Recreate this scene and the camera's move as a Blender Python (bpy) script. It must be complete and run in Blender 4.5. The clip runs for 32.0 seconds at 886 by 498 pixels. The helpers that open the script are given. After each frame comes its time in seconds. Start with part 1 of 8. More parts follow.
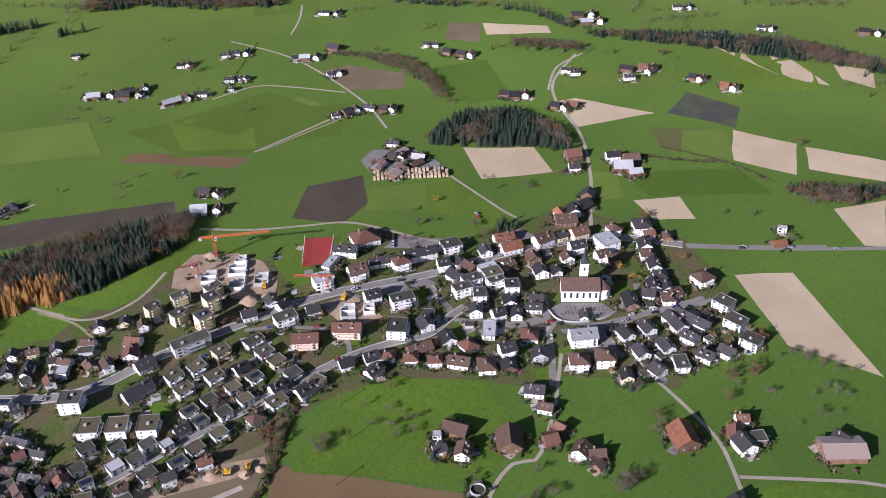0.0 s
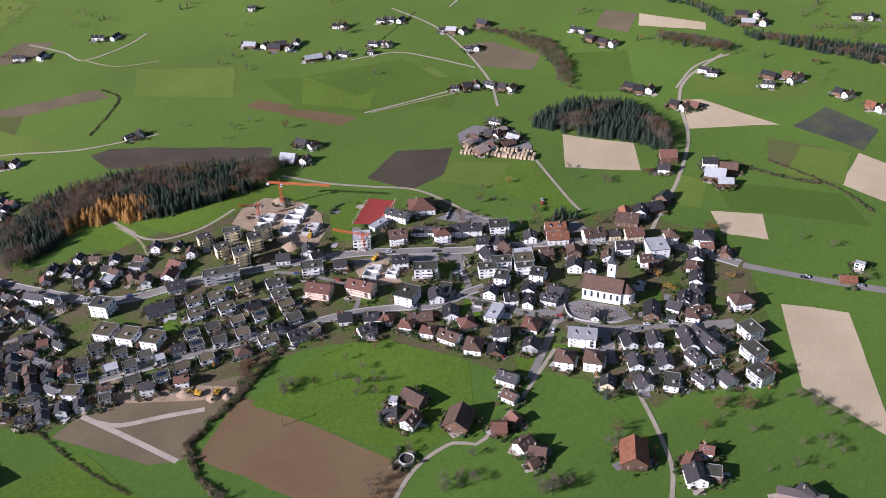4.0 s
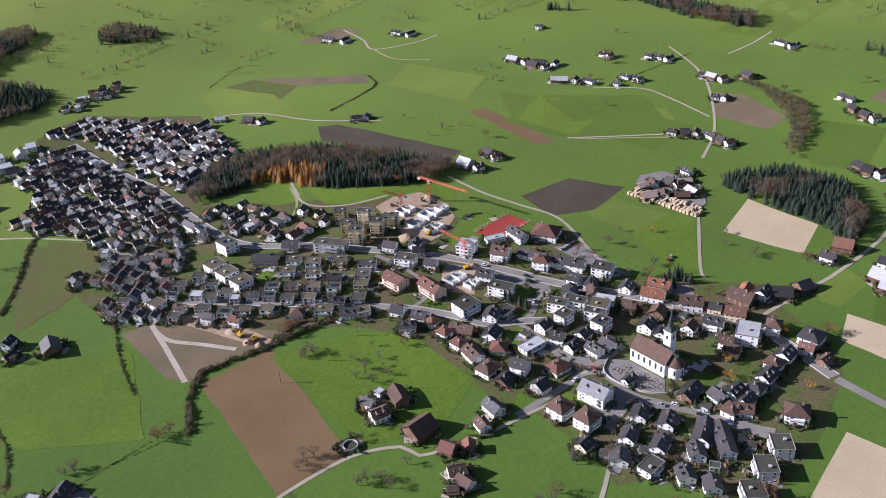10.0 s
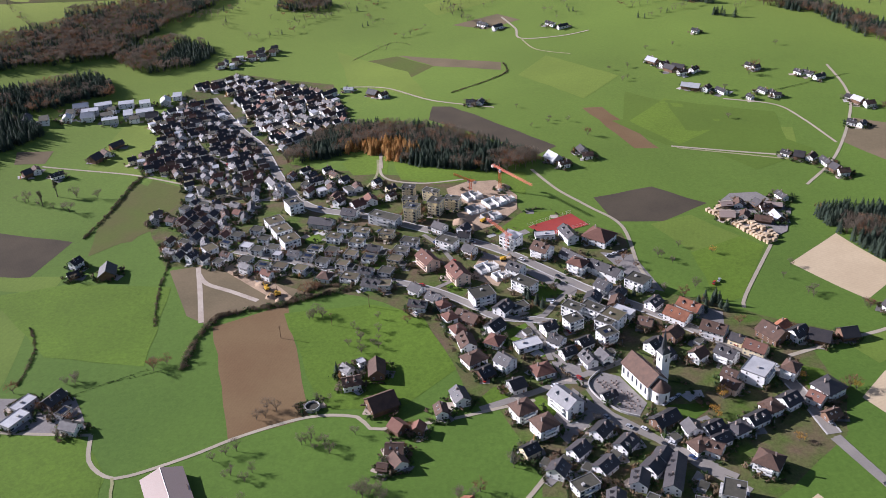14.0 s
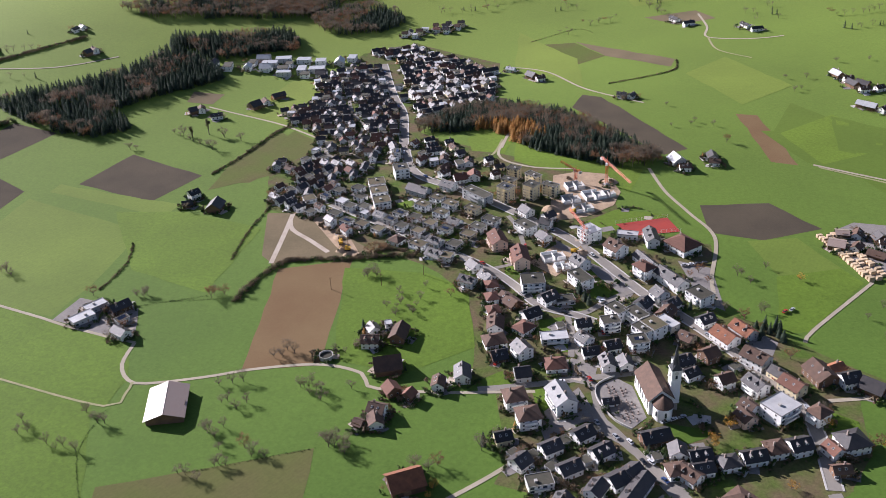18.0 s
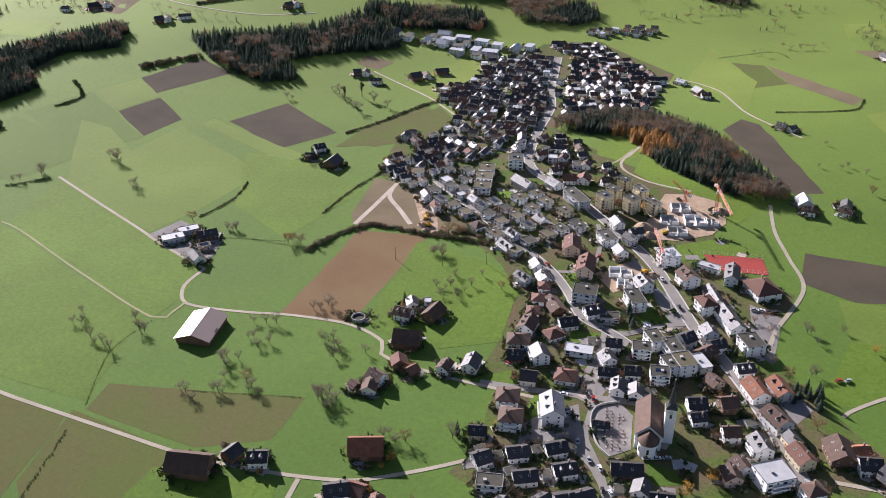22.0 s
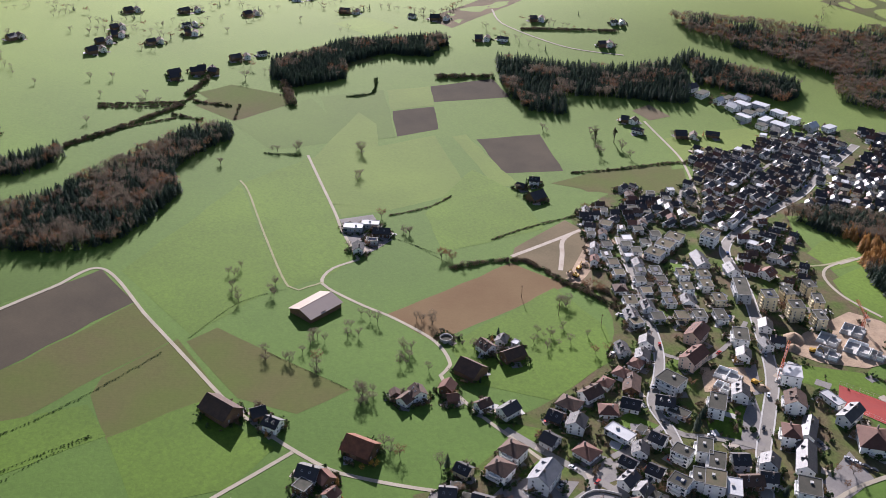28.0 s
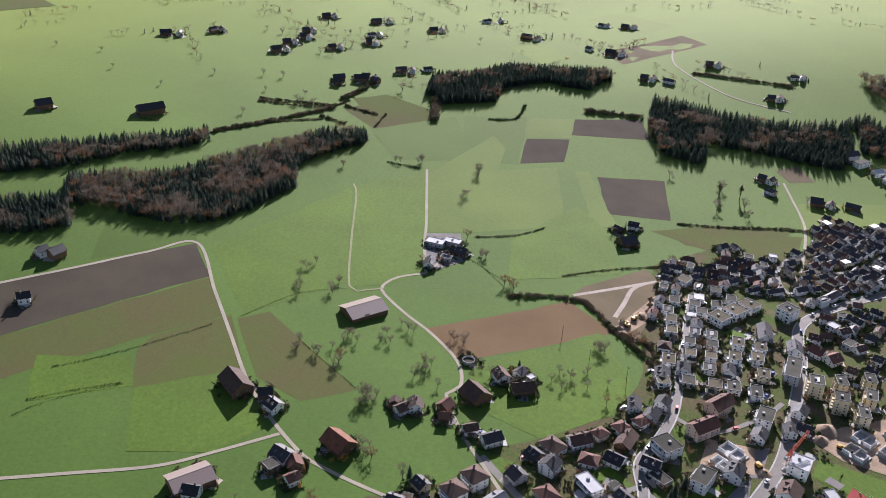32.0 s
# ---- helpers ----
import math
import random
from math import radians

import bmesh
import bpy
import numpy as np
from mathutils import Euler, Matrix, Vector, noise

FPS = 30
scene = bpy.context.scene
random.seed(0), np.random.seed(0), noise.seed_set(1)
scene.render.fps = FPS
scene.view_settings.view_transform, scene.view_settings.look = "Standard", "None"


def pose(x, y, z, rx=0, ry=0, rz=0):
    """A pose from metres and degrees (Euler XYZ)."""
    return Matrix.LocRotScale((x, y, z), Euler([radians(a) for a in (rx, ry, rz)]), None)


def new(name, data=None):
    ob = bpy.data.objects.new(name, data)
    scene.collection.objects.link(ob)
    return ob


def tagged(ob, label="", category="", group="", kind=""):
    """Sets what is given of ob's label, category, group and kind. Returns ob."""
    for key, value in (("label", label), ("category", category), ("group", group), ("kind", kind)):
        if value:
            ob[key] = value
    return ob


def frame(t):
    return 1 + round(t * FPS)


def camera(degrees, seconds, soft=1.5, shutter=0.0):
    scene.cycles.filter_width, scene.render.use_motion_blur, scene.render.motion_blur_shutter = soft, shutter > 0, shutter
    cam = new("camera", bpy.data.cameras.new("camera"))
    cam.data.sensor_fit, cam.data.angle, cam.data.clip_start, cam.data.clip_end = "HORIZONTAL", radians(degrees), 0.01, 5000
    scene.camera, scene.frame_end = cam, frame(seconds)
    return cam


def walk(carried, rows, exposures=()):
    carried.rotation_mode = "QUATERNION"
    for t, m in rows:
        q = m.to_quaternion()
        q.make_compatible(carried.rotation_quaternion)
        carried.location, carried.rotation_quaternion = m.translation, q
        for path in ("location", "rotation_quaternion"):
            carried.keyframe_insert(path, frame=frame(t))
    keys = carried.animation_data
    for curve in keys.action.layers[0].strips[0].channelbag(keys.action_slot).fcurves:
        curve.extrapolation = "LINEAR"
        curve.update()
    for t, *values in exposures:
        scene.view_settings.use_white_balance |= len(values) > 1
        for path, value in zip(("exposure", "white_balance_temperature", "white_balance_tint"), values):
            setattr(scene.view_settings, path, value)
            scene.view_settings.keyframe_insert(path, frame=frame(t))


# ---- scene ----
cam = camera(49.94, 32.0, soft=0.62)
PATH = [
    (0.0, -382.50, 273.29, 373.98, -64.708, -33.753, -0.970),
    (0.5, -374.40, 255.91, 372.72, -62.133, -33.671, -1.426),
    (1.0, -366.11, 238.65, 371.46, -59.688, -33.341, -1.685),
    (1.5, -357.49, 221.74, 370.23, -57.473, -33.109, -1.821),
    (2.0, -348.32, 205.29, 369.01, -55.082, -33.094, -1.992),
    (2.5, -338.48, 189.46, 367.86, -52.704, -33.412, -2.141),
    (3.0, -327.92, 174.34, 366.76, -50.530, -33.737, -2.225),
    (3.5, -316.56, 160.01, 365.70, -48.280, -33.889, -2.241),
    (5.5, -267.29, 106.16, 361.33, -37.994, -34.253, -2.972),
    (6.0, -253.82, 93.95, 359.80, -35.542, -33.937, -3.351),
    (6.5, -239.42, 82.79, 357.89, -33.067, -33.483, -3.515),
    (7.0, -224.27, 72.49, 355.78, -30.489, -33.110, -3.451),
    (7.5, -208.59, 62.84, 353.52, -27.948, -32.782, -3.408),
    (8.0, -192.55, 53.75, 351.20, -25.583, -32.345, -3.505),
    (8.5, -176.40, 45.26, 348.93, -23.288, -31.914, -3.433),
    (9.0, -160.42, 37.44, 346.69, -21.000, -31.403, -3.469),
    (9.5, -144.55, 30.44, 344.57, -18.602, -30.771, -3.408),
    (10.0, -128.73, 24.37, 342.59, -16.340, -30.570, -3.338),
    (10.5, -112.87, 19.12, 340.80, -14.462, -30.501, -3.317),
    (11.0, -96.80, 14.47, 339.27, -12.575, -30.063, -3.166),
    (11.5, -80.51, 10.55, 337.85, -10.444, -29.816, -3.197),
    (12.0, -64.16, 7.31, 336.38, -8.227, -29.817, -3.307),
    (12.5, -47.93, 4.68, 334.85, -6.194, -29.832, -3.304),
    (13.0, -31.83, 2.59, 333.25, -4.135, -29.880, -3.242),
    (13.5, -15.88, 1.00, 331.66, -2.105, -29.903, -3.157),
    (14.0, 0.00, 0.00, 330.00, -0.000, -30.089, -3.124),
    (14.5, 15.79, -0.17, 328.27, 2.157, -30.306, -3.243),
    (16.5, 79.18, 3.10, 321.52, 11.274, -30.216, -3.464),
    (17.0, 94.61, 4.89, 319.99, 13.623, -29.888, -3.333),
    (17.5, 109.57, 7.39, 318.57, 15.883, -29.764, -3.158),
    (18.0, 123.98, 10.52, 317.32, 17.984, -29.845, -2.965),
    (18.5, 137.83, 14.28, 316.25, 20.065, -30.023, -2.856),
    (19.0, 151.16, 18.46, 315.52, 22.170, -30.159, -2.680),
    (19.5, 164.01, 23.08, 315.13, 24.374, -29.843, -2.141),
    (20.0, 176.54, 28.04, 314.94, 26.648, -29.673, -1.541),
    (20.5, 188.94, 33.53, 314.86, 28.811, -29.587, -0.943),
    (21.0, 201.39, 39.38, 314.89, 30.702, -29.599, -0.332),
    (21.5, 213.84, 45.81, 315.07, 32.617, -29.800, 0.044),
    (22.0, 226.32, 52.75, 315.52, 34.702, -30.059, 0.301),
    (22.5, 238.68, 60.32, 316.40, 36.959, -30.271, 0.618),
    (23.0, 250.87, 68.69, 317.69, 39.405, -30.589, 0.724),
    (23.5, 262.92, 77.76, 319.31, 41.883, -30.814, 0.888),
    (24.0, 274.81, 87.35, 321.17, 44.402, -30.835, 1.000),
    (24.5, 286.45, 97.43, 323.15, 46.947, -30.569, 1.091),
    (25.0, 297.71, 108.03, 325.14, 49.387, -30.425, 0.965),
    (25.5, 308.40, 119.19, 326.90, 51.646, -30.232, 1.064),
    (27.5, 347.99, 166.33, 332.81, 60.960, -29.099, 1.274),
    (28.0, 357.36, 178.94, 334.10, 63.135, -28.827, 1.409),
    (28.5, 366.17, 192.27, 335.33, 65.276, -28.453, 1.528),
    (29.0, 374.43, 206.18, 336.64, 67.560, -28.100, 1.750),
    (29.5, 382.13, 220.57, 338.25, 69.867, -27.803, 1.753),
    (30.0, 389.31, 235.33, 340.26, 71.991, -27.647, 1.921),
    (30.5, 396.10, 250.19, 342.76, 73.881, -27.622, 2.126),
    (31.0, 402.50, 265.02, 345.69, 75.777, -27.671, 2.402),
    (31.5, 408.59, 279.75, 348.98, 77.835, -27.833, 2.703),
    (32.0, 414.52, 294.50, 352.45, 79.926, -28.245, 2.798),
]


def aim(yaw, pitch, roll):
    """The camera's turn from yaw (left of north), pitch and lean, in degrees."""
    return (Matrix.Rotation(radians(yaw), 4, "Z") @ Matrix.Rotation(radians(90 + pitch), 4, "X") @ Matrix.Rotation(radians(roll), 4, "Z"))


walk(cam, [(t, Matrix.Translation((x, y, z)) @ aim(a, p, r)) for t, x, y, z, a, p, r in PATH],
     exposures=[(0.0, 0.62, 5600, 26), (8.0, 0.76, 5600, 25), (14.0, 0.9, 5700, 24), (20.0, 1.05, 5950, 23), (25.0, 1.12, 5950, 23), (29.0, 0.98, 5850, 23), (32.0, 0.94, 5800, 23)])

# ---- light ----
SUN_AZ, SUN_EL = radians(159.0), radians(24.0)
world = bpy.data.worlds.new("world")
scene.world = world
world.use_nodes = True
wn = world.node_tree
sky = wn.nodes.new("ShaderNodeTexSky")
sky.sky_type, sky.sun_disc = "NISHITA", False
sky.sun_elevation, sky.sun_rotation = SUN_EL, math.pi / 2 - SUN_AZ
wn.nodes["Background"].inputs[1].default_value = 0.047
wn.links.new(sky.outputs[0], wn.nodes["Background"].inputs[0])
sun = new("sun", bpy.data.lights.new("sun", "SUN"))
sun.data.energy, sun.data.angle, sun.data.color = 5.0, radians(0.55), (1.0, 0.95, 0.87)
toward_sun = Vector((math.cos(SUN_AZ) * math.cos(SUN_EL), math.sin(SUN_AZ) * math.cos(SUN_EL), math.sin(SUN_EL)))
sun.matrix_world = Matrix.Translation(toward_sun * 2000) @ toward_sun.to_track_quat("Z", "Y").to_matrix().to_4x4()


# ---- materials ----
def material(name, base, rough=0.9, vary=0.25, scale=0.3, fine=6.0, tint=None, bump=0.3, metal=0.0, per_object=0.0, spec=0.3, stripes=0.0, stripe_turn=0.0, sheen=0.0):
    """A procedural surface: two sizes of noise between two tones, fine relief, and an even shift per object."""
    m = bpy.data.materials.new(name)
    m.use_nodes = True
    n, k = m.node_tree.nodes, m.node_tree.links
    b = n["Principled BSDF"]
    b.inputs["Roughness"].default_value, b.inputs["Metallic"].default_value = rough, metal
    b.inputs["Specular IOR Level"].default_value = spec
    b.inputs["Sheen Weight"].default_value, b.inputs["Sheen Roughness"].default_value = sheen, 0.3
    b.inputs["Sheen Tint"].default_value = (1.0, 1.0, 0.24, 1)
    geo = n.new("ShaderNodeNewGeometry")
    big, small = n.new("ShaderNodeTexNoise"), n.new("ShaderNodeTexNoise")
    big.inputs["Scale"].default_value, small.inputs["Scale"].default_value = scale, fine
    big.inputs["Detail"].default_value, small.inputs["Detail"].default_value = 6.0, 6.0
    small.inputs["Roughness"].default_value, small.inputs["Distortion"].default_value = 0.68, 0.6
    for q in (big, small):
        k.new(geo.outputs["Position"], q.inputs["Vector"])
    tint = tint or tuple(c * 0.6 for c in base)
    mix = n.new("ShaderNodeMix")
    mix.data_type = "RGBA"
    mix.inputs[6].default_value, mix.inputs[7].default_value = (*base, 1), (*tint, 1)
    ramp = n.new("ShaderNodeMapRange")
    ramp.inputs[1].default_value, ramp.inputs[2].default_value = 0.32, 0.68
    k.new(big.outputs["Fac"], ramp.inputs[0])
    k.new(ramp.outputs[0], mix.inputs[0])
    hsv = n.new("ShaderNodeHueSaturation")
    k.new(mix.outputs[2], hsv.inputs["Color"])
    shade = n.new("ShaderNodeMapRange")
    shade.inputs[1].default_value, shade.inputs[2].default_value = 0.25, 0.75
    shade.inputs[3].default_value, shade.inputs[4].default_value = 1 - vary, 1 + vary
    k.new(small.outputs["Fac"], shade.inputs[0])
    last = shade.outputs[0]
    if stripes:
        turn = n.new("ShaderNodeMapping")
        turn.inputs["Rotation"].default_value[2] = radians(stripe_turn)
        k.new(geo.outputs["Position"], turn.inputs["Vector"])
        wave = n.new("ShaderNodeTexWave")
        wave.inputs["Scale"].default_value, wave.inputs["Distortion"].default_value = stripes, 4.0
        wave.inputs["Detail"].default_value = 2.0
        k.new(turn.outputs[0], wave.inputs["Vector"])
        lines = n.new("ShaderNodeMapRange")
        lines.inputs[3].default_value, lines.inputs[4].default_value = 0.98, 1.02
        k.new(wave.outputs["Fac"], lines.inputs[0])
        times = n.new("ShaderNodeMath")
        times.operation = "MULTIPLY"
        k.new(last, times.inputs[0]), k.new(lines.outputs[0], times.inputs[1])
        last = times.outputs[0]
    if per_object:
        info = n.new("ShaderNodeObjectInfo")
        shift = n.new("ShaderNodeMapRange")
        shift.inputs[3].default_value, shift.inputs[4].default_value = 1 - per_object, 1 + per_object
        k.new(info.outputs["Random"], shift.inputs[0])
        times = n.new("ShaderNodeMath")
        times.operation = "MULTIPLY"
        k.new(last, times.inputs[0]), k.new(shift.outputs[0], times.inputs[1])
        last = times.outputs[0]
    k.new(last, hsv.inputs["Value"])
    k.new(hsv.outputs[0], b.inputs["Base Color"])
    if bump:
        rel = n.new("ShaderNodeBump")
        rel.inputs["Strength"].default_value, rel.inputs["Distance"].default_value = bump, 0.3
        k.new(small.outputs["Fac"], rel.inputs["Height"])
        k.new(rel.outputs[0], b.inputs["Normal"])
    return m


def leafy(name, tones, rough=0.8, spread=0.35):
    """Foliage whose clumps each take a tone of their own."""
    m = bpy.data.materials.new(name)
    m.use_nodes = True
    n, k = m.node_tree.nodes, m.node_tree.links
    b = n["Principled BSDF"]
    b.inputs["Roughness"].default_value, b.inputs["Specular IOR Level"].default_value = rough, 0.2
    geo = n.new("ShaderNodeNewGeometry")
    ramp = n.new("ShaderNodeValToRGB")
    ramp.color_ramp.elements.remove(ramp.color_ramp.elements[1])
    for i, c in enumerate(tones):
        e = ramp.color_ramp.elements[0] if i == 0 else ramp.color_ramp.elements.new(i / max(1, len(tones) - 1))
        e.position, e.color = i / max(1, len(tones) - 1), (*c, 1)
    k.new(geo.outputs["Random Per Island"], ramp.inputs[0])
    noise_tex = n.new("ShaderNodeTexNoise")
    noise_tex.inputs["Scale"].default_value = 0.12
    k.new(geo.outputs["Position"], noise_tex.inputs["Vector"])
    hsv = n.new("ShaderNodeHueSaturation")
    val = n.new("ShaderNodeMapRange")
    val.inputs[1].default_value, val.inputs[2].default_value = 0.3, 0.7
    val.inputs[3].default_value, val.inputs[4].default_value = 1 - spread, 1 + spread
    k.new(noise_tex.outputs["Fac"], val.inputs[0])
    k.new(ramp.outputs[0], hsv.inputs["Color"]), k.new(val.outputs[0], hsv.inputs["Value"])
    k.new(hsv.outputs[0], b.inputs["Base Color"])
    # light shines through thin leaves
    thin, both = n.new("ShaderNodeBsdfTranslucent"), n.new("ShaderNodeMixShader")
    both.inputs[0].default_value = 0.38
    k.new(hsv.outputs[0], thin.inputs["Color"])
    k.new(b.outputs[0], both.inputs[1]), k.new(thin.outputs[0], both.inputs[2])
    k.new(both.outputs[0], n["Material Output"].inputs["Surface"])
    return m


GRASS = material("meadow_grass", (0.086, 0.152, 0.022), 0.86, 0.2, 0.006, 0.45, (0.062, 0.115, 0.018), 0.4, spec=0.13, sheen=0.46)
FIELD_MATS = {
    "soil": material("ploughed_soil", (0.18, 0.122, 0.062), 0.95, 0.10, 0.03, 0.7, (0.155, 0.098, 0.05), 0.15, stripes=0.18, stripe_turn=20, spec=0.08),
    "dark_soil": material("dark_soil", (0.092, 0.075, 0.052), 0.95, 0.10, 0.03, 0.6, (0.07, 0.058, 0.042), 0.15, stripes=0.2, stripe_turn=-30, spec=0.06),
    "dull_soil": material("dull_soil", (0.18, 0.14, 0.085), 0.95, 0.10, 0.03, 0.6, (0.135, 0.11, 0.066), 0.15, stripes=0.2, stripe_turn=65, spec=0.06),
    "stubble": material("stubble_field", (0.50, 0.40, 0.26), 0.95, 0.08, 0.025, 0.5, (0.42, 0.33, 0.21), 0.15, stripes=0.15, stripe_turn=70, spec=0.08),
    "olive": material("sprouting_field", (0.098, 0.122, 0.032), 0.95, 0.13, 0.02, 0.5, (0.115, 0.10, 0.045), 0.15, stripes=0.15, stripe_turn=25, spec=0.06),
    "pale_grass": material("mown_grass", (0.116, 0.172, 0.027), 0.86, 0.16, 0.012, 0.4, (0.084, 0.13, 0.021), 0.25, stripes=0.12, stripe_turn=15, spec=0.13, sheen=0.46),
    "dark_grass": material("dark_grass", (0.068, 0.122, 0.015), 0.86, 0.16, 0.012, 0.4, (0.055, 0.102, 0.013), 0.25, spec=0.13, sheen=0.46),
    "lush": material("lush_grass", (0.096, 0.165, 0.016), 0.86, 0.3, 0.012, 0.45, (0.068, 0.118, 0.013), 0.3, spec=0.13, sheen=0.46),
    "vine_net": material("netted_orchard", (0.06, 0.06, 0.055), 0.8, 0.3, 0.05, 0.8, (0.09, 0.10, 0.05), 0.5, stripes=0.6, stripe_turn=35, spec=0.08),
    "garden": material("garden_ground", (0.07, 0.112, 0.02), 0.95, 0.35, 0.07, 0.6, (0.125, 0.09, 0.055), 0.4, spec=0.08),
    "yard": material("paved_yard", (0.24, 0.22, 0.20), 0.9, 0.2, 0.1, 0.8, (0.19, 0.175, 0.165), 0.2, spec=0.08),
}
ROAD_MATS = {
    "asphalt": material("asphalt", (0.245, 0.222, 0.192), 0.85, 0.12, 0.08, 1.2, (0.195, 0.178, 0.156), 0.1, spec=0.25),
    "lane": material("pale_lane", (0.37, 0.32, 0.24), 0.9, 0.12, 0.08, 1.0, (0.30, 0.26, 0.19), 0.15),
    "track": material("earth_track", (0.30, 0.27, 0.15), 0.95, 0.2, 0.08, 0.8, (0.22, 0.23, 0.10), 0.2),
    "gravel": material("gravel", (0.44, 0.38, 0.31), 0.95, 0.2, 0.1, 1.5, (0.34, 0.28, 0.22), 0.4),
}
ROOFS = {
    "d": material("dark_roof_tiles", (0.044, 0.038, 0.036), 0.5, 0.2, 0.4, 3.0, (0.03, 0.027, 0.028), 0.35, per_object=0.4, spec=0.5),
    "k": material("brown_roof_tiles", (0.115, 0.068, 0.047), 0.8, 0.2, 0.4, 3.0, (0.08, 0.05, 0.037), 0.4, per_object=0.25),
    "r": material("red_brown_roof_tiles", (0.165, 0.08, 0.055), 0.8, 0.2, 0.4, 3.0, (0.14, 0.065, 0.045), 0.4, per_object=0.2),
    "o": material("orange_roof_tiles", (0.34, 0.135, 0.07), 0.8, 0.2, 0.4, 3.0, (0.22, 0.09, 0.05), 0.4, per_object=0.35),
    "w": material("pale_metal_roof", (0.50, 0.50, 0.50), 0.4, 0.1, 0.3, 2.0, (0.42, 0.42, 0.42), 0.15, metal=0.25, per_object=0.15, spec=0.5),
    "s": material("fibre_cement_roof", (0.32, 0.24, 0.20), 0.32, 0.12, 0.3, 2.0, (0.32, 0.25, 0.21), 0.1, spec=0.6),
    "g": material("grey_slate_roof", (0.24, 0.235, 0.235), 0.6, 0.15, 0.4, 3.0, (0.18, 0.178, 0.18), 0.25, per_object=0.1, spec=0.4),
    "y": material("ochre_roof_tiles", (0.42, 0.20, 0.06), 0.8, 0.2, 0.4, 3.0, (0.3, 0.15, 0.05), 0.4, per_object=0.1),
}
FLAT_TOPS = material("gravel_roof_top", (0.075, 0.068, 0.052), 0.95, 0.25, 0.25, 2.0, (0.05, 0.05, 0.036), 0.3, per_object=0.25)
BROWN_TOPS = material("sedum_roof_top", (0.125, 0.095, 0.06), 0.95, 0.25, 0.25, 2.0, (0.09, 0.085, 0.045), 0.3, per_object=0.2)
PARAPET = material("parapet_sheet", (0.30, 0.29, 0.28), 0.6, 0.1, 0.3, 2.0, (0.22, 0.215, 0.21), 0.05, per_object=0.3)
PALE_TOPS = material("pale_roof_top", (0.46, 0.455, 0.45), 0.7, 0.12, 0.2, 2.0, (0.36, 0.36, 0.36), 0.1, per_object=0.1)
ORANGE_TOPS = material("orange_roof_top", (0.5, 0.2, 0.1), 0.8, 0.2, 0.2, 2.0, (0.4, 0.16, 0.08), 0.1)
WALLS = {
    "w": material("white_render", (0.84, 0.83, 0.80), 0.85, 0.06, 0.2, 1.5, (0.76, 0.745, 0.71), 0.1, per_object=0.10),
    "y": material("cream_render", (0.74, 0.64, 0.42), 0.85, 0.06, 0.2, 1.5, (0.66, 0.57, 0.37), 0.1, per_object=0.1),
    "p": material("pinkish_render", (0.66, 0.50, 0.40), 0.85, 0.06, 0.2, 1.5, (0.58, 0.44, 0.35), 0.1, per_object=0.1),
    "l": material("grey_render", (0.50, 0.50, 0.49), 0.85, 0.08, 0.2, 1.5, (0.43, 0.43, 0.42), 0.1, per_object=0.1),
    "t": material("weathered_timber", (0.20, 0.115, 0.07), 0.9, 0.25, 0.3, 3.0, (0.13, 0.08, 0.055), 0.4, per_object=0.3),
}
GLASS = material("window_glass", (0.045, 0.055, 0.07), 0.12, 0.1, 0.3, 2.0, (0.03, 0.04, 0.05), 0.0, spec=0.6)
FRAME = material("window_frame", (0.62, 0.60, 0.56), 0.6, 0.05, 0.3, 2.0, (0.55, 0.53, 0.5), 0.0)
TIMBER = material("door_timber", (0.22, 0.13, 0.075), 0.7, 0.2, 0.5, 4.0, None, 0.2, per_object=0.2)
BRICK = material("chimney_render", (0.34, 0.27, 0.23), 0.9, 0.2, 0.5, 4.0, None, 0.2, per_object=0.2)
CONCRETE = material("concrete", (0.46, 0.44, 0.41), 0.85, 0.12, 0.15, 1.5, (0.36, 0.345, 0.32), 0.15)
SPIRE = material("spire_slate", (0.055, 0.06, 0.065), 0.5, 0.2, 0.4, 3.0, None, 0.3)
CRANE = material("crane_paint", (0.62, 0.13, 0.045), 0.5, 0.12, 0.4, 2.0, (0.5, 0.11, 0.04), 0.05)
PANEL = material("solar_panel", (0.02, 0.03, 0.06), 0.15, 0.1, 0.5, 2.0, None, 0.0, spec=0.6)
COURT = material("red_court", (0.34, 0.045, 0.03), 0.85, 0.1, 0.1, 1.0, (0.28, 0.045, 0.035), 0.1)
EARTH = material("dug_earth", (0.40, 0.29, 0.19), 0.95, 0.3, 0.12, 1.0, (0.28, 0.20, 0.13), 0.6)
SAWN = material("sawn_timber", (0.58, 0.44, 0.28), 0.85, 0.2, 0.3, 3.0, (0.44, 0.34, 0.23), 0.3, per_object=0.25)
PAINT = [material("car_paint_" + n, c, 0.3, 0.03, 0.5, 3.0, tuple(v * 0.9 for v in c), 0.0, metal=0.2, spec=0.5) for n, c in
         (("white", (0.75, 0.75, 0.74)), ("silver", (0.42, 0.43, 0.44)), ("black", (0.03, 0.03, 0.035)), ("red", (0.42, 0.03, 0.02)), ("blue", (0.04, 0.08, 0.22)))]
RUBBER = material("tyre_rubber", (0.025, 0.025, 0.025), 0.9, 0.1, 1.0, 5.0)
BARK = material("bark", (0.13, 0.105, 0.085), 0.95, 0.3, 0.8, 5.0, (0.09, 0.07, 0.055), 0.5)
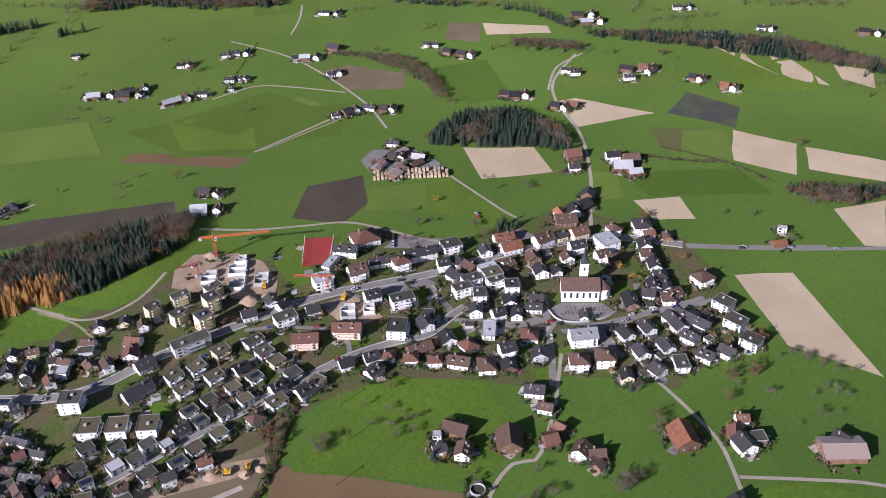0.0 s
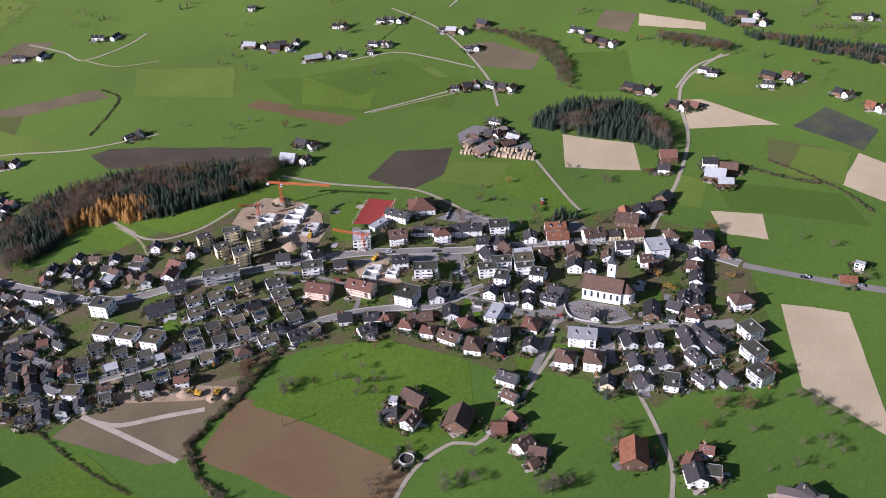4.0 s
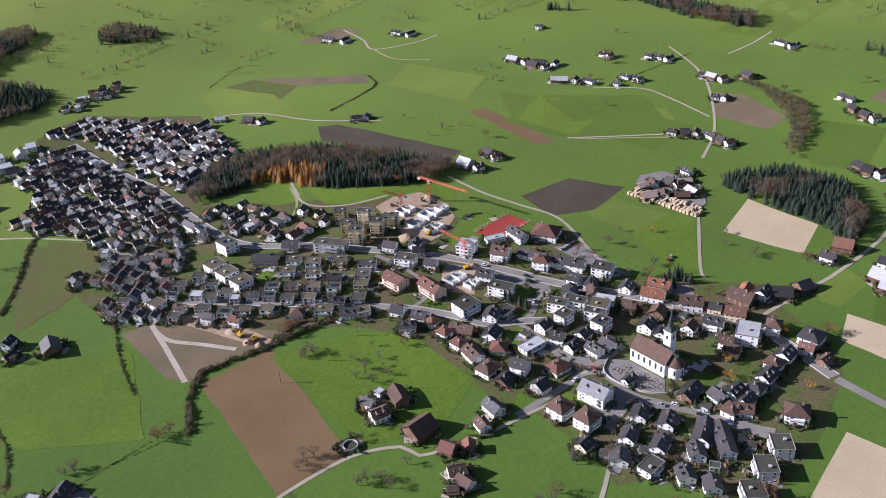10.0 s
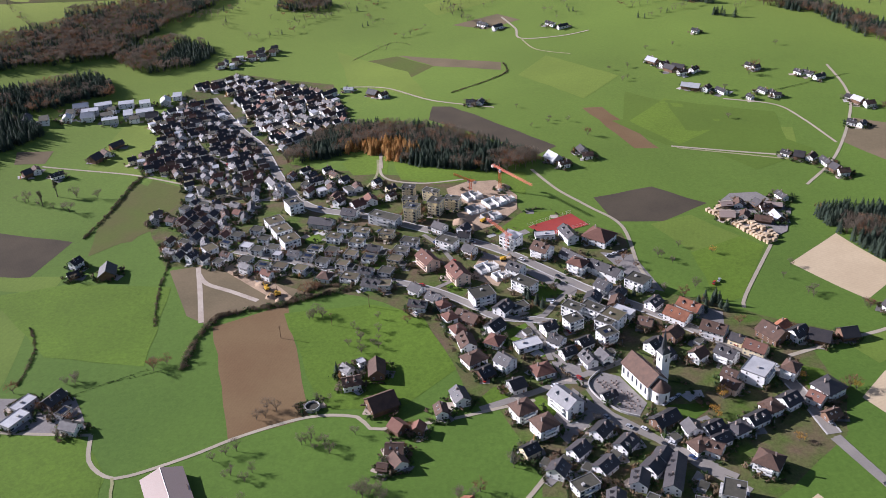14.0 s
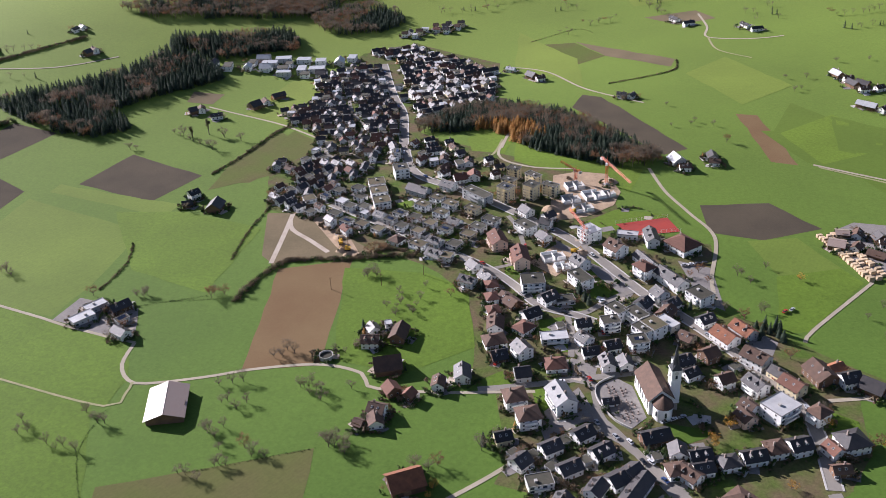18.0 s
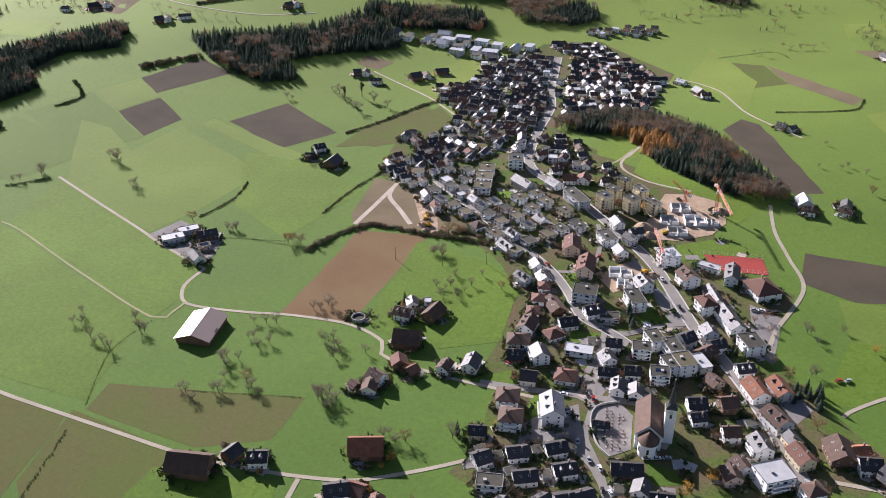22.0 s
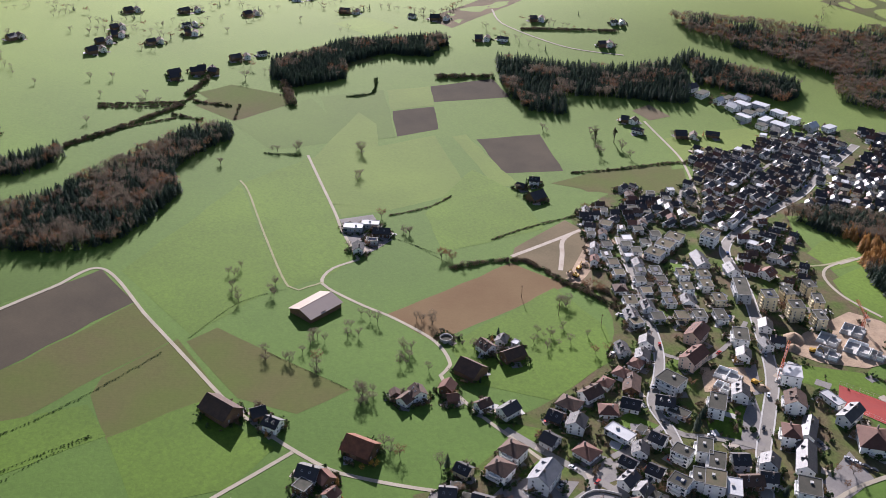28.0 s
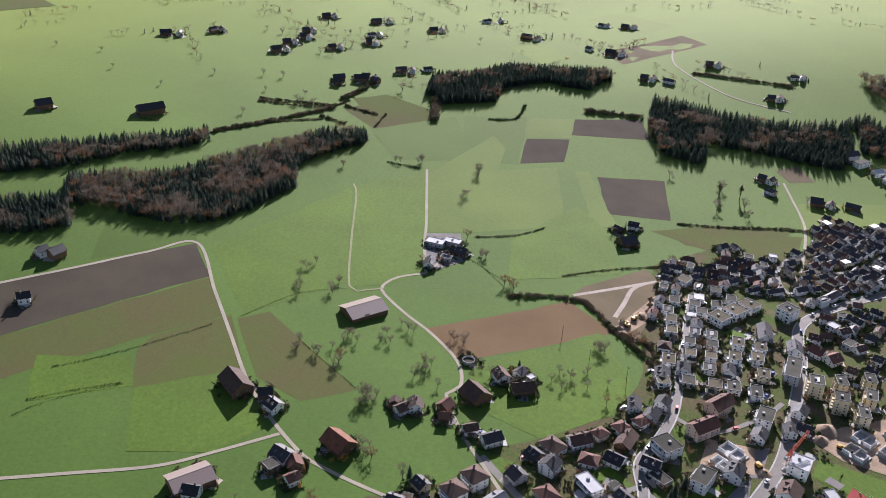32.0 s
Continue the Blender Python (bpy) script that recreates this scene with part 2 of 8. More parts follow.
LEAVES = {
    "conifer": leafy("spruce_needles", [(0.036, 0.056, 0.038), (0.056, 0.078, 0.048), (0.046, 0.066, 0.052)]),
    "bare": leafy("bare_twigs", [(0.21, 0.165, 0.125), (0.16, 0.13, 0.10), (0.19, 0.165, 0.105)]),
    "rust": leafy("rust_leaves", [(0.21, 0.105, 0.055), (0.165, 0.09, 0.055), (0.25, 0.14, 0.06)]),
    "gold": leafy("golden_leaves", [(0.52, 0.30, 0.05), (0.44, 0.24, 0.05), (0.56, 0.36, 0.07)]),
    "larch": leafy("larch_needles", [(0.44, 0.235, 0.07), (0.36, 0.19, 0.06), (0.42, 0.25, 0.075)]),
    "poplar": leafy("poplar_twigs", [(0.12, 0.12, 0.06), (0.10, 0.09, 0.055)]),
    "green": leafy("hedge_leaves", [(0.045, 0.085, 0.022), (0.06, 0.10, 0.03), (0.085, 0.105, 0.035)]),
    "brown": leafy("autumn_hedge", [(0.20, 0.15, 0.10), (0.15, 0.12, 0.075), (0.23, 0.15, 0.08)]),
}


# ---- the lie of the land ----
HILLS = [(-900, 50, 2.8), (-900, 300, 16.8), (-900, 550, -14.2), (-900, 800, -9.1), (-900, 1100, 9.9), (-600, 50, 16.8), (-600, 300, -2.0), (-600, 550, -0.1), (-600, 800, 13.6), (-600, 1100, 24.2), (-300, 50, 33.2), (-300, 300, -26.6), (-300, 550, 3.0), (-300, 800, -26.7), (-300, 1100, -13.3), (0, 50, -11.0), (0, 300, -3.8), (0, 550, 3.6), (0, 800, 9.3), (0, 1100, -20.5), (300, 50, -9.0), (300, 300, 9.9), (300, 550, -25.2), (300, 800, -10.4), (300, 1100, 5.1), (600, 50, -8.9), (600, 300, -0.3), (600, 550, 17.4), (600, 800, 3.4), (600, 1100, -7.3)]


def ground_z(x, y):
    z = 19.14
    for a, b, h in HILLS:
        z += h * math.exp(-((x - a) ** 2 + (y - b) ** 2) / 105800.0)
    return z


def spread(lo, hi, step, far):
    """Grid lines: even between lo and hi, wider and wider out to far."""
    inner = list(np.arange(lo, hi + 1, step))
    a, b, s = [], [], step
    while True:
        s *= 1.35
        nxt = (a[-1] if a else lo) - s
        if nxt < lo - far:
            break
        a.append(nxt)
    s = step
    while True:
        s *= 1.35
        nxt = (b[-1] if b else hi) + s
        if nxt > hi + far:
            break
        b.append(nxt)
    return a[::-1] + inner + b


def mesh_object(name, verts, faces, mats, slots=None, smooth=False):
    me = bpy.data.meshes.new(name)
    me.from_pydata(verts, [], faces)
    for m in (mats if isinstance(mats, (list, tuple)) else [mats]):
        me.materials.append(m)
    if slots:
        me.polygons.foreach_set("material_index", slots)
    if smooth:
        me.polygons.foreach_set("use_smooth", [True] * len(faces))
    return me


def structure(name, me):
    return tagged(new(name, me), kind="structure")


def stuff(name, me, label, category):
    return tagged(new(name, me), label=label, category=category, kind="stuff")


xs, ys = spread(-1150, 1100, 12.5, 3000), spread(-50, 1600, 12.5, 2800)
gv = [(x, y, ground_z(x, y)) for y in ys for x in xs]
nx = len(xs)
gf = [(j * nx + i, j * nx + i + 1, (j + 1) * nx + i + 1, (j + 1) * nx + i) for j in range(len(ys) - 1) for i in range(nx - 1)]
structure("ground", mesh_object("ground", gv, gf, GRASS, smooth=True))

def clipped(ring, axis, lo, hi):
    """A convex or simple ring cut to the slab lo..hi along one axis."""
    for sign, edge in ((1, lo), (-1, -hi)):
        res = []
        for p, q in zip(ring, ring[1:] + ring[:1]):
            a, b = sign * p[axis] - edge, sign * q[axis] - edge
            if a >= 0:
                res.append(p)
            if (a < 0) != (b < 0):
                s = a / (a - b)
                res.append((p[0] + s * (q[0] - p[0]), p[1] + s * (q[1] - p[1])))
        ring = res
        if len(ring) < 3:
            return []
    return ring


def draped(name, ring, mat, lift, cell=12.5):
    """A patch of ground laid over the terrain, cut into cells so that it follows it."""
    verts, faces, seen = [], [], {}
    x0, x1 = min(p[0] for p in ring), max(p[0] for p in ring)
    y0, y1 = min(p[1] for p in ring), max(p[1] for p in ring)
    for i in range(math.floor(x0 / cell), math.floor(x1 / cell) + 1):
        strip = clipped(ring, 0, i * cell, (i + 1) * cell)
        for j in range(math.floor(y0 / cell), math.floor(y1 / cell) + 1) if strip else ():
            piece = clipped(strip, 1, j * cell, (j + 1) * cell)
            if len(piece) > 2:
                ring_ids = []
                for x, y in piece:
                    key = (round(x, 2), round(y, 2))
                    if key not in seen:
                        seen[key] = len(verts)
                        verts.append((x, y, ground_z(x, y) + lift))
                    if seen[key] not in ring_ids:
                        ring_ids.append(seen[key])
                if len(ring_ids) > 2:
                    faces.append(ring_ids)
    return structure(name, mesh_object(name, verts, faces, mat, smooth=True))


def inside(x, y, ring):
    odd = False
    for (ax, ay), (bx, by) in zip(ring, ring[1:] + ring[:1]):
        if (ay > y) != (by > y) and x < (bx - ax) * (y - ay) / (by - ay) + ax:
            odd = not odd
    return odd


fields_laid = [0]


def field(kind, ring, cell=12.5):
    fields_laid[0] += 1
    area = sum(a[0] * b[1] - b[0] * a[1] for a, b in zip(ring, ring[1:] + ring[:1]))
    ring = ring if area > 0 else ring[::-1]
    # worn, slightly wavering edges
    rim, rng = [], random.Random(fields_laid[0])
    for p, q in zip(ring, ring[1:] + ring[:1]):
        n = max(1, int(math.dist(p, q) / 15))
        for i in range(n):
            s = i / n
            w = 0.0 if i == 0 else rng.uniform(-0.8, 0.8)
            rim.append((p[0] + s * (q[0] - p[0]) + w, p[1] + s * (q[1] - p[1]) + w))
    outer = any(not (-1100 < x < 1050 and 0 < y < 1550) for x, y in ring)
    draped("field", rim, FIELD_MATS[kind], (0.25 if outer else 0.025) + 0.0011 * (fields_laid[0] % 110), cell)


roads_laid, streets = [], []


def smooth_line(pts, step=8.0):
    res = []
    ext = [pts[0]] + list(pts) + [pts[-1]]
    for a, b, c, d in zip(ext, ext[1:], ext[2:], ext[3:]):
        n = max(1, int(math.dist(b, c) / step))
        for i in range(n):
            s = i / n
            f = [0.5 * (2 * b[k] + (c[k] - a[k]) * s + (2 * a[k] - 5 * b[k] + 4 * c[k] - d[k]) * s * s + (3 * b[k] - a[k] - 3 * c[k] + d[k]) * s ** 3) for k in (0, 1)]
            res.append(tuple(f))
    if len(res) > 1 and math.dist(res[-1], pts[-1]) < 1.5:
        res.pop()
    return res + [pts[-1]]


def ribbon(line, width):
    """The two edges of a band along a line."""
    left, right = [], []
    for i, p in enumerate(line):
        a, b = line[max(0, i - 1)], line[min(len(line) - 1, i + 1)]
        d = math.dist(a, b) or 1.0
        n = (-(b[1] - a[1]) / d * width / 2, (b[0] - a[0]) / d * width / 2)
        left.append((p[0] + n[0], p[1] + n[1])), right.append((p[0] - n[0], p[1] - n[1]))
    return left, right


def road(kind, width, pts):
    line = smooth_line(pts, 5.0)
    roads_laid.append((line, width))
    if kind == "asphalt":
        streets.append((line, width))
    lift = 0.15 + 0.003 * len(roads_laid)
    left, right = ribbon(line, width)
    verts = [(x, y, ground_z(x, y) + lift) for side in (left, right) for x, y in side]
    n = len(line)
    faces = [(i, n + i, n + i + 1, i + 1) for i in range(n - 1)]
    structure("road" if kind == "asphalt" else "lane", mesh_object("road", verts, faces, ROAD_MATS[kind]))
    if kind == "asphalt" and width > 4.6:
        # raised pavement with a real kerb on both sides
        for side, s in ((left, 1), (right, -1)):
            out, _ = ribbon(side, 1.8 * s)
            vs, fs = [], []
            for (ax, ay), (bx, by) in zip(side, out):
                z = ground_z(ax, ay) + lift
                vs += [(ax, ay, z - 0.2), (ax, ay, z + 0.12), (bx, by, z + 0.12), (bx, by, z - 0.3)]
            for i in range(len(side) - 1):
                o = 4 * i
                fs += [(o + k, o + 4 + k, o + 5 + k, o + 1 + k) for k in range(3)]
            structure("pavement", mesh_object("pavement", vs, fs, CONCRETE))


road_cells = {}


def near_road(x, y, more=0.0):
    """Whether a place lies within a road's half width and some more; roads are looked up by cells of 12 m."""
    for line, w in roads_laid[road_cells.get("done", 0):]:
        for p in line:
            road_cells.setdefault((int(p[0] // 12), int(p[1] // 12)), []).append((p[0], p[1], w / 2))
    road_cells["done"] = len(roads_laid)
    cx, cy = int(x // 12), int(y // 12)
    return any(math.hypot(px - x, py - y) < h + more for i in (-1, 0, 1) for j in (-1, 0, 1) for px, py, h in road_cells.get((cx + i, cy + j), ()))


# ---- parts ----
def part(name, me, parent, m=None, label=""):
    ob = new(name, me)
    ob.parent = parent
    if m is not None:
        ob.matrix_basis = m
    return tagged(ob, label=label)


def box_mesh(name, mats, inset=False):
    v = [(x, y, z) for z in (0, 1) for y in (-0.5, 0.5) for x in (-0.5, 0.5)]
    f = [(0, 2, 3, 1), (4, 5, 7, 6), (0, 1, 5, 4), (1, 3, 7, 5), (3, 2, 6, 7), (2, 0, 4, 6)]
    return mesh_object(name, v, f, mats)


def boxes_mesh(name, boxes, mats, slots=None):
    """One mesh out of boxes (x0, y0, z0, x1, y1, z1)."""
    v, f, s = [], [], []
    for n, (x0, y0, z0, x1, y1, z1) in enumerate(boxes):
        o = len(v)
        v += [(x, y, z) for z in (z0, z1) for y in (y0, y1) for x in (x0, x1)]
        f += [tuple(o + i for i in q) for q in ((0, 2, 3, 1), (4, 5, 7, 6), (0, 1, 5, 4), (1, 3, 7, 5), (3, 2, 6, 7), (2, 0, 4, 6))]
        s += [slots[n] if slots else 0] * 6
    return mesh_object(name, v, f, mats, s)


def opening(name, w, h, t, mats, base=0.0):
    """A framed leaf in one piece, facing -y: the frame stands proud, the leaf is set back in it."""
    def loop(i, y):
        return [(-w / 2 + i, y, base + i), (w / 2 - i, y, base + i), (w / 2 - i, y, base + h - i), (-w / 2 + i, y, base + h - i)]
    v = loop(0, 0.06) + loop(0, -0.09) + loop(t, -0.09) + loop(t, -0.02)
    f = [(o + i, o + (i + 1) % 4, o + 4 + (i + 1) % 4, o + 4 + i) for o in (0, 4, 8) for i in range(4)] + [(12, 13, 14, 15)]
    return mesh_object(name, v, f, mats, [0] * 12 + [1])


WINDOW = opening("window", 1.05, 1.2, 0.09, [FRAME, GLASS])
WIDE = opening("window", 2.2, 1.55, 0.1, [FRAME, GLASS])
DOOR = opening("door", 1.05, 1.85, 0.09, [FRAME, TIMBER])
GATE = opening("barn_door", 3.6, 3.6, 0.25, [TIMBER, TIMBER])
CHIMNEY = boxes_mesh("chimney", [(-0.4, -0.4, -1.2, 0.4, 0.4, 1.3), (-0.5, -0.5, 1.3, 0.5, 0.5, 1.45), (-0.25, -0.25, 1.45, 0.25, 0.25, 1.75)], BRICK)
SKYLIGHT = boxes_mesh("skylight", [(-0.5, -0.6, 0, 0.5, 0.6, 0.12), (-0.4, -0.5, 0.12, 0.4, 0.5, 0.15)], [FRAME, GLASS], [0, 1])
SOLAR = boxes_mesh("solar_panel", [(-0.85, -0.6, 0.0, 0.85, 0.6, 0.09)], PANEL)


def dormer(mat):
    """A small gabled window on a roof slope, facing -y: cheeks, glazed front and its own two roof planes."""
    v = [(-0.7, -0.6, -0.5), (0.7, -0.6, -0.5), (0.7, 1.4, -0.5), (-0.7, 1.4, -0.5), (-0.7, -0.6, 0.85), (0.7, -0.6, 0.85), (0.7, 1.4, 0.85), (-0.7, 1.4, 0.85), (0, -0.6, 1.25), (0, 1.9, 1.25)]
    f = [(0, 1, 5, 8, 4), (1, 2, 6, 5), (3, 0, 4, 7)]
    sl = [0, 0, 0]
    o = len(v)
    v += [(-0.45, -0.63, 0.05), (0.45, -0.63, 0.05), (0.45, -0.63, 0.8), (-0.45, -0.63, 0.8)]
    f.append((o, o + 1, o + 2, o + 3)), sl.append(1)
    o = len(v)
    v += [(-0.95, -0.85, 0.78), (0, -0.85, 1.36), (0.95, -0.85, 0.78), (-0.95, 1.6, 0.78), (0, 2.0, 1.36), (0.95, 1.6, 0.78)]
    f += [(o, o + 1, o + 4, o + 3), (o + 1, o + 2, o + 5, o + 4)]
    sl += [2, 2]
    return mesh_object("dormer", v, f, [WALLS["w"], GLASS, mat], sl)


DORMERS = {key: dormer(ROOFS[key]) for key in ("d", "k", "r", "g")}
VENT = boxes_mesh("roof_vent", [(-0.7, -0.7, 0, 0.7, 0.7, 0.9), (-0.8, -0.8, 0.9, 0.8, 0.8, 1.0)], CONCRETE)

WATCH = ((-383.0, 274.0), (0.0, 0.0), (410.0, 280.0))


def faces_watch(x, y, ang):
    """Whether a wall at x, y that looks towards ang (radians) can be seen from the flight."""
    return any(math.cos(ang) * (a - x) + math.sin(ang) * (b - y) > 0.12 * math.hypot(a - x, b - y) for a, b in WATCH)


TONE = {"g": "pale grey", "s": "weathered fibre-cement", "d": "dark", "k": "brown", "r": "red-brown", "o": "orange", "w": "pale metal", "y": "ochre"}
FINISH = {"w": "white rendered", "y": "cream rendered", "p": "pinkish rendered", "l": "grey rendered", "t": "weathered timber"}
placed = []


def gable_walls(L, W, H, rise, mat):
    a, b = L / 2, W / 2
    v = [(-a, -b, -2), (a, -b, -2), (a, b, -2), (-a, b, -2), (-a, -b, H), (a, -b, H), (a, b, H), (-a, b, H), (-a, 0, H + rise), (a, 0, H + rise)]
    f = [(0, 1, 5, 4), (1, 2, 6, 9, 5), (2, 3, 7, 6), (3, 0, 4, 8, 7), (4, 5, 9, 8), (6, 7, 8, 9)]
    return mesh_object("wall", v, f, mat)


def gable_roof(L, W, H, rise, mat, eave=0.75, thick=0.22):
    """Two pitched slabs with eaves and verges, thick enough to see, and a ridge cap."""
    a, b = L / 2 + 0.6, W / 2 + eave
    low = H - rise * eave / (W / 2)
    v, f = [], []
    for s in (-1, 1):
        o = len(v)
        v += [(-a, s * b, low), (a, s * b, low), (a, 0, H + rise), (-a, 0, H + rise)]
        v += [(x, y, z + thick) for x, y, z in v[o:o + 4]]
        f += [tuple(o + i for i in q) for q in ((0, 1, 5, 4), (1, 2, 6, 5), (2, 3, 7, 6), (3, 0, 4, 7), (4, 5, 6, 7), (3, 2, 1, 0))]
    o = len(v)
    v += [(x, y, H + rise + z) for x in (-a, a) for y, z in ((-0.2, thick - 0.06), (0.0, thick + 0.1), (0.2, thick - 0.06))]
    f += [(o, o + 3, o + 4, o + 1), (o + 1, o + 4, o + 5, o + 2)]
    return mesh_object("roof", v, f, mat)


def hip_roof(L, W, H, rise, mat, eave=0.75):
    a, b, c = L / 2 + eave, W / 2 + eave, max(0.3, (L - W) / 2 + 0.3)
    v = [(-a, -b, H - 0.2), (a, -b, H - 0.2), (a, b, H - 0.2), (-a, b, H - 0.2), (-a, -b, H), (a, -b, H), (a, b, H), (-a, b, H), (-c, 0, H + rise), (c, 0, H + rise)]
    f = [(3, 2, 1, 0), (0, 1, 5, 4), (1, 2, 6, 5), (2, 3, 7, 6), (3, 0, 4, 7), (4, 5, 9, 8), (5, 6, 9), (6, 7, 8, 9), (7, 4, 8)]
    return mesh_object("roof", v, f, mat)


def house(kind, roof, wall, x, y, rot, L, W, H, detail=2):
    """A building with walls, roof and openings. kind: g gabled, h hipped, f flat, b barn."""
    rng = random.Random(int(x * 7 + y * 13))
    c, s = math.cos(radians(rot)), math.sin(radians(rot))
    z = max(ground_z(x + c * i - s * j, y + s * i + c * j) for i in (-L / 2, L / 2) for j in (-W / 2, W / 2)) + 0.05
    placed.append((x, y, max(L, W) / 2))
    storeys = max(1, round(H / 2.3))
    barn = kind == "b"
    name = "barn" if barn else "apartment_house" if storeys >= 3 else "house"
    shape = {"g": "gable roof", "h": "hipped roof", "f": "flat roof", "b": "broad gable roof"}[kind]
    size = "long" if L > 1.7 * W else "tall" if storeys >= 3 else "small" if L < 9 else "square"
    root = new(name)
    root.matrix_basis = pose(x, y, z, 0, 0, rot)
    root.empty_display_size = 1
    top = {"f": {"d": "dark gravel", "k": "brown planted", "w": "pale", "o": "orange"}.get(roof, "dark gravel")}.get(kind, TONE[roof] + (" tiled" if roof != "w" else ""))
    label = "%s %s %s with a %s %s" % (size, FINISH[wall], "barn" if barn else "apartment block" if storeys >= 3 else "house", top, shape)
    tagged(root, label=label, category="barn" if barn else "house", group="buildings of the village" if not barn else "farm buildings")
    wm = WALLS[wall]
    if kind == "f":
        b = boxes_mesh("wall", [(-L / 2, -W / 2, -2, L / 2, W / 2, H)], wm)
        part("wall", b, root)
        t = 0.22
        tops = {"k": BROWN_TOPS, "w": PALE_TOPS, "o": ORANGE_TOPS}.get(roof, FLAT_TOPS)
        a, e = L / 2 + 0.25, W / 2 + 0.25
        rim = [(-a, -e, H, a, -e + t, H + 0.5), (-a, e - t, H, a, e, H + 0.5), (-a, -e + t, H, -a + t, e - t, H + 0.5), (a - t, -e + t, H, a, e - t, H + 0.5), (-a + t, -e + t, H, a - t, e - t, H + 0.22)]
        part("roof", boxes_mesh("roof", rim, [PARAPET, tops], [0, 0, 0, 0, 1]), root)
        if detail > 1 and L > 9:
            part("roof_vent", VENT, root, pose(rng.uniform(-0.25, 0.25) * L, rng.uniform(-0.2, 0.2) * W, H + 0.22))
        if roof == "d" and rng.random() < 0.16 and detail > 1:
            for i in range(6):
                part("solar_panel", SOLAR, root, pose(-1.6 + 1.75 * (i % 3), -0.6 + 1.25 * (i // 3), H + 0.3 + 0.27 * (i // 3), 12))
        rise = 0.0
    else:
        rise = {"g": W * 0.32, "h": W * 0.30, "b": W * 0.36}[kind]
        rise = W * 0.17 if roof == "s" else rise
        rm = ROOFS[roof]
        if kind == "h":
            part("wall", boxes_mesh("wall", [(-L / 2, -W / 2, -2, L / 2, W / 2, H)], wm), root)
            part("roof", hip_roof(L, W, H, rise, rm), root)
        else:
            part("wall", gable_walls(L, W, H, rise, wm), root)
            part("roof", gable_roof(L, W, H, rise, rm, 1.1 if barn else 0.75), root)
        if not barn:
            part("chimney", CHIMNEY, root, pose(rng.choice((-0.2, 0.2)) * L, rng.choice((-0.9, 0.9)), H + rise - 0.3))
            if kind == "g" and detail > 1 and rng.random() < 0.5:
                slope = math.degrees(math.atan2(rise, W / 2))
                for q in (-0.22, 0.16):
                    part("skylight", SKYLIGHT, root, pose(q * L, -W / 4, H + rise / 2 + 0.24, slope))
            elif kind == "g" and detail > 1 and L > 8.5 and math.hypot(x - 90, y - 420) < 190:
                for q in (-0.24, 0.2):
                    part("dormer", DORMERS[roof if roof in DORMERS else "d"], root, pose(q * L, -W * 0.27, H + rise * 0.46))
    if barn:
        part("barn_door", GATE, root, pose(rng.uniform(-0.2, 0.2) * L, -W / 2 - 0.02, 0))
        for q in (-0.25, 0.25):
            part("window", WINDOW, root, pose(L / 2 + 0.02, q * W, 1.4, 0, 0, 90))
            if H > 4.5:
                part("window", WINDOW, root, pose(-L / 2 - 0.02, q * W, 1.4, 0, 0, -90))
        return root
    # openings, storey by storey; on far houses they are one joined part
    joined = []
    hold = part

    def fit(name, me, parent, m):
        if far or detail < 2:
            joined.append((me, m))
        else:
            hold(name, me, parent, m)

    far = math.hypot(x, y - 100) > 560
    front, back, right, left = (faces_watch(x, y, radians(rot + q)) for q in (-90, 90, 0, 180))
    if not front:
        front, back = back, front
        root.matrix_basis = pose(x, y, z, 0, 0, rot + 180)
        right, left = left, right
    step = H / storeys
    cols = max(2, min(3 if far else 4, int(L / 3.0)))
    ends = 2 if W > 7 else 1
    for k in range(min(storeys, 4)):
        zz = k * step + 0.7
        if detail < 2 and k not in (0, storeys - 1):
            continue
        for i in range(cols):
            u = (i + 0.5) / cols * L - L / 2
            if k == 0 and i == cols // 2 and detail > 1:
                fit("door", DOOR, root, pose(u, -W / 2 - 0.03, 0))
            elif kind == "f" and i % 2 == 0 and detail > 1:
                fit("window", WIDE, root, pose(u, -W / 2 - 0.03, k * step + 0.3))
            else:
                fit("window", WINDOW, root, pose(u, -W / 2 - 0.03, zz))
            if detail > 1 and back and not far:
                fit("window", WINDOW, root, pose(u, W / 2 + 0.03, zz, 0, 0, 180))
        for j in range(ends):
            vv = (j + 0.5) / ends * W - W / 2
            if right and (detail > 1 or k == 0):
                fit("window", WINDOW, root, pose(L / 2 + 0.03, vv, zz, 0, 0, 90))
            if left and (detail > 1 or k == 0):
                fit("window", WINDOW, root, pose(-L / 2 - 0.03, vv, zz, 0, 0, -90))
    if joined:
        v, f, sl = [], [], []
        for me, m in joined:
            o = len(v)
            v += [tuple(m @ q.co) for q in me.vertices]
            f += [tuple(o + i for i in q.vertices) for q in me.polygons]
            sl += [q.material_index for q in me.polygons]
        tagged(hold("glazing", mesh_object("glazing", v, f, [FRAME, GLASS], sl), root), kind="stuff")
    if detail > 1 and not far and (storeys >= 3 or (kind == "f" and L > 8)):
        for k in range(1, storeys):
            zz, w = k * step, L * 0.3
            part("balcony", boxes_mesh("balcony", [(-w, -W / 2 - 1.5, zz - 0.18, w, -W / 2, zz), (-w, -W / 2 - 1.5, zz, w, -W / 2 - 1.4, zz + 0.95), (-w, -W / 2 - 1.4, zz, -w + 0.1, -W / 2, zz + 0.95), (w - 0.1, -W / 2 - 1.4, zz, w, -W / 2, zz + 0.95)],
                                           wm), root)
    return root


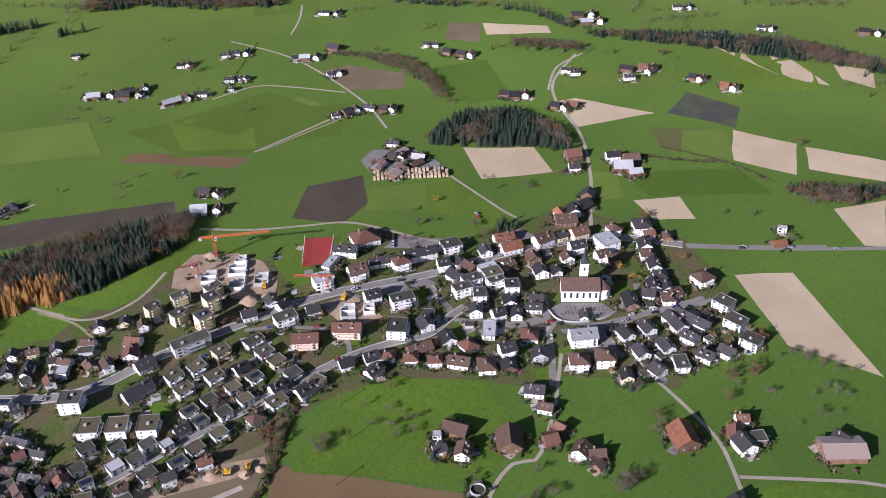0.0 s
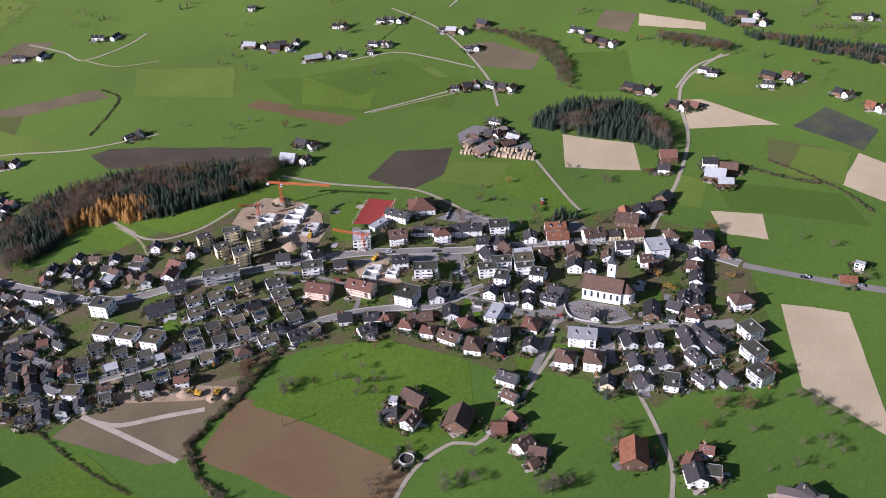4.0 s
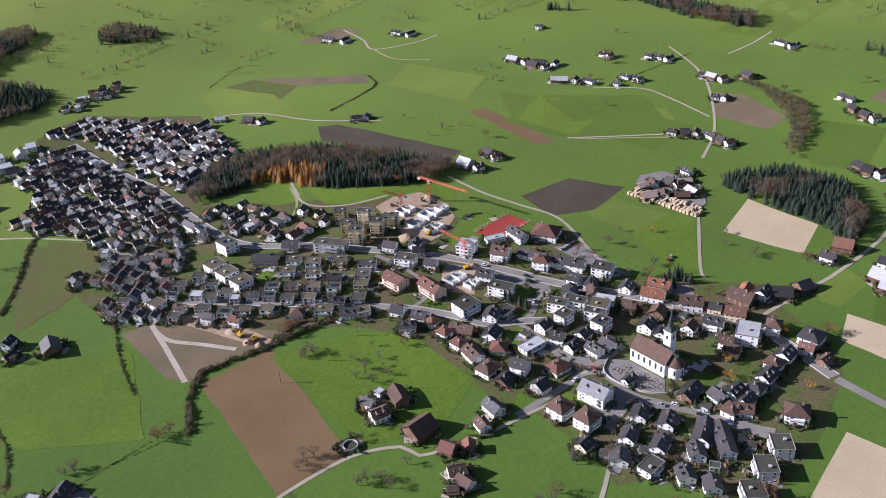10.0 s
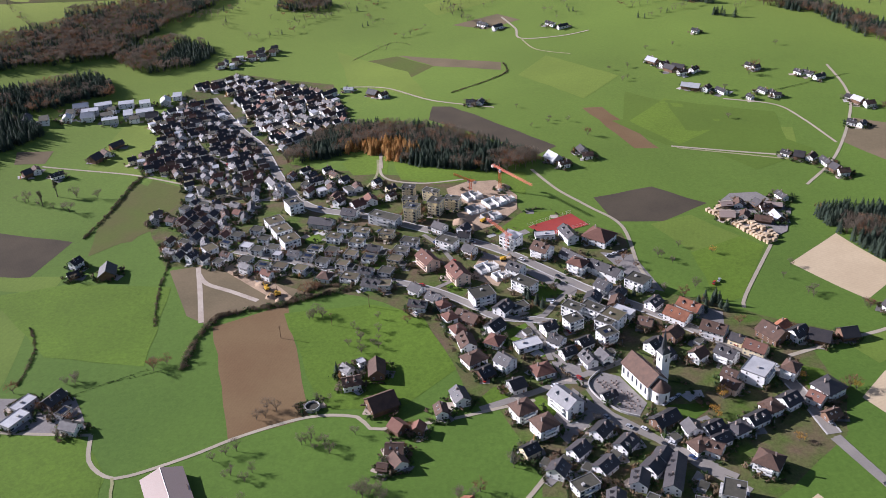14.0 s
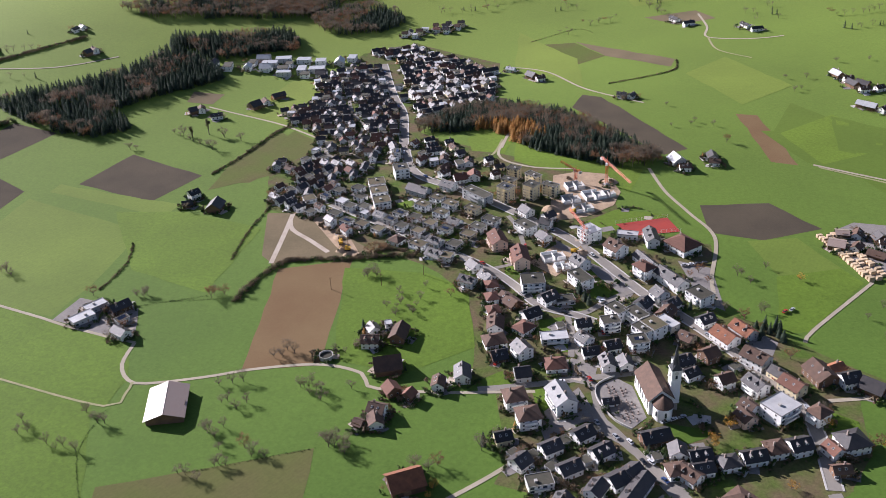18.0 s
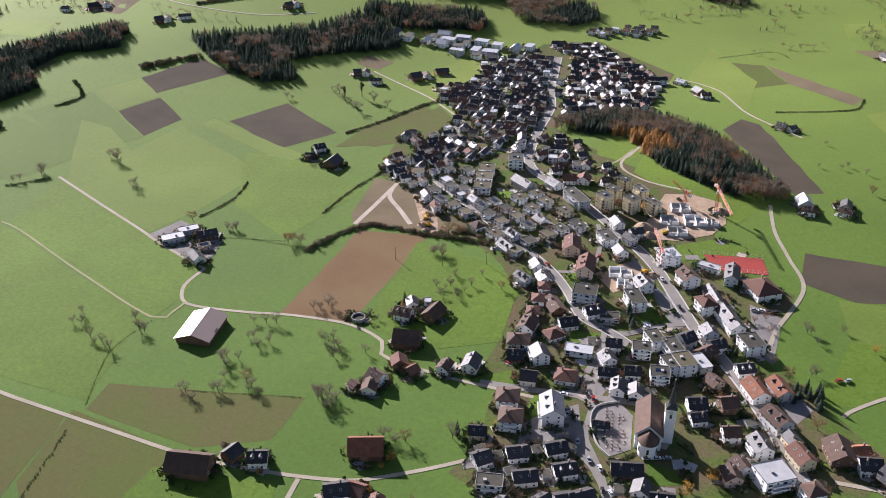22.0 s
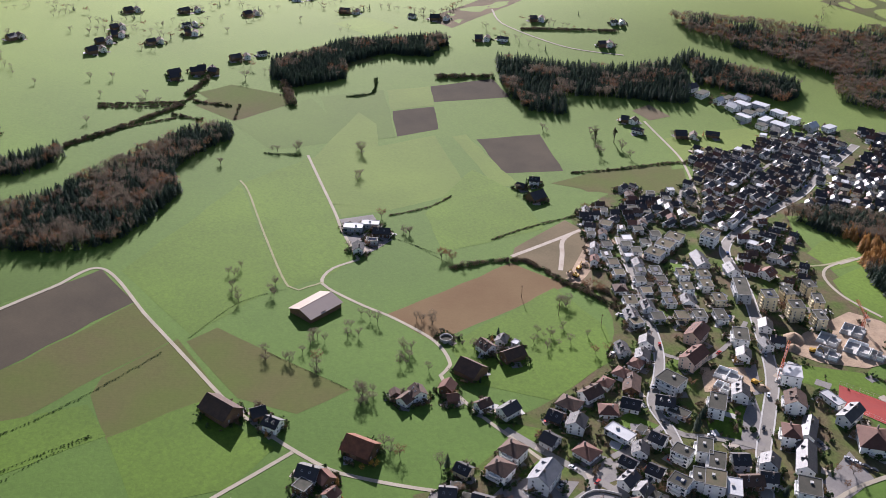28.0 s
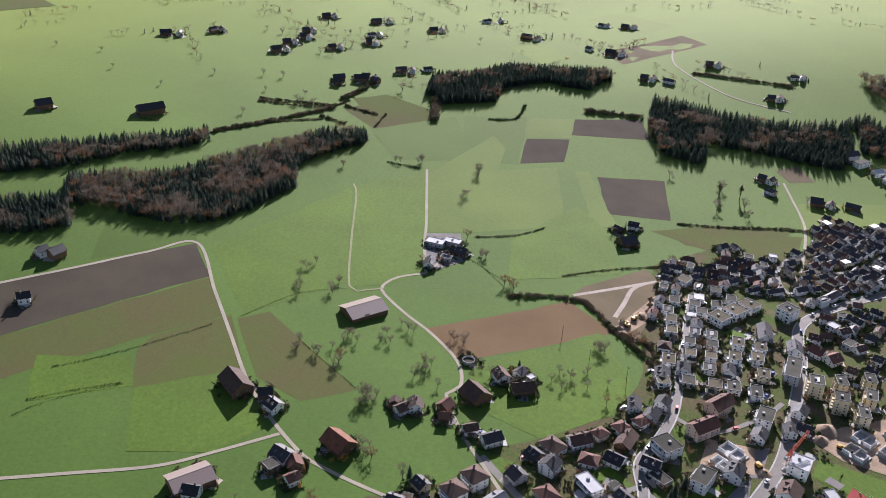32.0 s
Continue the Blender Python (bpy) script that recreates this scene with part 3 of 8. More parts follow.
QUARTER_MATS = [WALLS["w"], WALLS["y"], WALLS["l"], ROOFS["d"], ROOFS["k"], ROOFS["o"], ROOFS["w"], FLAT_TOPS, FRAME, GLASS, BRICK, ROOFS["r"]]
QUARTER_SLOT = {"w": 0, "y": 1, "l": 2}
ROOF_SLOT = {"d": 3, "k": 4, "o": 5, "w": 6, "r": 11}


def add_mesh(acc, me, m, slots):
    """Adds a mesh, moved by m, to the gathered verts, faces and slots, and drops it."""
    v, f, s = acc
    o = len(v)
    v += [tuple(m @ q.co) for q in me.vertices]
    f += [tuple(o + i for i in q.vertices) for q in me.polygons]
    s += [slots[q.material_index] for q in me.polygons]


def small_house(acc, kind, roof, wall, x, y, rot, L, W, H):
    """A far house, joined into its quarter: walls, roof with eaves, chimney and windows."""
    c, s = math.cos(radians(rot)), math.sin(radians(rot))
    z = max(ground_z(x + c * i, y + s * i) for i in (-L / 2, L / 2)) + 0.05
    placed.append((x, y, max(L, W) / 2))
    m = pose(x, y, z, 0, 0, rot)
    rise = W * 0.34
    made = []
    if kind == "f":
        made.append((boxes_mesh("wall", [(-L / 2, -W / 2, -2, L / 2, W / 2, H)], WALLS["w"]), [QUARTER_SLOT[wall]]))
        made.append((boxes_mesh("roof", [(-L / 2 - 0.2, -W / 2 - 0.2, H, L / 2 + 0.2, W / 2 + 0.2, H + 0.4)], FLAT_TOPS), [6 if roof == "w" else 7]))
    else:
        made.append((gable_walls(L, W, H, rise, WALLS["w"]), [QUARTER_SLOT[wall]]))
        made.append((gable_roof(L, W, H, rise, ROOFS["d"], 0.55), [ROOF_SLOT[roof]]))
    for me, slots in made:
        add_mesh(acc, me, m, slots)
        bpy.data.meshes.remove(me)
    if kind != "f":
        add_mesh(acc, CHIMNEY, m @ pose(0.2 * L, 0.6, H + rise - 0.5), [10])
    for k in range(max(1, round(H / 2.5))):
        for q in (-90, 90, 0, 180):
            if faces_watch(x, y, radians(rot + q)):
                half = (W if q in (-90, 90) else L) / 2
                span = (L if q in (-90, 90) else W)
                for u in (-0.27, 0.27) if span < 11 else (-0.35, 0.0, 0.35):
                    add_mesh(acc, WINDOW, m @ pose(0, 0, 0, 0, 0, q + 90) @ pose(u * span, -half - 0.03, 0.75 + 2.1 * k), [8, 9])


stood = [0]


def fill(name, ring, step):
    """A quarter of small houses in loose rows, keeping clear of streets and of one another. The far quarters are joined."""
    rng = random.Random(name)
    x0, x1 = min(p[0] for p in ring), max(p[0] for p in ring)
    y0, y1 = min(p[1] for p in ring), max(p[1] for p in ring)
    turn = {"old_town": 20, "quarter": 35, "west_end": 65, "north_end": 10, "works": 15, "hill_end": 5, "middle": 62, "east_side": 25, "upper": 40}[name]
    works, single = name == "works", name in ("middle", "east_side", "upper")
    acc = ([], [], [])
    t = radians(turn)
    cx, cy, reach = (x0 + x1) / 2, (y0 + y1) / 2, math.hypot(x1 - x0, y1 - y0) / 2
    v = -reach
    while v < reach:
        u = -reach + rng.uniform(0, step * 0.5)
        while u < reach:
            px = cx + u * math.cos(t) - v * math.sin(t) + rng.uniform(-1.2, 1.2)
            py = cy + u * math.sin(t) + v * math.cos(t) + rng.uniform(-1.2, 1.2)
            size = rng.uniform(9, 17) if works else rng.uniform(5.6, 8.0)
            deep = rng.uniform(7, 11) if works else rng.uniform(5.0, 6.4)
            if inside(px, py, ring) and not inside(px, py, SURVEYED) and not near_road(px, py, 3.6) and all(math.hypot(px - a, py - b) > r * 0.9 + size * (0.62 if single else 0.5) for a, b, r in placed):
                k = "f" if rng.random() < (0.7 if works else 0.2) else "g"
                r = rng.choice("wdwwd") if works else rng.choice("dddddkddkdr") if k != "f" else rng.choice("dddw")
                args = (k, r, rng.choice("wlwl") if works else rng.choice("wwwwywl"), px, py, turn + rng.choice((0, 0, 90)) + rng.uniform(-7, 7), size, deep, 4.2 if works else rng.choice((3.5, 3.9, 4.3, 5.2)))
                if single or (name == "west_end" and stood[0] < 40):
                    stood[0] += not single
                    house(*args, detail=2 if single else 1)
                else:
                    small_house(acc, *args)
            u += step * (1.4 if works else 1.0) * rng.uniform(0.85, 1.2)
        v += step * rng.uniform(0.9, 1.1)
    if acc[0]:
        stuff("house_quarter", mesh_object("house_quarter", acc[0], acc[1], QUARTER_MATS, acc[2]), "pale flat-roofed works and sheds at the village edge" if works else "densely built quarter of small white houses with dark roofs", "houses")


# ---- plots, fields and ways ----
field('garden', [(-260.2, 823.9), (-255.0, 937.2), (-210.9, 987.4), (-103.4, 935.1), (-78.9, 820.4), (-125.7, 729.7), (-100.3, 712.5), (-39.2, 689.5), (23.6, 678.1), (53.0, 632.3), (67.0, 587.0), (125.1, 576.9), (128.2, 500.1), (160.3, 487.4), (202.4, 457.8), (235.8, 441.9), (204.9, 428.5), (207.3, 386.9), (195.2, 356.4), (156.1, 324.2), (135.9, 318.5), (40.2, 326.2), (42.4, 345.1), (35.9, 362.0), (24.2, 394.1), (9.4, 399.2), (1.7, 436.3), (-14.0, 483.7), (-53.4, 510.3), (-105.9, 527.1), (-150.3, 547.4), (-193.2, 568.4), (-217.0, 625.9), (-201.4, 681.9), (-254.6, 789.7)])
field('garden', [(32.6, 384.4), (45.4, 362.3), (33.8, 350.3), (98.9, 284.9), (154.9, 321.8), (197.1, 359.4), (193.4, 403.1), (108.2, 431.9)])
field('soil', [(-144.5, 487.2), (-99.9, 507.0), (-75.9, 393.9), (-116.7, 379.9)])
field('stubble', [(268.9, 561.0), (289.3, 505.5), (255.7, 476.7), (225.6, 525.8)])
field('stubble', [(166.4, 318.2), (183.7, 283.3), (97.5, 220.8), (105.2, 275.1)])
field('stubble', [(235.2, 405.8), (252.6, 375.1), (226.0, 356.9), (214.1, 384.5)])
field('dark_soil', [(-2.7, 841.7), (15.1, 837.3), (99.6, 729.0), (82.2, 713.5), (-6.4, 806.1)])
field('soil', [(133.7, 811.7), (151.7, 811.4), (182.8, 716.2), (162.9, 718.1)])
field('dark_soil', [(161.4, 647.3), (195.7, 616.8), (157.5, 591.4), (123.2, 593.7), (114.5, 632.4)])
field('pale_grass', [(179.2, 599.9), (206.0, 563.8), (166.9, 547.0), (147.7, 587.8)])
field('dark_soil', [(-357.3, 572.6), (-346.8, 634.2), (-269.7, 611.4), (-284.4, 561.4)])
field('dark_soil', [(-442.5, 525.9), (-439.1, 568.6), (-389.9, 549.6), (-387.6, 506.5)])
field('dark_soil', [(-486.6, 587.5), (-480.8, 657.2), (-433.8, 651.8), (-449.1, 573.4)])
field('olive', [(-249.7, 601.5), (-236.6, 715.9), (-195.8, 690.1), (-225.4, 606.9)])
field('pale_grass', [(-370.7, 554.3), (-370.7, 568.9), (-260.0, 561.1), (-261.9, 541.7)])
field('dark_soil', [(-155.0, 84.1), (-225.7, 222.7), (-181.6, 235.2), (-90.7, 85.1)])
field('olive', [(-89.9, 85.1), (-180.4, 235.0), (-133.1, 246.3), (-49.4, 85.8)])
field('olive', [(-110.5, 204.3), (-134.5, 251.6), (-72.5, 262.5), (-67.7, 247.3), (-54.6, 198.1), (-96.4, 196.1)])
field('olive', [(-130.1, 255.6), (-139.1, 276.6), (-51.1, 329.3), (-42.0, 294.6), (-67.3, 269.0)])
field('lush', [(-334.8, 347.8), (-368.9, 414.3), (-195.6, 389.1), (-173.6, 356.6), (-174.2, 332.2)])
field('pale_grass', [(-368.2, 416.7), (-378.3, 540.5), (-265.0, 516.8), (-256.4, 442.4), (-257.2, 402.8)])
field('olive', [(-500.3, 349.5), (-533.0, 387.6), (-503.7, 442.2), (-471.1, 429.2), (-458.5, 375.3)])
field('dark_grass', [(-240.6, 156.8), (-242.5, 221.1), (-229.3, 223.3), (-195.7, 153.4)])
field('pale_grass', [(-492.1, 541.3), (-487.0, 586.4), (-443.2, 569.3), (-446.7, 526.0)])
field('dull_soil', [(-38.4, 1015.2), (71.3, 957.4), (69.5, 933.0), (0.8, 966.3)])
field('olive', [(-90.4, 998.7), (-39.3, 1012.4), (0.8, 966.3), (-26.8, 931.1)])
field('stubble', [(373.3, 512.6), (382.8, 500.6), (377.7, 425.9), (333.3, 481.9)])
field('dull_soil', [(355.5, 748.8), (377.1, 731.6), (380.2, 670.6), (352.3, 657.9), (329.0, 708.3)])
field('stubble', [(504.1, 642.1), (516.6, 574.9), (502.4, 565.7), (480.0, 627.4)])
field('dull_soil', [(495.8, 678.2), (503.5, 643.0), (461.8, 627.7), (459.0, 664.2)])
field('stubble', [(370.2, 358.2), (365.0, 306.0), (315.4, 299.0), (321.1, 349.6)])
field('stubble', [(362.8, 299.0), (364.3, 237.9), (331.0, 235.6), (327.7, 291.4)])
field('stubble', [(276.1, 267.6), (303.0, 233.6), (238.9, 229.2), (235.4, 242.8)])
field('stubble', [(523.9, 408.3), (534.0, 343.2), (483.4, 293.3), (481.8, 330.1)])
field('stubble', [(529.2, 296.1), (532.9, 261.3), (494.8, 255.8), (501.8, 285.6)])
field('vine_net', [(424.2, 409.7), (412.0, 360.0), (374.9, 356.7), (381.1, 416.7)])
field('pale_grass', [(267.7, 449.5), (269.4, 428.4), (235.2, 412.7), (224.0, 435.8)])
field('olive', [(352.5, 424.1), (366.4, 363.0), (313.4, 352.5), (321.1, 406.4)])
field('dark_grass', [(399.7, 648.1), (430.7, 607.5), (369.7, 556.9), (342.9, 587.5), (367.3, 635.9)])
field('lush', [(204.4, 565.3), (216.6, 549.8), (182.7, 487.5), (167.2, 480.6), (165.8, 545.8)])
field('dark_grass', [(237.4, 795.1), (277.7, 729.9), (256.0, 692.6), (189.7, 722.2), (154.6, 777.8)])
field('pale_grass', [(251.1, 755.7), (301.4, 741.3), (287.0, 678.1), (242.7, 692.5)])
field('lush', [(-220.9, 234.3), (-335.3, 345.7), (-178.7, 330.6), (-134.9, 260.1)])
field('dull_soil', [(-369.8, 777.4), (-339.4, 781.3), (-338.1, 755.0), (-363.3, 752.0)])
field('olive', [(-258.3, 645.0), (-246.9, 710.1), (-203.7, 682.3), (-215.9, 621.3), (-251.9, 587.7)])
field('dull_soil', [(25.1, 1105.5), (80.5, 1129.4), (104.8, 1098.9), (63.4, 1077.6)])
field('pale_grass', [(-298.6, 743.4), (-290.7, 865.7), (-259.6, 833.6), (-232.2, 750.8), (-252.0, 721.9)])
field('lush', [(-101.3, 496.6), (-47.2, 500.4), (-15.3, 485.2), (3.9, 428.9), (-27.4, 396.9), (-70.2, 400.2)])
field('lush', [(-69.0, 740.7), (-40.1, 726.7), (-41.3, 692.3), (-68.6, 693.8), (-79.9, 719.9)])
field('lush', [(-37.2, 717.6), (69.5, 680.6), (64.2, 640.1), (31.8, 669.2), (-3.5, 667.1), (-30.1, 679.1)])
field('lush', [(58.0, 611.6), (96.1, 612.4), (50.2, 571.6), (36.6, 583.4)])
field('dark_grass', [(179.3, 845.8), (236.5, 784.7), (224.3, 730.3), (163.9, 775.8)])
field('pale_grass', [(257.7, 775.7), (290.3, 705.9), (253.4, 688.5), (227.8, 776.1)])
field('lush', [(-317.6, 346.0), (-323.2, 402.4), (-192.3, 384.8), (-176.0, 360.2), (-171.3, 332.2)])
field('pale_grass', [(-486.1, 540.1), (-480.6, 584.4), (-442.0, 570.1), (-444.4, 527.0)])
field('dark_grass', [(-496.5, 471.1), (-493.8, 538.4), (-386.7, 504.6), (-388.6, 451.8)])
field('olive', [(-531.5, 359.6), (-546.8, 396.8), (-506.6, 444.1), (-466.9, 382.0)])
field('lush', [(-90.2, 138.7), (-89.1, 193.5), (-60.4, 198.4), (-48.0, 141.8)])
field('lush', [(-58.9, 198.3), (-71.4, 248.6), (-36.9, 265.3), (-20.1, 275.2), (0.0, 245.1), (-3.8, 201.2)])
field('dark_grass', [(-457.9, 372.3), (-496.1, 462.1), (-392.9, 465.4), (-392.5, 388.7)])
field('dark_grass', [(235.7, 802.9), (304.8, 696.4), (248.2, 668.1), (210.5, 726.6)])
field('pale_grass', [(424.2, 532.7), (463.3, 429.6), (422.0, 427.5), (393.5, 512.9)])
field('pale_grass', [(355.6, 397.9), (367.1, 362.3), (321.3, 348.0), (310.8, 387.3)])
field('dark_grass', [(272.8, 424.6), (308.8, 343.3), (281.7, 310.9), (245.0, 395.5)])
field('pale_grass', [(119.2, 966.1), (181.1, 888.2), (138.8, 834.7), (84.5, 912.9)])
field('lush', [(212.0, 823.5), (254.9, 764.1), (200.7, 721.5), (169.8, 775.8)])
field('pale_grass', [(-108.2, 1047.2), (-26.5, 955.7), (-5.8, 866.3), (-85.9, 927.9)])
field('dark_grass', [(209.9, 819.6), (297.7, 775.8), (289.1, 719.7), (213.2, 750.1)])
field('pale_grass', [(-450.1, 493.8), (-419.7, 499.4), (-258.6, 439.6), (-282.1, 401.6), (-361.5, 413.4)])
field('lush', [(-301.4, 539.3), (-251.1, 551.1), (-181.4, 538.1), (-177.9, 450.5), (-241.4, 465.6)])
road('asphalt', 6.4, [(-223.3, 912.5), (-181.5, 822.9), (-153.8, 770.9), (-127.7, 697.2), (-99.6, 643.1), (-51.9, 618.0), (-4.9, 588.9), (37.5, 560.2), (66.6, 530.6), (88.4, 506.7), (106.7, 491.4), (125.8, 475.0), (146.0, 454.3), (164.6, 432.8), (177.6, 414.9), (184.1, 393.8), (189.4, 357.9)])
road('asphalt', 5.0, [(-146.1, 581.5), (-91.6, 554.4), (-45.3, 531.7), (-11.1, 514.5), (12.2, 496.6), (30.2, 479.0), (51.9, 473.8), (65.0, 469.3)])
road('asphalt', 3.6, [(49.5, 466.9), (57.9, 446.1), (67.4, 419.3), (76.8, 404.7), (99.4, 393.2)])
road('asphalt', 4.6, [(15.1, 392.6), (32.1, 399.1), (49.6, 406.3), (62.8, 412.6), (82.8, 421.1), (96.7, 427.8)])
road('asphalt', 4.6, [(62.8, 412.6), (76.1, 408.9), (77.8, 391.8), (83.7, 375.3), (99.0, 365.2), (120.4, 338.7), (137.0, 322.1)])
road('lane', 2.3, [(44.7, 397.8), (22.5, 392.0), (-1.1, 386.0), (-28.0, 382.1), (-42.9, 382.2), (-50.2, 392.2), (-76.0, 394.6), (-109.3, 382.7), (-133.4, 369.3), (-161.7, 356.3), (-173.6, 356.6), (-185.6, 369.2), (-190.8, 390.2)])
road('lane', 2.3, [(-190.8, 390.2), (-212.6, 392.3), (-244.4, 396.5), (-272.9, 401.7), (-374.3, 416.2)])
road('lane', 2.4, [(-153.2, 78.9), (-182.8, 140.4), (-209.7, 189.8), (-226.2, 223.5), (-163.8, 239.3), (-113.2, 251.7), (-64.1, 263.4), (-33.9, 274.8), (-11.7, 285.1), (6.6, 295.6), (17.0, 305.7), (32.8, 324.8), (45.9, 343.0)])
road('lane', 2.4, [(-13.1, 282.7), (-0.4, 247.9), (8.7, 217.7), (11.2, 174.1), (13.2, 130.6)])
road('track', 1.6, [(-170.0, 355.3), (-167.6, 344.5), (-172.6, 332.5), (-243.9, 338.7), (-319.1, 347.9), (-340.3, 347.1)])
road('lane', 2.3, [(-338.4, 748.5), (-268.5, 731.8), (-233.7, 716.7), (-181.2, 685.9), (-151.9, 664.3), (-128.5, 658.6)])
road('track', 2.0, [(-60.8, 659.9), (-50.0, 689.8), (-50.0, 721.8)])
road('gravel', 3.4, [(-168.0, 561.9), (-160.8, 531.2), (-152.6, 492.7)])
road('gravel', 3.4, [(-165.8, 552.6), (-157.9, 539.2), (-139.2, 526.9), (-120.3, 513.6)])
road('lane', 2.3, [(221.4, 551.6), (185.6, 490.2), (180.3, 475.9)])
road('lane', 2.4, [(276.5, 637.1), (315.3, 682.2), (356.3, 757.9), (373.6, 811.4), (379.1, 873.0)])
road('track', 2.0, [(307.2, 673.7), (285.2, 679.9), (241.3, 698.6), (197.1, 715.5)])
road('lane', 2.8, [(189.7, 424.5), (224.4, 436.5), (258.3, 446.5), (319.7, 474.1), (371.9, 514.3), (410.9, 530.0), (465.6, 527.6)])
road('asphalt', 4.2, [(189.8, 356.1), (202.1, 319.0), (223.9, 266.2)])
road('asphalt', 4.2, [(187.9, 355.0), (211.8, 288.4), (237.5, 229.1)])
road('lane', 2.6, [(73.6, 685.4), (89.0, 648.4), (108.0, 618.7), (127.0, 586.8), (127.6, 531.7), (132.4, 503.1)])
road('lane', 2.2, [(-46.7, 743.8), (-45.1, 688.3), (-16.6, 670.0), (18.9, 672.4)])
road('asphalt', 3.4, [(-198.6, 683.6), (-181.2, 666.1), (-164.8, 658.2), (-147.6, 655.2), (-131.3, 664.2)])
road('asphalt', 3.2, [(-217.6, 799.0), (-200.1, 764.4), (-180.4, 739.6), (-171.7, 698.3)])
road('asphalt', 3.2, [(-85.0, 588.4), (-55.8, 577.1), (-25.4, 559.1)])
road('asphalt', 3.2, [(-8.7, 512.6), (9.1, 530.5), (-1.2, 565.8), (-13.4, 585.8)])
road('lane', 2.4, [(-46.3, 702.9), (-48.2, 734.8)])
road('lane', 2.4, [(-90.4, 922.7), (-48.6, 908.7), (-2.0, 858.2), (54.4, 826.4)])
road('lane', 2.5, [(84.2, 1116.5), (96.6, 1068.4), (99.4, 1031.5), (143.2, 1025.5), (175.5, 1034.7)])
road('track', 2.0, [(99.4, 1031.5), (111.5, 988.7), (144.5, 963.9)])
road('lane', 2.3, [(416.7, 823.3), (453.6, 835.6), (488.2, 853.3)])
road('lane', 2.4, [(389.7, 528.6), (433.8, 535.9), (468.3, 521.9)])
road('lane', 2.4, [(193.3, 719.2), (233.6, 705.6), (282.2, 688.4), (304.5, 677.5)])
road('lane', 2.2, [(324.6, 705.4), (315.3, 757.0), (302.2, 791.5), (262.8, 812.8)])
road('lane', 2.2, [(-680.1, 764.9), (-618.4, 748.8), (-529.4, 774.3), (-481.2, 824.4)])
field('lush', [(30.0, 461.0), (47.4, 470.8), (52.5, 457.6), (32.0, 447.1)])
field('lush', [(51.7, 526.6), (78.5, 509.5), (67.7, 489.7), (53.3, 497.7)])
field('lush', [(13.4, 399.9), (23.5, 411.0), (34.5, 407.8), (35.4, 401.3), (19.2, 394.0)])
field('lush', [(42.9, 398.4), (47.9, 401.7), (58.4, 385.4), (49.7, 380.5)])
field('dark_grass', [(112.3, 387.6), (135.8, 387.8), (133.7, 382.5), (121.5, 372.7)])
field('lush', [(-4.4, 532.5), (5.2, 533.6), (12.4, 510.9), (2.8, 507.9)])
field('lush', [(-101.1, 597.7), (-88.5, 596.3), (-83.8, 584.4), (-93.6, 581.8)])
field('lush', [(46.1, 444.0), (54.2, 452.3), (59.4, 438.4), (51.9, 435.0)])
field('yard', [(58.0, 431.0), (72.8, 429.0), (73.1, 418.4), (52.9, 409.2)])
field('yard', [(49.4, 377.5), (66.2, 406.4), (81.7, 381.8), (68.3, 370.2), (57.0, 361.5)])
field('yard', [(105.6, 550.7), (126.9, 546.4), (136.9, 498.3), (123.0, 505.5)])
field('yard', [(153.2, 482.1), (166.2, 472.4), (162.7, 456.2), (142.8, 472.7)])
field('yard', [(39.6, 542.1), (61.5, 529.7), (84.5, 508.9), (80.8, 497.2)])
field('yard', [(24.8, 559.3), (48.8, 542.5), (45.7, 522.4), (24.9, 535.4)])
field('lush', [(187.5, 416.8), (203.0, 410.7), (204.2, 394.8), (190.1, 392.4)])
road('asphalt', 3.6, [(47.7, 474.1), (51.2, 464.4), (54.1, 454.7), (57.7, 432.0)])
road('asphalt', 4.2, [(36.8, 478.9), (49.2, 474.8), (59.3, 478.1), (66.9, 490.0), (77.5, 502.9), (86.0, 509.6)])
road('asphalt', 4.0, [(71.6, 391.9), (88.7, 376.8), (108.1, 355.5), (124.0, 340.0), (133.8, 331.9)])
road('asphalt', 3.4, [(74.3, 405.0), (80.9, 386.1), (94.6, 367.6), (112.2, 352.9), (125.9, 339.9)])
field('yard', [(-254.6, 399.8), (-253.7, 426.9), (-210.1, 424.5), (-193.5, 392.9), (-203.8, 390.8)])

# ---- buildings ----
house('f', 'k', 'w', -38.6, 517.7, 83, 7.9, 8.1, 4.4)
house('f', 'k', 'w', -162.9, 581.1, 39, 8.6, 9.5, 4.4)
house('b', 'k', 't', -37.3, 399.0, -154, 14.5, 12.6, 4.4)
house('b', 'r', 't', -28.1, 379.2, -47, 7.6, 7.2, 4.0)
house('b', 'r', 't', -17.7, 377.0, -105, 5.7, 5.4, 4.0)
house('g', 'k', 'w', -54.5, 418.2, 13, 9.6, 8.1, 4.4)
house('b', 'k', 't', -40.7, 429.0, -86, 13.3, 8.1, 4.2)
house('g', 'd', 'w', -57.6, 431.0, -47, 6.8, 6.3, 3.4)
house('g', 'k', 'w', -29.5, 361.3, -4, 8.5, 8.1, 4.4)
house('g', 'k', 'w', -27.8, 353.4, -63, 8.3, 7.2, 3.4)
house('b', 'k', 't', -35.3, 350.1, -14, 4.7, 4.5, 3.0)
house('g', 'd', 'w', 4.8, 400.2, -74, 11.1, 8.1, 4.4)
house('g', 'k', 'w', -5.6, 389.9, -81, 8.1, 6.3, 3.9)
house('f', 'w', 'w', -49.8, 436.1, -60, 4.5, 3.8, 4.4)
house('g', 'd', 'w', -132.2, 683.2, -61, 13.0, 5.8, 4.5)
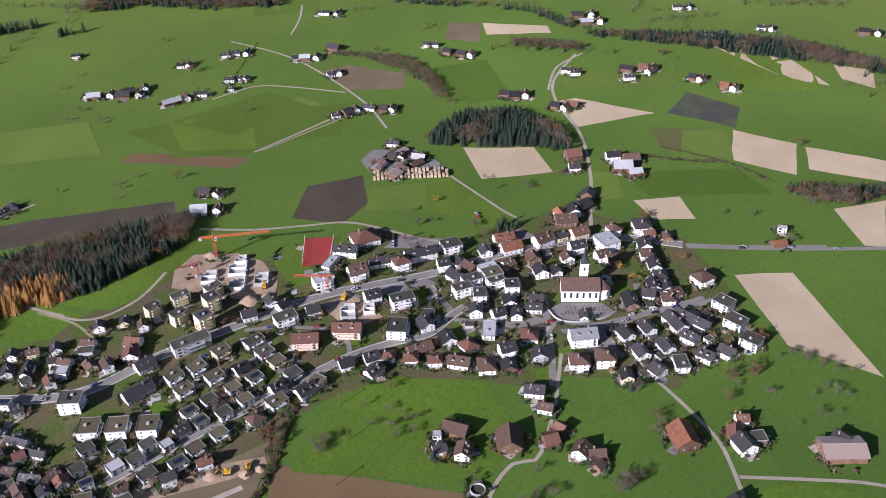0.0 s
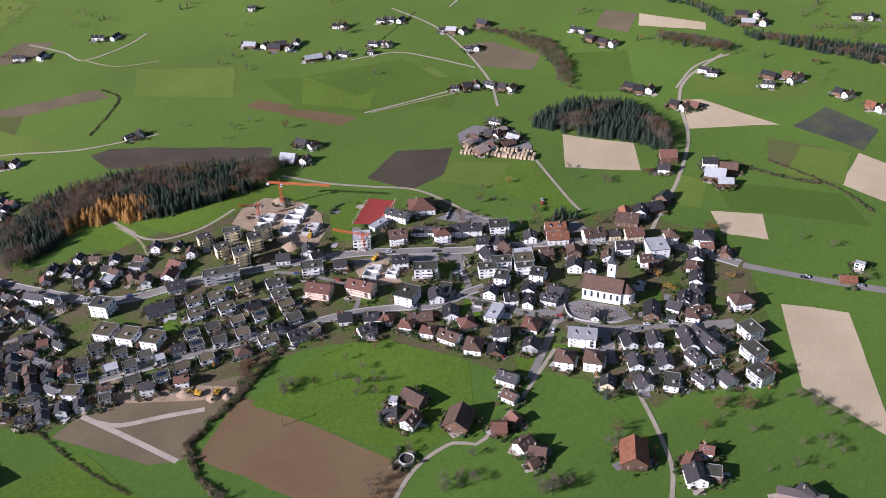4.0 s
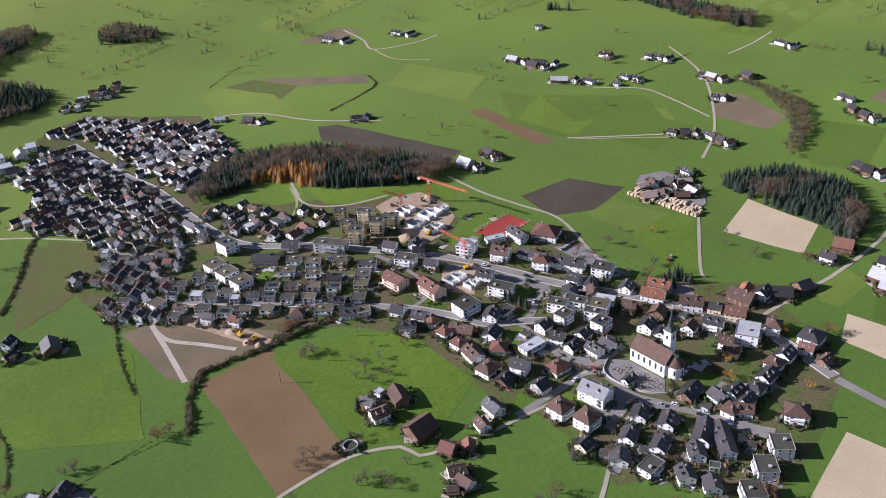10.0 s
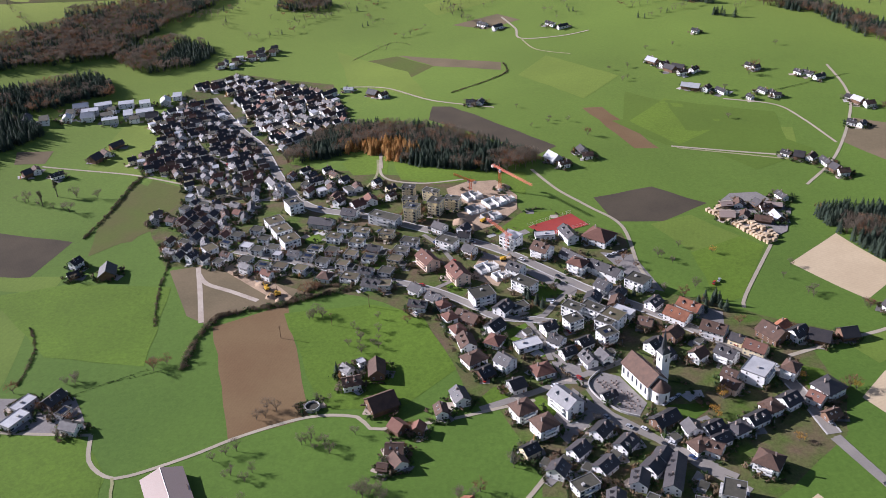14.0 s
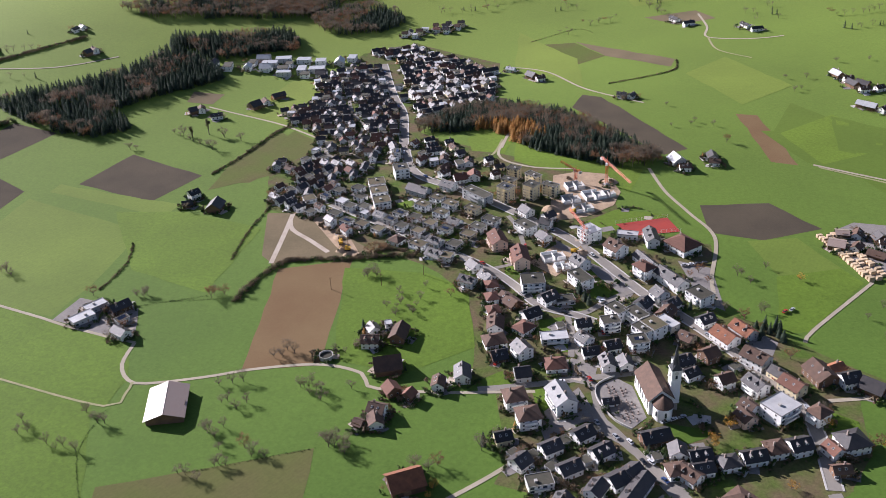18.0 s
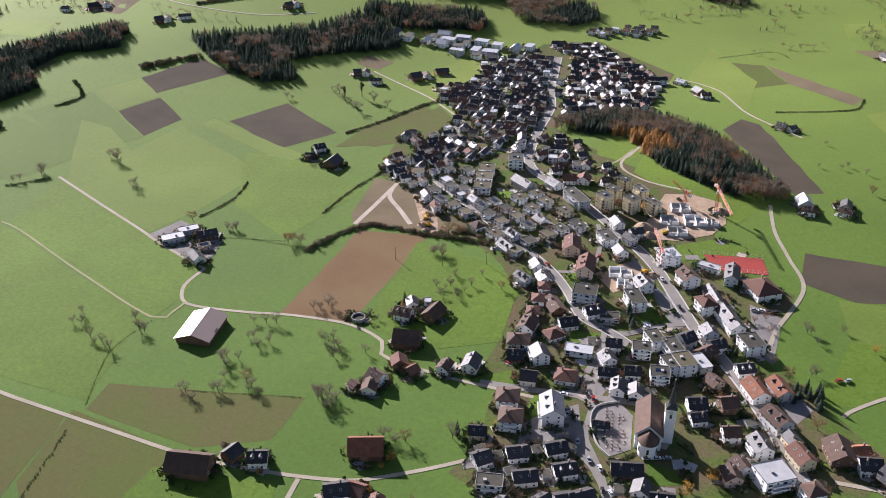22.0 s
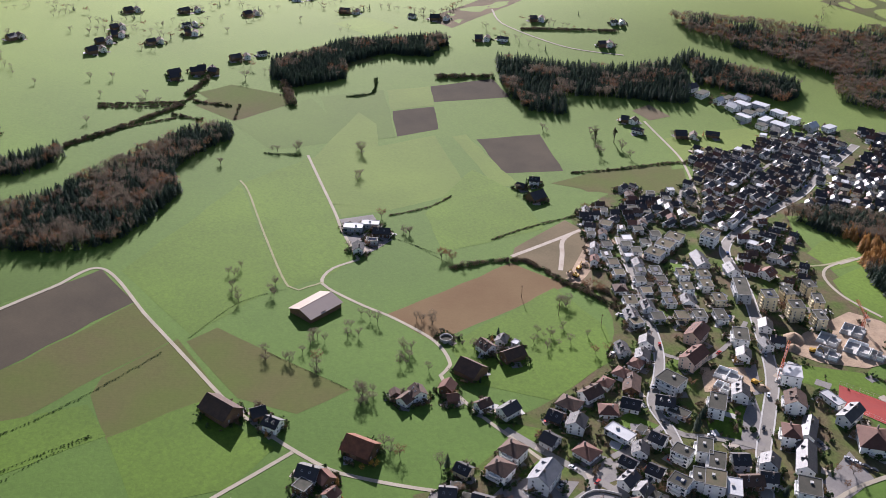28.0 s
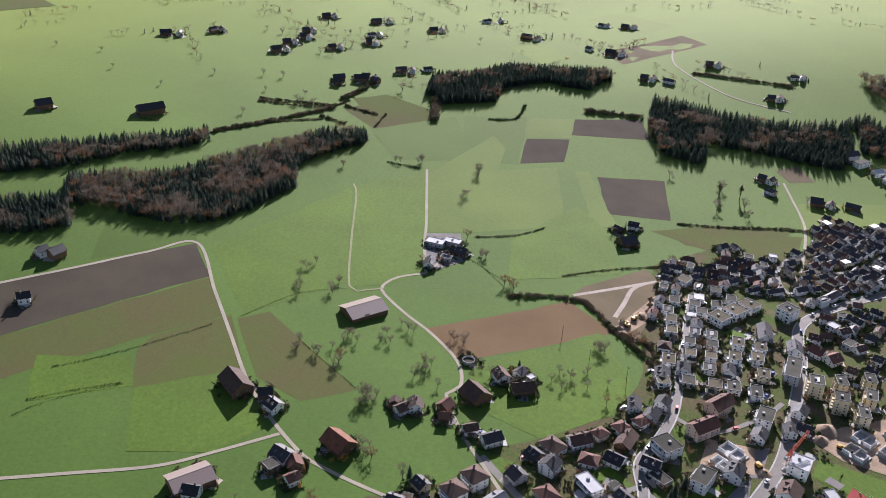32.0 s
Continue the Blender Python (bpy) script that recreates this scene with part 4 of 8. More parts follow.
house('f', 'd', 'w', -125.5, 672.7, -69, 8.2, 5.5, 5.2)
house('g', 'd', 'w', -143.4, 644.1, -82, 12.9, 4.5, 3.2)
house('g', 'd', 'w', -146.2, 628.2, -79, 10.2, 4.5, 3.2)
house('g', 'k', 'w', -161.7, 634.8, -73, 10.6, 5.2, 3.2)
house('g', 'd', 'w', -160.8, 618.9, -74, 9.3, 5.2, 3.2)
house('g', 'd', 'w', -168.9, 592.4, -74, 8.8, 5.2, 3.2)
house('g', 'd', 'w', -144.1, 676.7, -80, 6.5, 5.2, 3.9)
house('g', 'd', 'w', -143.4, 664.7, -78, 9.2, 5.2, 3.9)
house('f', 'd', 'y', -23.4, 648.4, -18, 9.4, 6.2, 8.2)
house('f', 'd', 'y', -6.7, 639.4, -31, 11.7, 6.2, 8.2)
house('f', 'd', 'y', -22.6, 628.3, -16, 10.4, 6.2, 8.2)
house('f', 'd', 'y', -3.5, 617.1, -25, 9.4, 8.5, 11.0)
house('f', 'd', 'y', 9.2, 625.1, -22, 11.3, 6.2, 8.2)
house('f', 'd', 'y', -20.8, 610.0, -24, 10.0, 8.5, 11.0)
house('g', 'd', 'w', 15.3, 575.5, -16, 7.7, 7.2, 4.3)
house('g', 'd', 'w', -17.3, 491.8, -17, 10.5, 7.2, 4.3)
house('b', 'k', 't', -56.5, 257.4, 27, 19.6, 13.0, 4.6)
house('b', 'd', 't', -47.3, 274.9, 89, 7.6, 7.2, 4.0)
house('g', 'd', 'w', -35.0, 279.4, 37, 8.6, 8.1, 4.4)
house('b', 'o', 't', 1.0, 314.8, 36, 16.0, 12.5, 4.6)
house('g', 'd', 'w', 8.6, 284.2, 45, 10.8, 9.9, 4.4)
house('b', 'r', 't', 14.9, 290.4, 13, 7.6, 7.2, 4.0)
house('f', 'd', 't', 16.2, 278.4, -59, 7.2, 7.6, 4.4)
house('g', 'r', 'w', 27.3, 289.0, -63, 6.6, 6.3, 4.3)
house('b', 's', 't', 24.0, 237.2, -65, 22.0, 14.4, 4.8)
house('b', 'o', 't', 212.2, 297.0, -56, 9.5, 5.4, 3.0)
house('f', 'w', 'w', 230.8, 297.6, -76, 6.1, 2.8, 4.4)
house('g', 'r', 'w', -61.9, 634.2, 32, 9.1, 9.1, 3.9)
house('g', 'r', 'w', -52.7, 640.0, 107, 9.1, 9.1, 3.9)
house('f', 'd', 'l', -70.0, 661.9, 32, 6.3, 8.2, 3.3)
house('g', 'k', 'w', -63.6, 665.9, 107, 8.0, 6.0, 3.3)
house('g', 'd', 'w', -97.7, 682.5, 27, 11.2, 5.8, 3.9)
house('f', 'w', 'w', -91.1, 661.5, 27, 6.9, 6.8, 4.5)
house('g', 'k', 'w', -83.7, 665.3, 102, 8.0, 6.0, 4.5)
house('b', 's', 't', -138.4, 339.8, 114, 27.0, 19.0, 3.0)
house('g', 'd', 'w', -317.7, 725.5, 35, 10.4, 5.2, 3.2)
house('b', 'd', 't', -343.7, 729.1, 47, 6.9, 6.5, 3.8)
house('g', 'k', 'w', -338.1, 735.1, 122, 8.0, 6.0, 3.8)
house('b', 'd', 't', -295.7, 759.0, 62, 10.0, 9.1, 3.8)
house('g', 'k', 'w', -290.1, 769.6, 137, 8.0, 6.0, 3.8)
house('b', 'd', 't', -286.2, 789.9, 48, 12.2, 5.8, 3.0)
house('b', 'd', 't', -568.0, 346.2, 84, 8.2, 7.8, 3.8)
house('b', 'd', 't', -581.1, 371.4, 82, 12.8, 7.8, 3.8)
house('b', 'd', 't', -578.4, 387.7, 49, 8.6, 6.5, 3.8)
house('b', 'd', 't', -708.4, 313.5, 86, 6.1, 7.8, 3.8)
house('g', 'k', 'w', -707.8, 320.7, 161, 8.0, 6.0, 3.8)
house('b', 'd', 't', -706.7, 391.5, 84, 6.4, 7.8, 3.8)
house('g', 'k', 'w', -705.9, 399.1, 159, 8.0, 6.0, 3.8)
house('b', 'd', 't', -585.6, 695.8, 64, 8.1, 7.8, 3.8)
house('g', 'k', 'w', -581.4, 704.6, 139, 8.0, 6.0, 3.8)
house('g', 'd', 'w', -573.0, 720.4, 48, 12.3, 5.2, 3.2)
house('b', 'd', 't', -652.9, 281.5, 109, 10.2, 7.8, 3.8)
house('g', 'k', 'w', -656.9, 293.1, 184, 8.0, 6.0, 3.8)
house('g', 'd', 'w', -700.6, 664.8, 25, 8.5, 5.8, 3.2)
house('b', 'd', 't', -679.3, 685.3, 59, 11.6, 7.8, 3.8)
house('g', 'k', 'w', -672.1, 697.1, 134, 8.0, 6.0, 3.8)
house('b', 'd', 't', -760.9, 599.2, 54, 12.0, 7.8, 3.8)
house('g', 'k', 'w', -752.3, 611.0, 129, 8.0, 6.0, 3.8)
house('b', 'w', 'l', 93.1, 700.1, -59, 11.7, 9.7, 3.8)
house('g', 'k', 'w', 100.3, 688.1, 16, 8.0, 6.0, 3.8)
house('b', 'd', 'l', 118.8, 714.5, -77, 9.4, 6.5, 3.0)
house('g', 'k', 'w', 121.4, 703.5, -2, 8.0, 6.0, 3.0)
house('b', 's', 't', 202.9, 592.1, -10, 9.9, 9.7, 3.8)
house('g', 'k', 'w', 214.7, 590.1, 65, 8.0, 6.0, 3.8)
house('b', 's', 't', 207.2, 609.5, 2, 7.9, 6.5, 3.0)
house('g', 'k', 'w', 216.6, 609.9, 77, 8.0, 6.0, 3.0)
house('b', 'k', 't', 226.3, 583.7, -24, 11.0, 5.8, 3.0)
house('b', 's', 't', 239.7, 604.3, -16, 12.1, 5.2, 3.0)
house('b', 'd', 't', 230.1, 607.8, -65, 6.2, 7.8, 3.0)
house('g', 'k', 'w', 233.3, 601.0, 10, 8.0, 6.0, 3.0)
house('b', 'w', 't', 236.9, 586.7, -82, 10.7, 5.8, 3.0)
house('g', 'd', 'w', 250.5, 617.5, -74, 10.1, 5.2, 3.2)
house('b', 'r', 't', 280.9, 469.1, -47, 12.0, 10.8, 5.0)
house('g', 'd', 'w', 263.4, 461.8, -59, 8.5, 8.1, 4.3)
house('b', 'w', 't', 277.5, 426.5, -65, 14.4, 10.8, 4.2)
house('b', 'w', 't', 272.1, 415.0, -54, 10.4, 6.3, 4.0)
house('g', 'd', 'w', 290.8, 438.5, -56, 10.8, 8.1, 4.3)
house('b', 'k', 't', 291.3, 423.5, -58, 12.4, 9.0, 4.2)
house('b', 'd', 't', 286.2, 682.1, -31, 7.5, 7.8, 3.8)
house('g', 'k', 'w', 294.0, 677.5, 44, 8.0, 6.0, 3.8)
house('g', 'd', 'w', 278.2, 689.1, -45, 7.1, 5.2, 3.2)
house('b', 'd', 't', 304.5, 655.0, -68, 6.8, 7.1, 3.8)
house('g', 'k', 'w', 307.5, 647.4, 7, 8.0, 6.0, 3.8)
house('b', 'd', 't', 366.8, 551.9, -62, 7.7, 7.8, 3.8)
house('g', 'k', 'w', 371.2, 543.7, 13, 8.0, 6.0, 3.8)
house('b', 'r', 't', 365.8, 498.7, -84, 11.7, 5.8, 3.8)
house('b', 'd', 't', -60.2, 887.4, -37, 10.5, 7.8, 3.8)
house('g', 'k', 'w', -50.2, 879.8, 38, 8.0, 6.0, 3.8)
house('g', 'w', 'w', -85.6, 907.3, -14, 8.9, 5.2, 3.2)
house('b', 'w', 't', 219.9, 915.0, -54, 12.0, 6.5, 3.8)
house('g', 'k', 'w', 229.1, 902.4, 21, 8.0, 6.0, 3.8)
house('b', 'd', 't', 240.4, 892.0, -37, 12.0, 5.8, 3.8)
house('g', 'k', 'w', 253.2, 882.4, 38, 8.0, 6.0, 3.8)
house('b', 'w', 't', 242.8, 839.2, -27, 9.5, 6.5, 3.8)
house('g', 'k', 'w', 253.0, 834.0, 48, 8.0, 6.0, 3.8)
house('g', 'd', 'w', 264.7, 826.6, -64, 11.7, 4.5, 3.2)
house('g', 'd', 'w', 285.5, 807.8, -58, 5.5, 4.5, 3.2)
house('g', 'd', 'w', 307.7, 813.2, -76, 5.9, 4.5, 3.2)
house('g', 'd', 'w', 309.5, 806.4, -1, 5.9, 4.5, 3.2)
house('b', 'w', 't', 370.9, 778.3, -63, 10.1, 5.8, 3.8)
house('g', 'k', 'w', 376.3, 767.5, 12, 8.0, 6.0, 3.8)
house('g', 'd', 'w', 348.8, 735.6, -40, 6.8, 5.2, 3.2)
house('g', 'd', 'w', 355.0, 730.4, 35, 6.8, 5.2, 3.2)
house('g', 'd', 'w', 440.3, 667.0, -75, 6.6, 4.5, 3.2)
house('b', 'd', 't', 428.8, 633.2, -79, 8.5, 5.8, 3.8)
house('g', 'k', 'w', 430.8, 623.2, -4, 8.0, 6.0, 3.8)
house('b', 'w', 't', 531.4, 538.0, -61, 11.9, 5.8, 3.8)
house('g', 'k', 'w', 538.4, 525.6, 14, 8.0, 6.0, 3.8)
house('g', 'd', 'w', 431.5, 464.3, -62, 9.9, 5.2, 3.2)
house('g', 'd', 'w', 33.4, 838.4, -8, 7.6, 5.2, 3.2)
house('g', 'd', 'w', 42.4, 837.2, 67, 7.6, 5.2, 3.2)
house('g', 'd', 'w', 60.0, 1089.9, -43, 12.0, 5.2, 3.2)
house('g', 'd', 'w', 76.4, 1074.5, 32, 12.0, 5.2, 3.2)
house('g', 'd', 'w', 136.1, 1065.3, -49, 12.0, 4.5, 3.2)
house('g', 'd', 'w', 148.3, 1051.3, 26, 12.0, 4.5, 3.2)
house('g', 'd', 'w', 352.7, 850.2, -55, 10.3, 5.2, 3.2)
house('g', 'd', 'w', 359.7, 840.2, 20, 10.3, 5.2, 3.2)
house('g', 'd', 'w', 425.5, 514.2, -66, 8.5, 4.5, 3.2)
house('b', 'd', 't', 400.9, 762.0, 92, 12.0, 7.8, 3.8)
house('g', 'd', 'w', 219.9, 921.8, -59, 7.5, 5.2, 3.2)
house('b', 'd', 't', 231.9, 890.9, -55, 12.0, 6.5, 3.8)
house('g', 'k', 'w', 240.7, 878.3, 20, 8.0, 6.0, 3.8)
house('b', 'w', 't', 236.2, 843.1, -29, 8.1, 5.8, 3.8)
house('g', 'd', 'w', 346.0, 855.6, -59, 8.2, 4.5, 3.2)
house('g', 'd', 'w', 283.4, 993.8, -47, 7.6, 4.5, 3.2)
house('g', 'd', 'w', 301.0, 819.8, -63, 9.0, 4.5, 3.2)
house('b', 'd', 't', 429.9, 648.2, -92, 7.8, 6.5, 3.8)
house('b', 'd', 't', 448.5, 410.1, -92, 6.5, 6.5, 3.8)
house('g', 'k', 'w', 448.3, 402.3, -17, 8.0, 6.0, 3.8)
house('b', 'o', 't', 440.9, 379.9, -88, 7.2, 7.1, 3.8)
house('g', 'k', 'w', 441.3, 371.3, -13, 8.0, 6.0, 3.8)
house('b', 'd', 't', 544.5, 552.1, -64, 12.0, 5.8, 3.8)
house('g', 'k', 'w', 550.9, 538.9, 11, 8.0, 6.0, 3.8)
house('g', 'd', 'w', 546.2, 418.3, -73, 11.4, 4.5, 3.2)
house('g', 'd', 'w', 550.2, 405.3, 2, 11.4, 4.5, 3.2)
house('g', 'd', 'w', 581.3, 371.7, -73, 8.1, 4.5, 3.2)
house('g', 'd', 'w', 584.1, 362.5, 2, 8.1, 4.5, 3.2)
house('g', 'd', 'w', 473.6, 816.6, -72, 12.0, 4.5, 3.2)
house('g', 'd', 'w', 478.4, 801.6, 3, 12.0, 4.5, 3.2)
house('b', 'd', 't', 445.9, 471.4, -85, 12.0, 5.8, 3.8)
house('g', 'k', 'w', 447.7, 450.4, -10, 8.0, 6.0, 3.8)
house('g', 'd', 'w', 598.8, 460.5, -60, 10.1, 4.5, 3.2)
house('g', 'd', 'w', 604.8, 450.1, 15, 10.1, 4.5, 3.2)
house('b', 'd', 't', -441.4, 76.7, 116, 13.5, 9.9, 4.2)
house('b', 'd', 't', -448.3, 167.8, 114, 24.1, 10.8, 4.2)
house('b', 'd', 't', -587.5, 377.8, 74, 7.9, 7.1, 3.8)
house('g', 'k', 'w', -584.9, 386.8, 149, 8.0, 6.0, 3.8)
house('b', 'd', 't', -578.9, 348.3, 102, 11.6, 7.1, 3.8)
house('b', 'd', 't', -614.1, 419.6, 98, 11.0, 7.1, 3.8)
house('g', 'k', 'w', -615.9, 432.6, 173, 8.0, 6.0, 3.8)
house('g', 'd', 'w', -622.3, 451.1, 97, 9.3, 5.2, 3.2)
house('b', 'd', 't', -733.9, 317.3, 107, 7.4, 7.1, 3.8)
house('g', 'k', 'w', -736.5, 325.9, 182, 8.0, 6.0, 3.8)
house('b', 'd', 't', -806.6, 345.1, 109, 9.7, 7.1, 3.8)
house('g', 'k', 'w', -810.4, 356.1, 184, 8.0, 6.0, 3.8)
house('b', 'd', 't', -682.6, 294.1, 106, 8.4, 7.1, 3.8)
house('g', 'k', 'w', -685.4, 303.9, 181, 8.0, 6.0, 3.8)
house('b', 'd', 't', -800.3, 408.9, 108, 12.0, 7.1, 3.8)
house('g', 'k', 'w', -805.9, 425.9, 183, 8.0, 6.0, 3.8)
house('b', 'd', 't', -779.7, 480.4, 103, 9.8, 7.1, 3.8)
house('g', 'k', 'w', -782.3, 491.8, 178, 8.0, 6.0, 3.8)
house('b', 'd', 't', -796.6, 742.9, 57, 9.6, 6.5, 3.8)
house('g', 'k', 'w', -790.4, 752.5, 132, 8.0, 6.0, 3.8)
house('g', 'd', 'w', -814.8, 715.5, 53, 6.7, 5.2, 3.2)
house('g', 'd', 'w', -810.0, 721.9, 128, 6.7, 5.2, 3.2)
house('b', 'd', 't', -613.8, 785.3, 67, 8.1, 7.1, 3.8)
house('g', 'k', 'w', -610.0, 794.1, 142, 8.0, 6.0, 3.8)
house('b', 'd', 't', -511.1, 815.2, 73, 7.5, 6.5, 3.8)
house('g', 'k', 'w', -508.5, 823.8, 148, 8.0, 6.0, 3.8)
house('g', 'd', 'w', -558.3, 864.2, 71, 7.7, 5.2, 3.2)
house('g', 'd', 'w', -555.3, 873.0, 146, 7.7, 5.2, 3.2)
house('g', 'd', 'w', -198.7, 121.7, 130, 7.6, 7.2, 4.3)
house('b', 'd', 't', -198.2, 131.0, 136, 10.3, 8.1, 4.2)
house('g', 'd', 'w', -144.3, 120.9, 103, 7.6, 7.2, 4.3)
house('b', 'd', 't', -683.8, 159.0, 94, 12.0, 7.1, 3.8)
house('g', 'k', 'w', -684.8, 174.4, 169, 8.0, 6.0, 3.8)
house('b', 'd', 't', -705.6, 210.6, 123, 9.2, 7.1, 3.8)
house('g', 'k', 'w', -711.6, 219.8, 198, 8.0, 6.0, 3.8)
house('g', 'd', 'w', 32.3, 238.3, 70, 8.5, 8.1, 4.3)
house('b', 'd', 't', -678.1, 345.8, 104, 8.6, 5.8, 3.8)
house('g', 'k', 'w', -680.5, 355.8, 179, 8.0, 6.0, 3.8)
house('g', 'd', 'w', -842.7, 563.3, 106, 12.0, 4.5, 3.2)
house('g', 'd', 'w', -848.7, 584.3, 181, 12.0, 4.5, 3.2)
house('g', 'd', 'w', -739.1, 397.1, 105, 9.3, 4.5, 3.2)
house('g', 'd', 'w', -741.9, 407.9, 180, 9.3, 4.5, 3.2)
house('g', 'd', 'w', 367.0, 786.4, -55, 7.0, 5.2, 3.2)
house('b', 'd', 't', 367.0, 561.6, -82, 8.8, 6.5, 3.8)
house('g', 'd', 'w', 302.3, 668.6, -81, 11.2, 5.2, 3.2)
house('b', 'd', 't', 359.6, 511.1, -89, 7.7, 6.5, 3.8)
house('g', 'k', 'w', 359.8, 501.9, -14, 8.0, 6.0, 3.8)
house('g', 'd', 'w', 438.4, 675.5, -73, 5.4, 5.2, 3.2)
house('b', 'd', 't', 617.7, 277.0, -77, 10.8, 5.8, 3.8)
house('g', 'k', 'w', 620.7, 264.4, -2, 8.0, 6.0, 3.8)
house('g', 'd', 'w', 545.3, 370.2, -73, 9.9, 4.5, 3.2)
house('g', 'd', 'w', 307.5, 882.8, -57, 6.8, 5.2, 3.2)
house('g', 'd', 'w', 311.9, 876.0, 18, 6.8, 5.2, 3.2)
house('g', 'd', 'w', 427.4, 522.9, -85, 10.1, 4.5, 3.2)
house('b', 'r', 't', 453.7, 458.0, -86, 7.7, 5.8, 3.8)
house('g', 'k', 'w', 454.3, 448.8, -11, 8.0, 6.0, 3.8)
house('f', 'd', 'w', -134.9, 562.4, -22, 9.0, 7.0, 3.7)
house('f', 'd', 'w', -121.9, 552.7, -22, 9.0, 7.0, 3.7)
house('f', 'k', 'w', -109.9, 550.4, -22, 9.0, 7.0, 3.7)
house('f', 'k', 'w', -95.7, 545.3, -22, 8.5, 7.0, 3.7)
house('h', 'k', 'w', -78.1, 533.5, -22, 8.5, 8.0, 3.4)
house('f', 'k', 'w', -61.7, 530.2, -22, 11.0, 8.0, 3.7)
house('f', 'w', 'w', -113.7, 566.7, -22, 6.0, 6.0, 3.7)
house('g', 'd', 'w', -101.8, 565.8, -22, 8.0, 7.0, 3.4)
house('f', 'd', 'l', -92.1, 560.3, -22, 8.0, 7.0, 3.7)
house('f', 'd', 'w', -81.3, 552.5, -22, 8.0, 7.0, 3.7)
house('f', 'd', 'w', -88.2, 570.7, -22, 9.0, 7.0, 3.5)
house('f', 'd', 'w', -76.1, 566.2, -22, 8.0, 7.0, 3.7)
house('f', 'k', 'w', -67.6, 547.5, -22, 8.0, 7.0, 3.7)
house('f', 'k', 'w', -62.5, 559.4, -22, 8.0, 7.0, 4.0)
house('g', 'd', 'w', -51.5, 536.4, -22, 9.0, 7.5, 3.5)
house('f', 'd', 'w', -49.9, 553.2, -22, 8.5, 7.5, 3.7)
house('g', 'd', 'w', -46.5, 564.7, -22, 9.0, 8.0, 3.4)
house('f', 'd', 'l', -38.0, 534.4, -22, 9.0, 8.0, 3.7)
house('f', 'k', 'y', -32.4, 549.5, -22, 9.0, 8.0, 3.8)
house('f', 'd', 'w', -28.7, 560.2, -22, 10.0, 8.0, 4.0)
house('f', 'k', 'w', -75.6, 584.2, -22, 10.0, 7.5, 4.8)
house('f', 'k', 'w', -68.5, 596.6, -22, 10.0, 7.5, 4.8)
house('f', 'k', 'w', -56.8, 589.1, -22, 10.0, 7.5, 4.8)
house('f', 'k', 'w', -59.3, 574.7, -22, 10.0, 7.5, 4.8)
house('f', 'k', 'y', -38.8, 584.7, -22, 10.0, 7.5, 4.8)
house('f', 'd', 'w', -22.4, 572.3, -22, 12.0, 7.0, 4.0)
house('f', 'd', 'w', -146.6, 598.9, -22, 8.0, 7.0, 3.7)
house('f', 'w', 'w', -137.3, 581.9, -22, 8.0, 7.0, 3.7)
house('f', 'd', 'w', -133.4, 605.2, -22, 8.0, 7.0, 3.7)
house('f', 'd', 'w', -126.0, 590.6, -22, 8.0, 7.0, 3.7)
house('f', 'd', 'w', -128.7, 575.3, -22, 8.0, 7.0, 3.7)
house('f', 'd', 'w', -117.8, 576.0, -22, 8.0, 7.0, 3.7)
house('f', 'k', 'w', -121.4, 613.3, 29, 12.0, 11.0, 5.6)
house('f', 'k', 'w', -114.6, 599.3, 29, 12.0, 11.0, 5.6)
house('f', 'k', 'w', -106.9, 584.3, 29, 12.0, 11.0, 5.6)
house('f', 'd', 'w', -109.8, 636.6, 29, 11.0, 12.0, 8.0)
house('g', 'd', 'l', -86.6, 608.5, -20, 17.7, 9.0, 4.0)
house('g', 'd', 'w', -66.7, 620.0, -22, 11.0, 9.0, 4.0)
house('f', 'd', 'l', -40.7, 605.5, -32, 23.1, 9.0, 6.8)
house('g', 'd', 'w', -46.7, 520.3, -22, 12.0, 9.0, 3.2)
house('g', 'r', 'p', -10.5, 542.7, -62, 15.7, 10.0, 6.4)
house('g', 'r', 'p', 8.9, 524.5, -69, 17.2, 10.0, 6.4)
house('f', 'd', 'w', 3.2, 565.8, -36, 14.0, 9.0, 6.4)
house('g', 'd', 'w', 18.0, 555.0, -40, 8.0, 8.0, 4.8)
house('g', 'd', 'w', -1.4, 590.4, -40, 9.0, 8.0, 4.0)
house('g', 'd', 'w', 15.4, 584.6, 50, 8.0, 7.0, 4.8)
house('f', 'w', 'w', 46.9, 564.9, -40, 12.0, 11.0, 8.0)
house('g', 'k', 'w', 66.3, 549.3, -40, 12.0, 11.0, 6.4)
house('f', 'w', 'w', 71.0, 573.5, 2, 13.6, 6.0, 3.2)
house('g', 'd', 'w', 86.8, 570.2, -73, 16.5, 8.0, 5.6)
house('h', 'r', 'w', 107.4, 566.4, -40, 18.0, 16.0, 4.8)
house('g', 'd', 'w', 86.0, 540.8, -50, 17.8, 7.0, 4.0)
house('g', 'd', 'w', -18.1, 510.2, -40, 8.0, 8.0, 4.0)
house('g', 'd', 'w', -7.0, 499.1, -40, 9.0, 8.0, 4.0)
house('h', 'r', 'w', -1.9, 490.8, 117, 8.0, 7.0, 3.7)
house('h', 'r', 'w', 1.8, 477.1, 117, 8.0, 7.0, 3.7)
house('h', 'r', 'w', 6.1, 463.5, 117, 8.0, 7.0, 3.7)
house('g', 'k', 'w', 10.7, 449.9, -78, 12.4, 9.0, 4.0)
house('g', 'k', 't', 12.9, 476.9, -39, 14.6, 9.0, 2.9)
house('g', 'd', 'w', 28.2, 465.3, 45, 10.0, 9.0, 3.4)
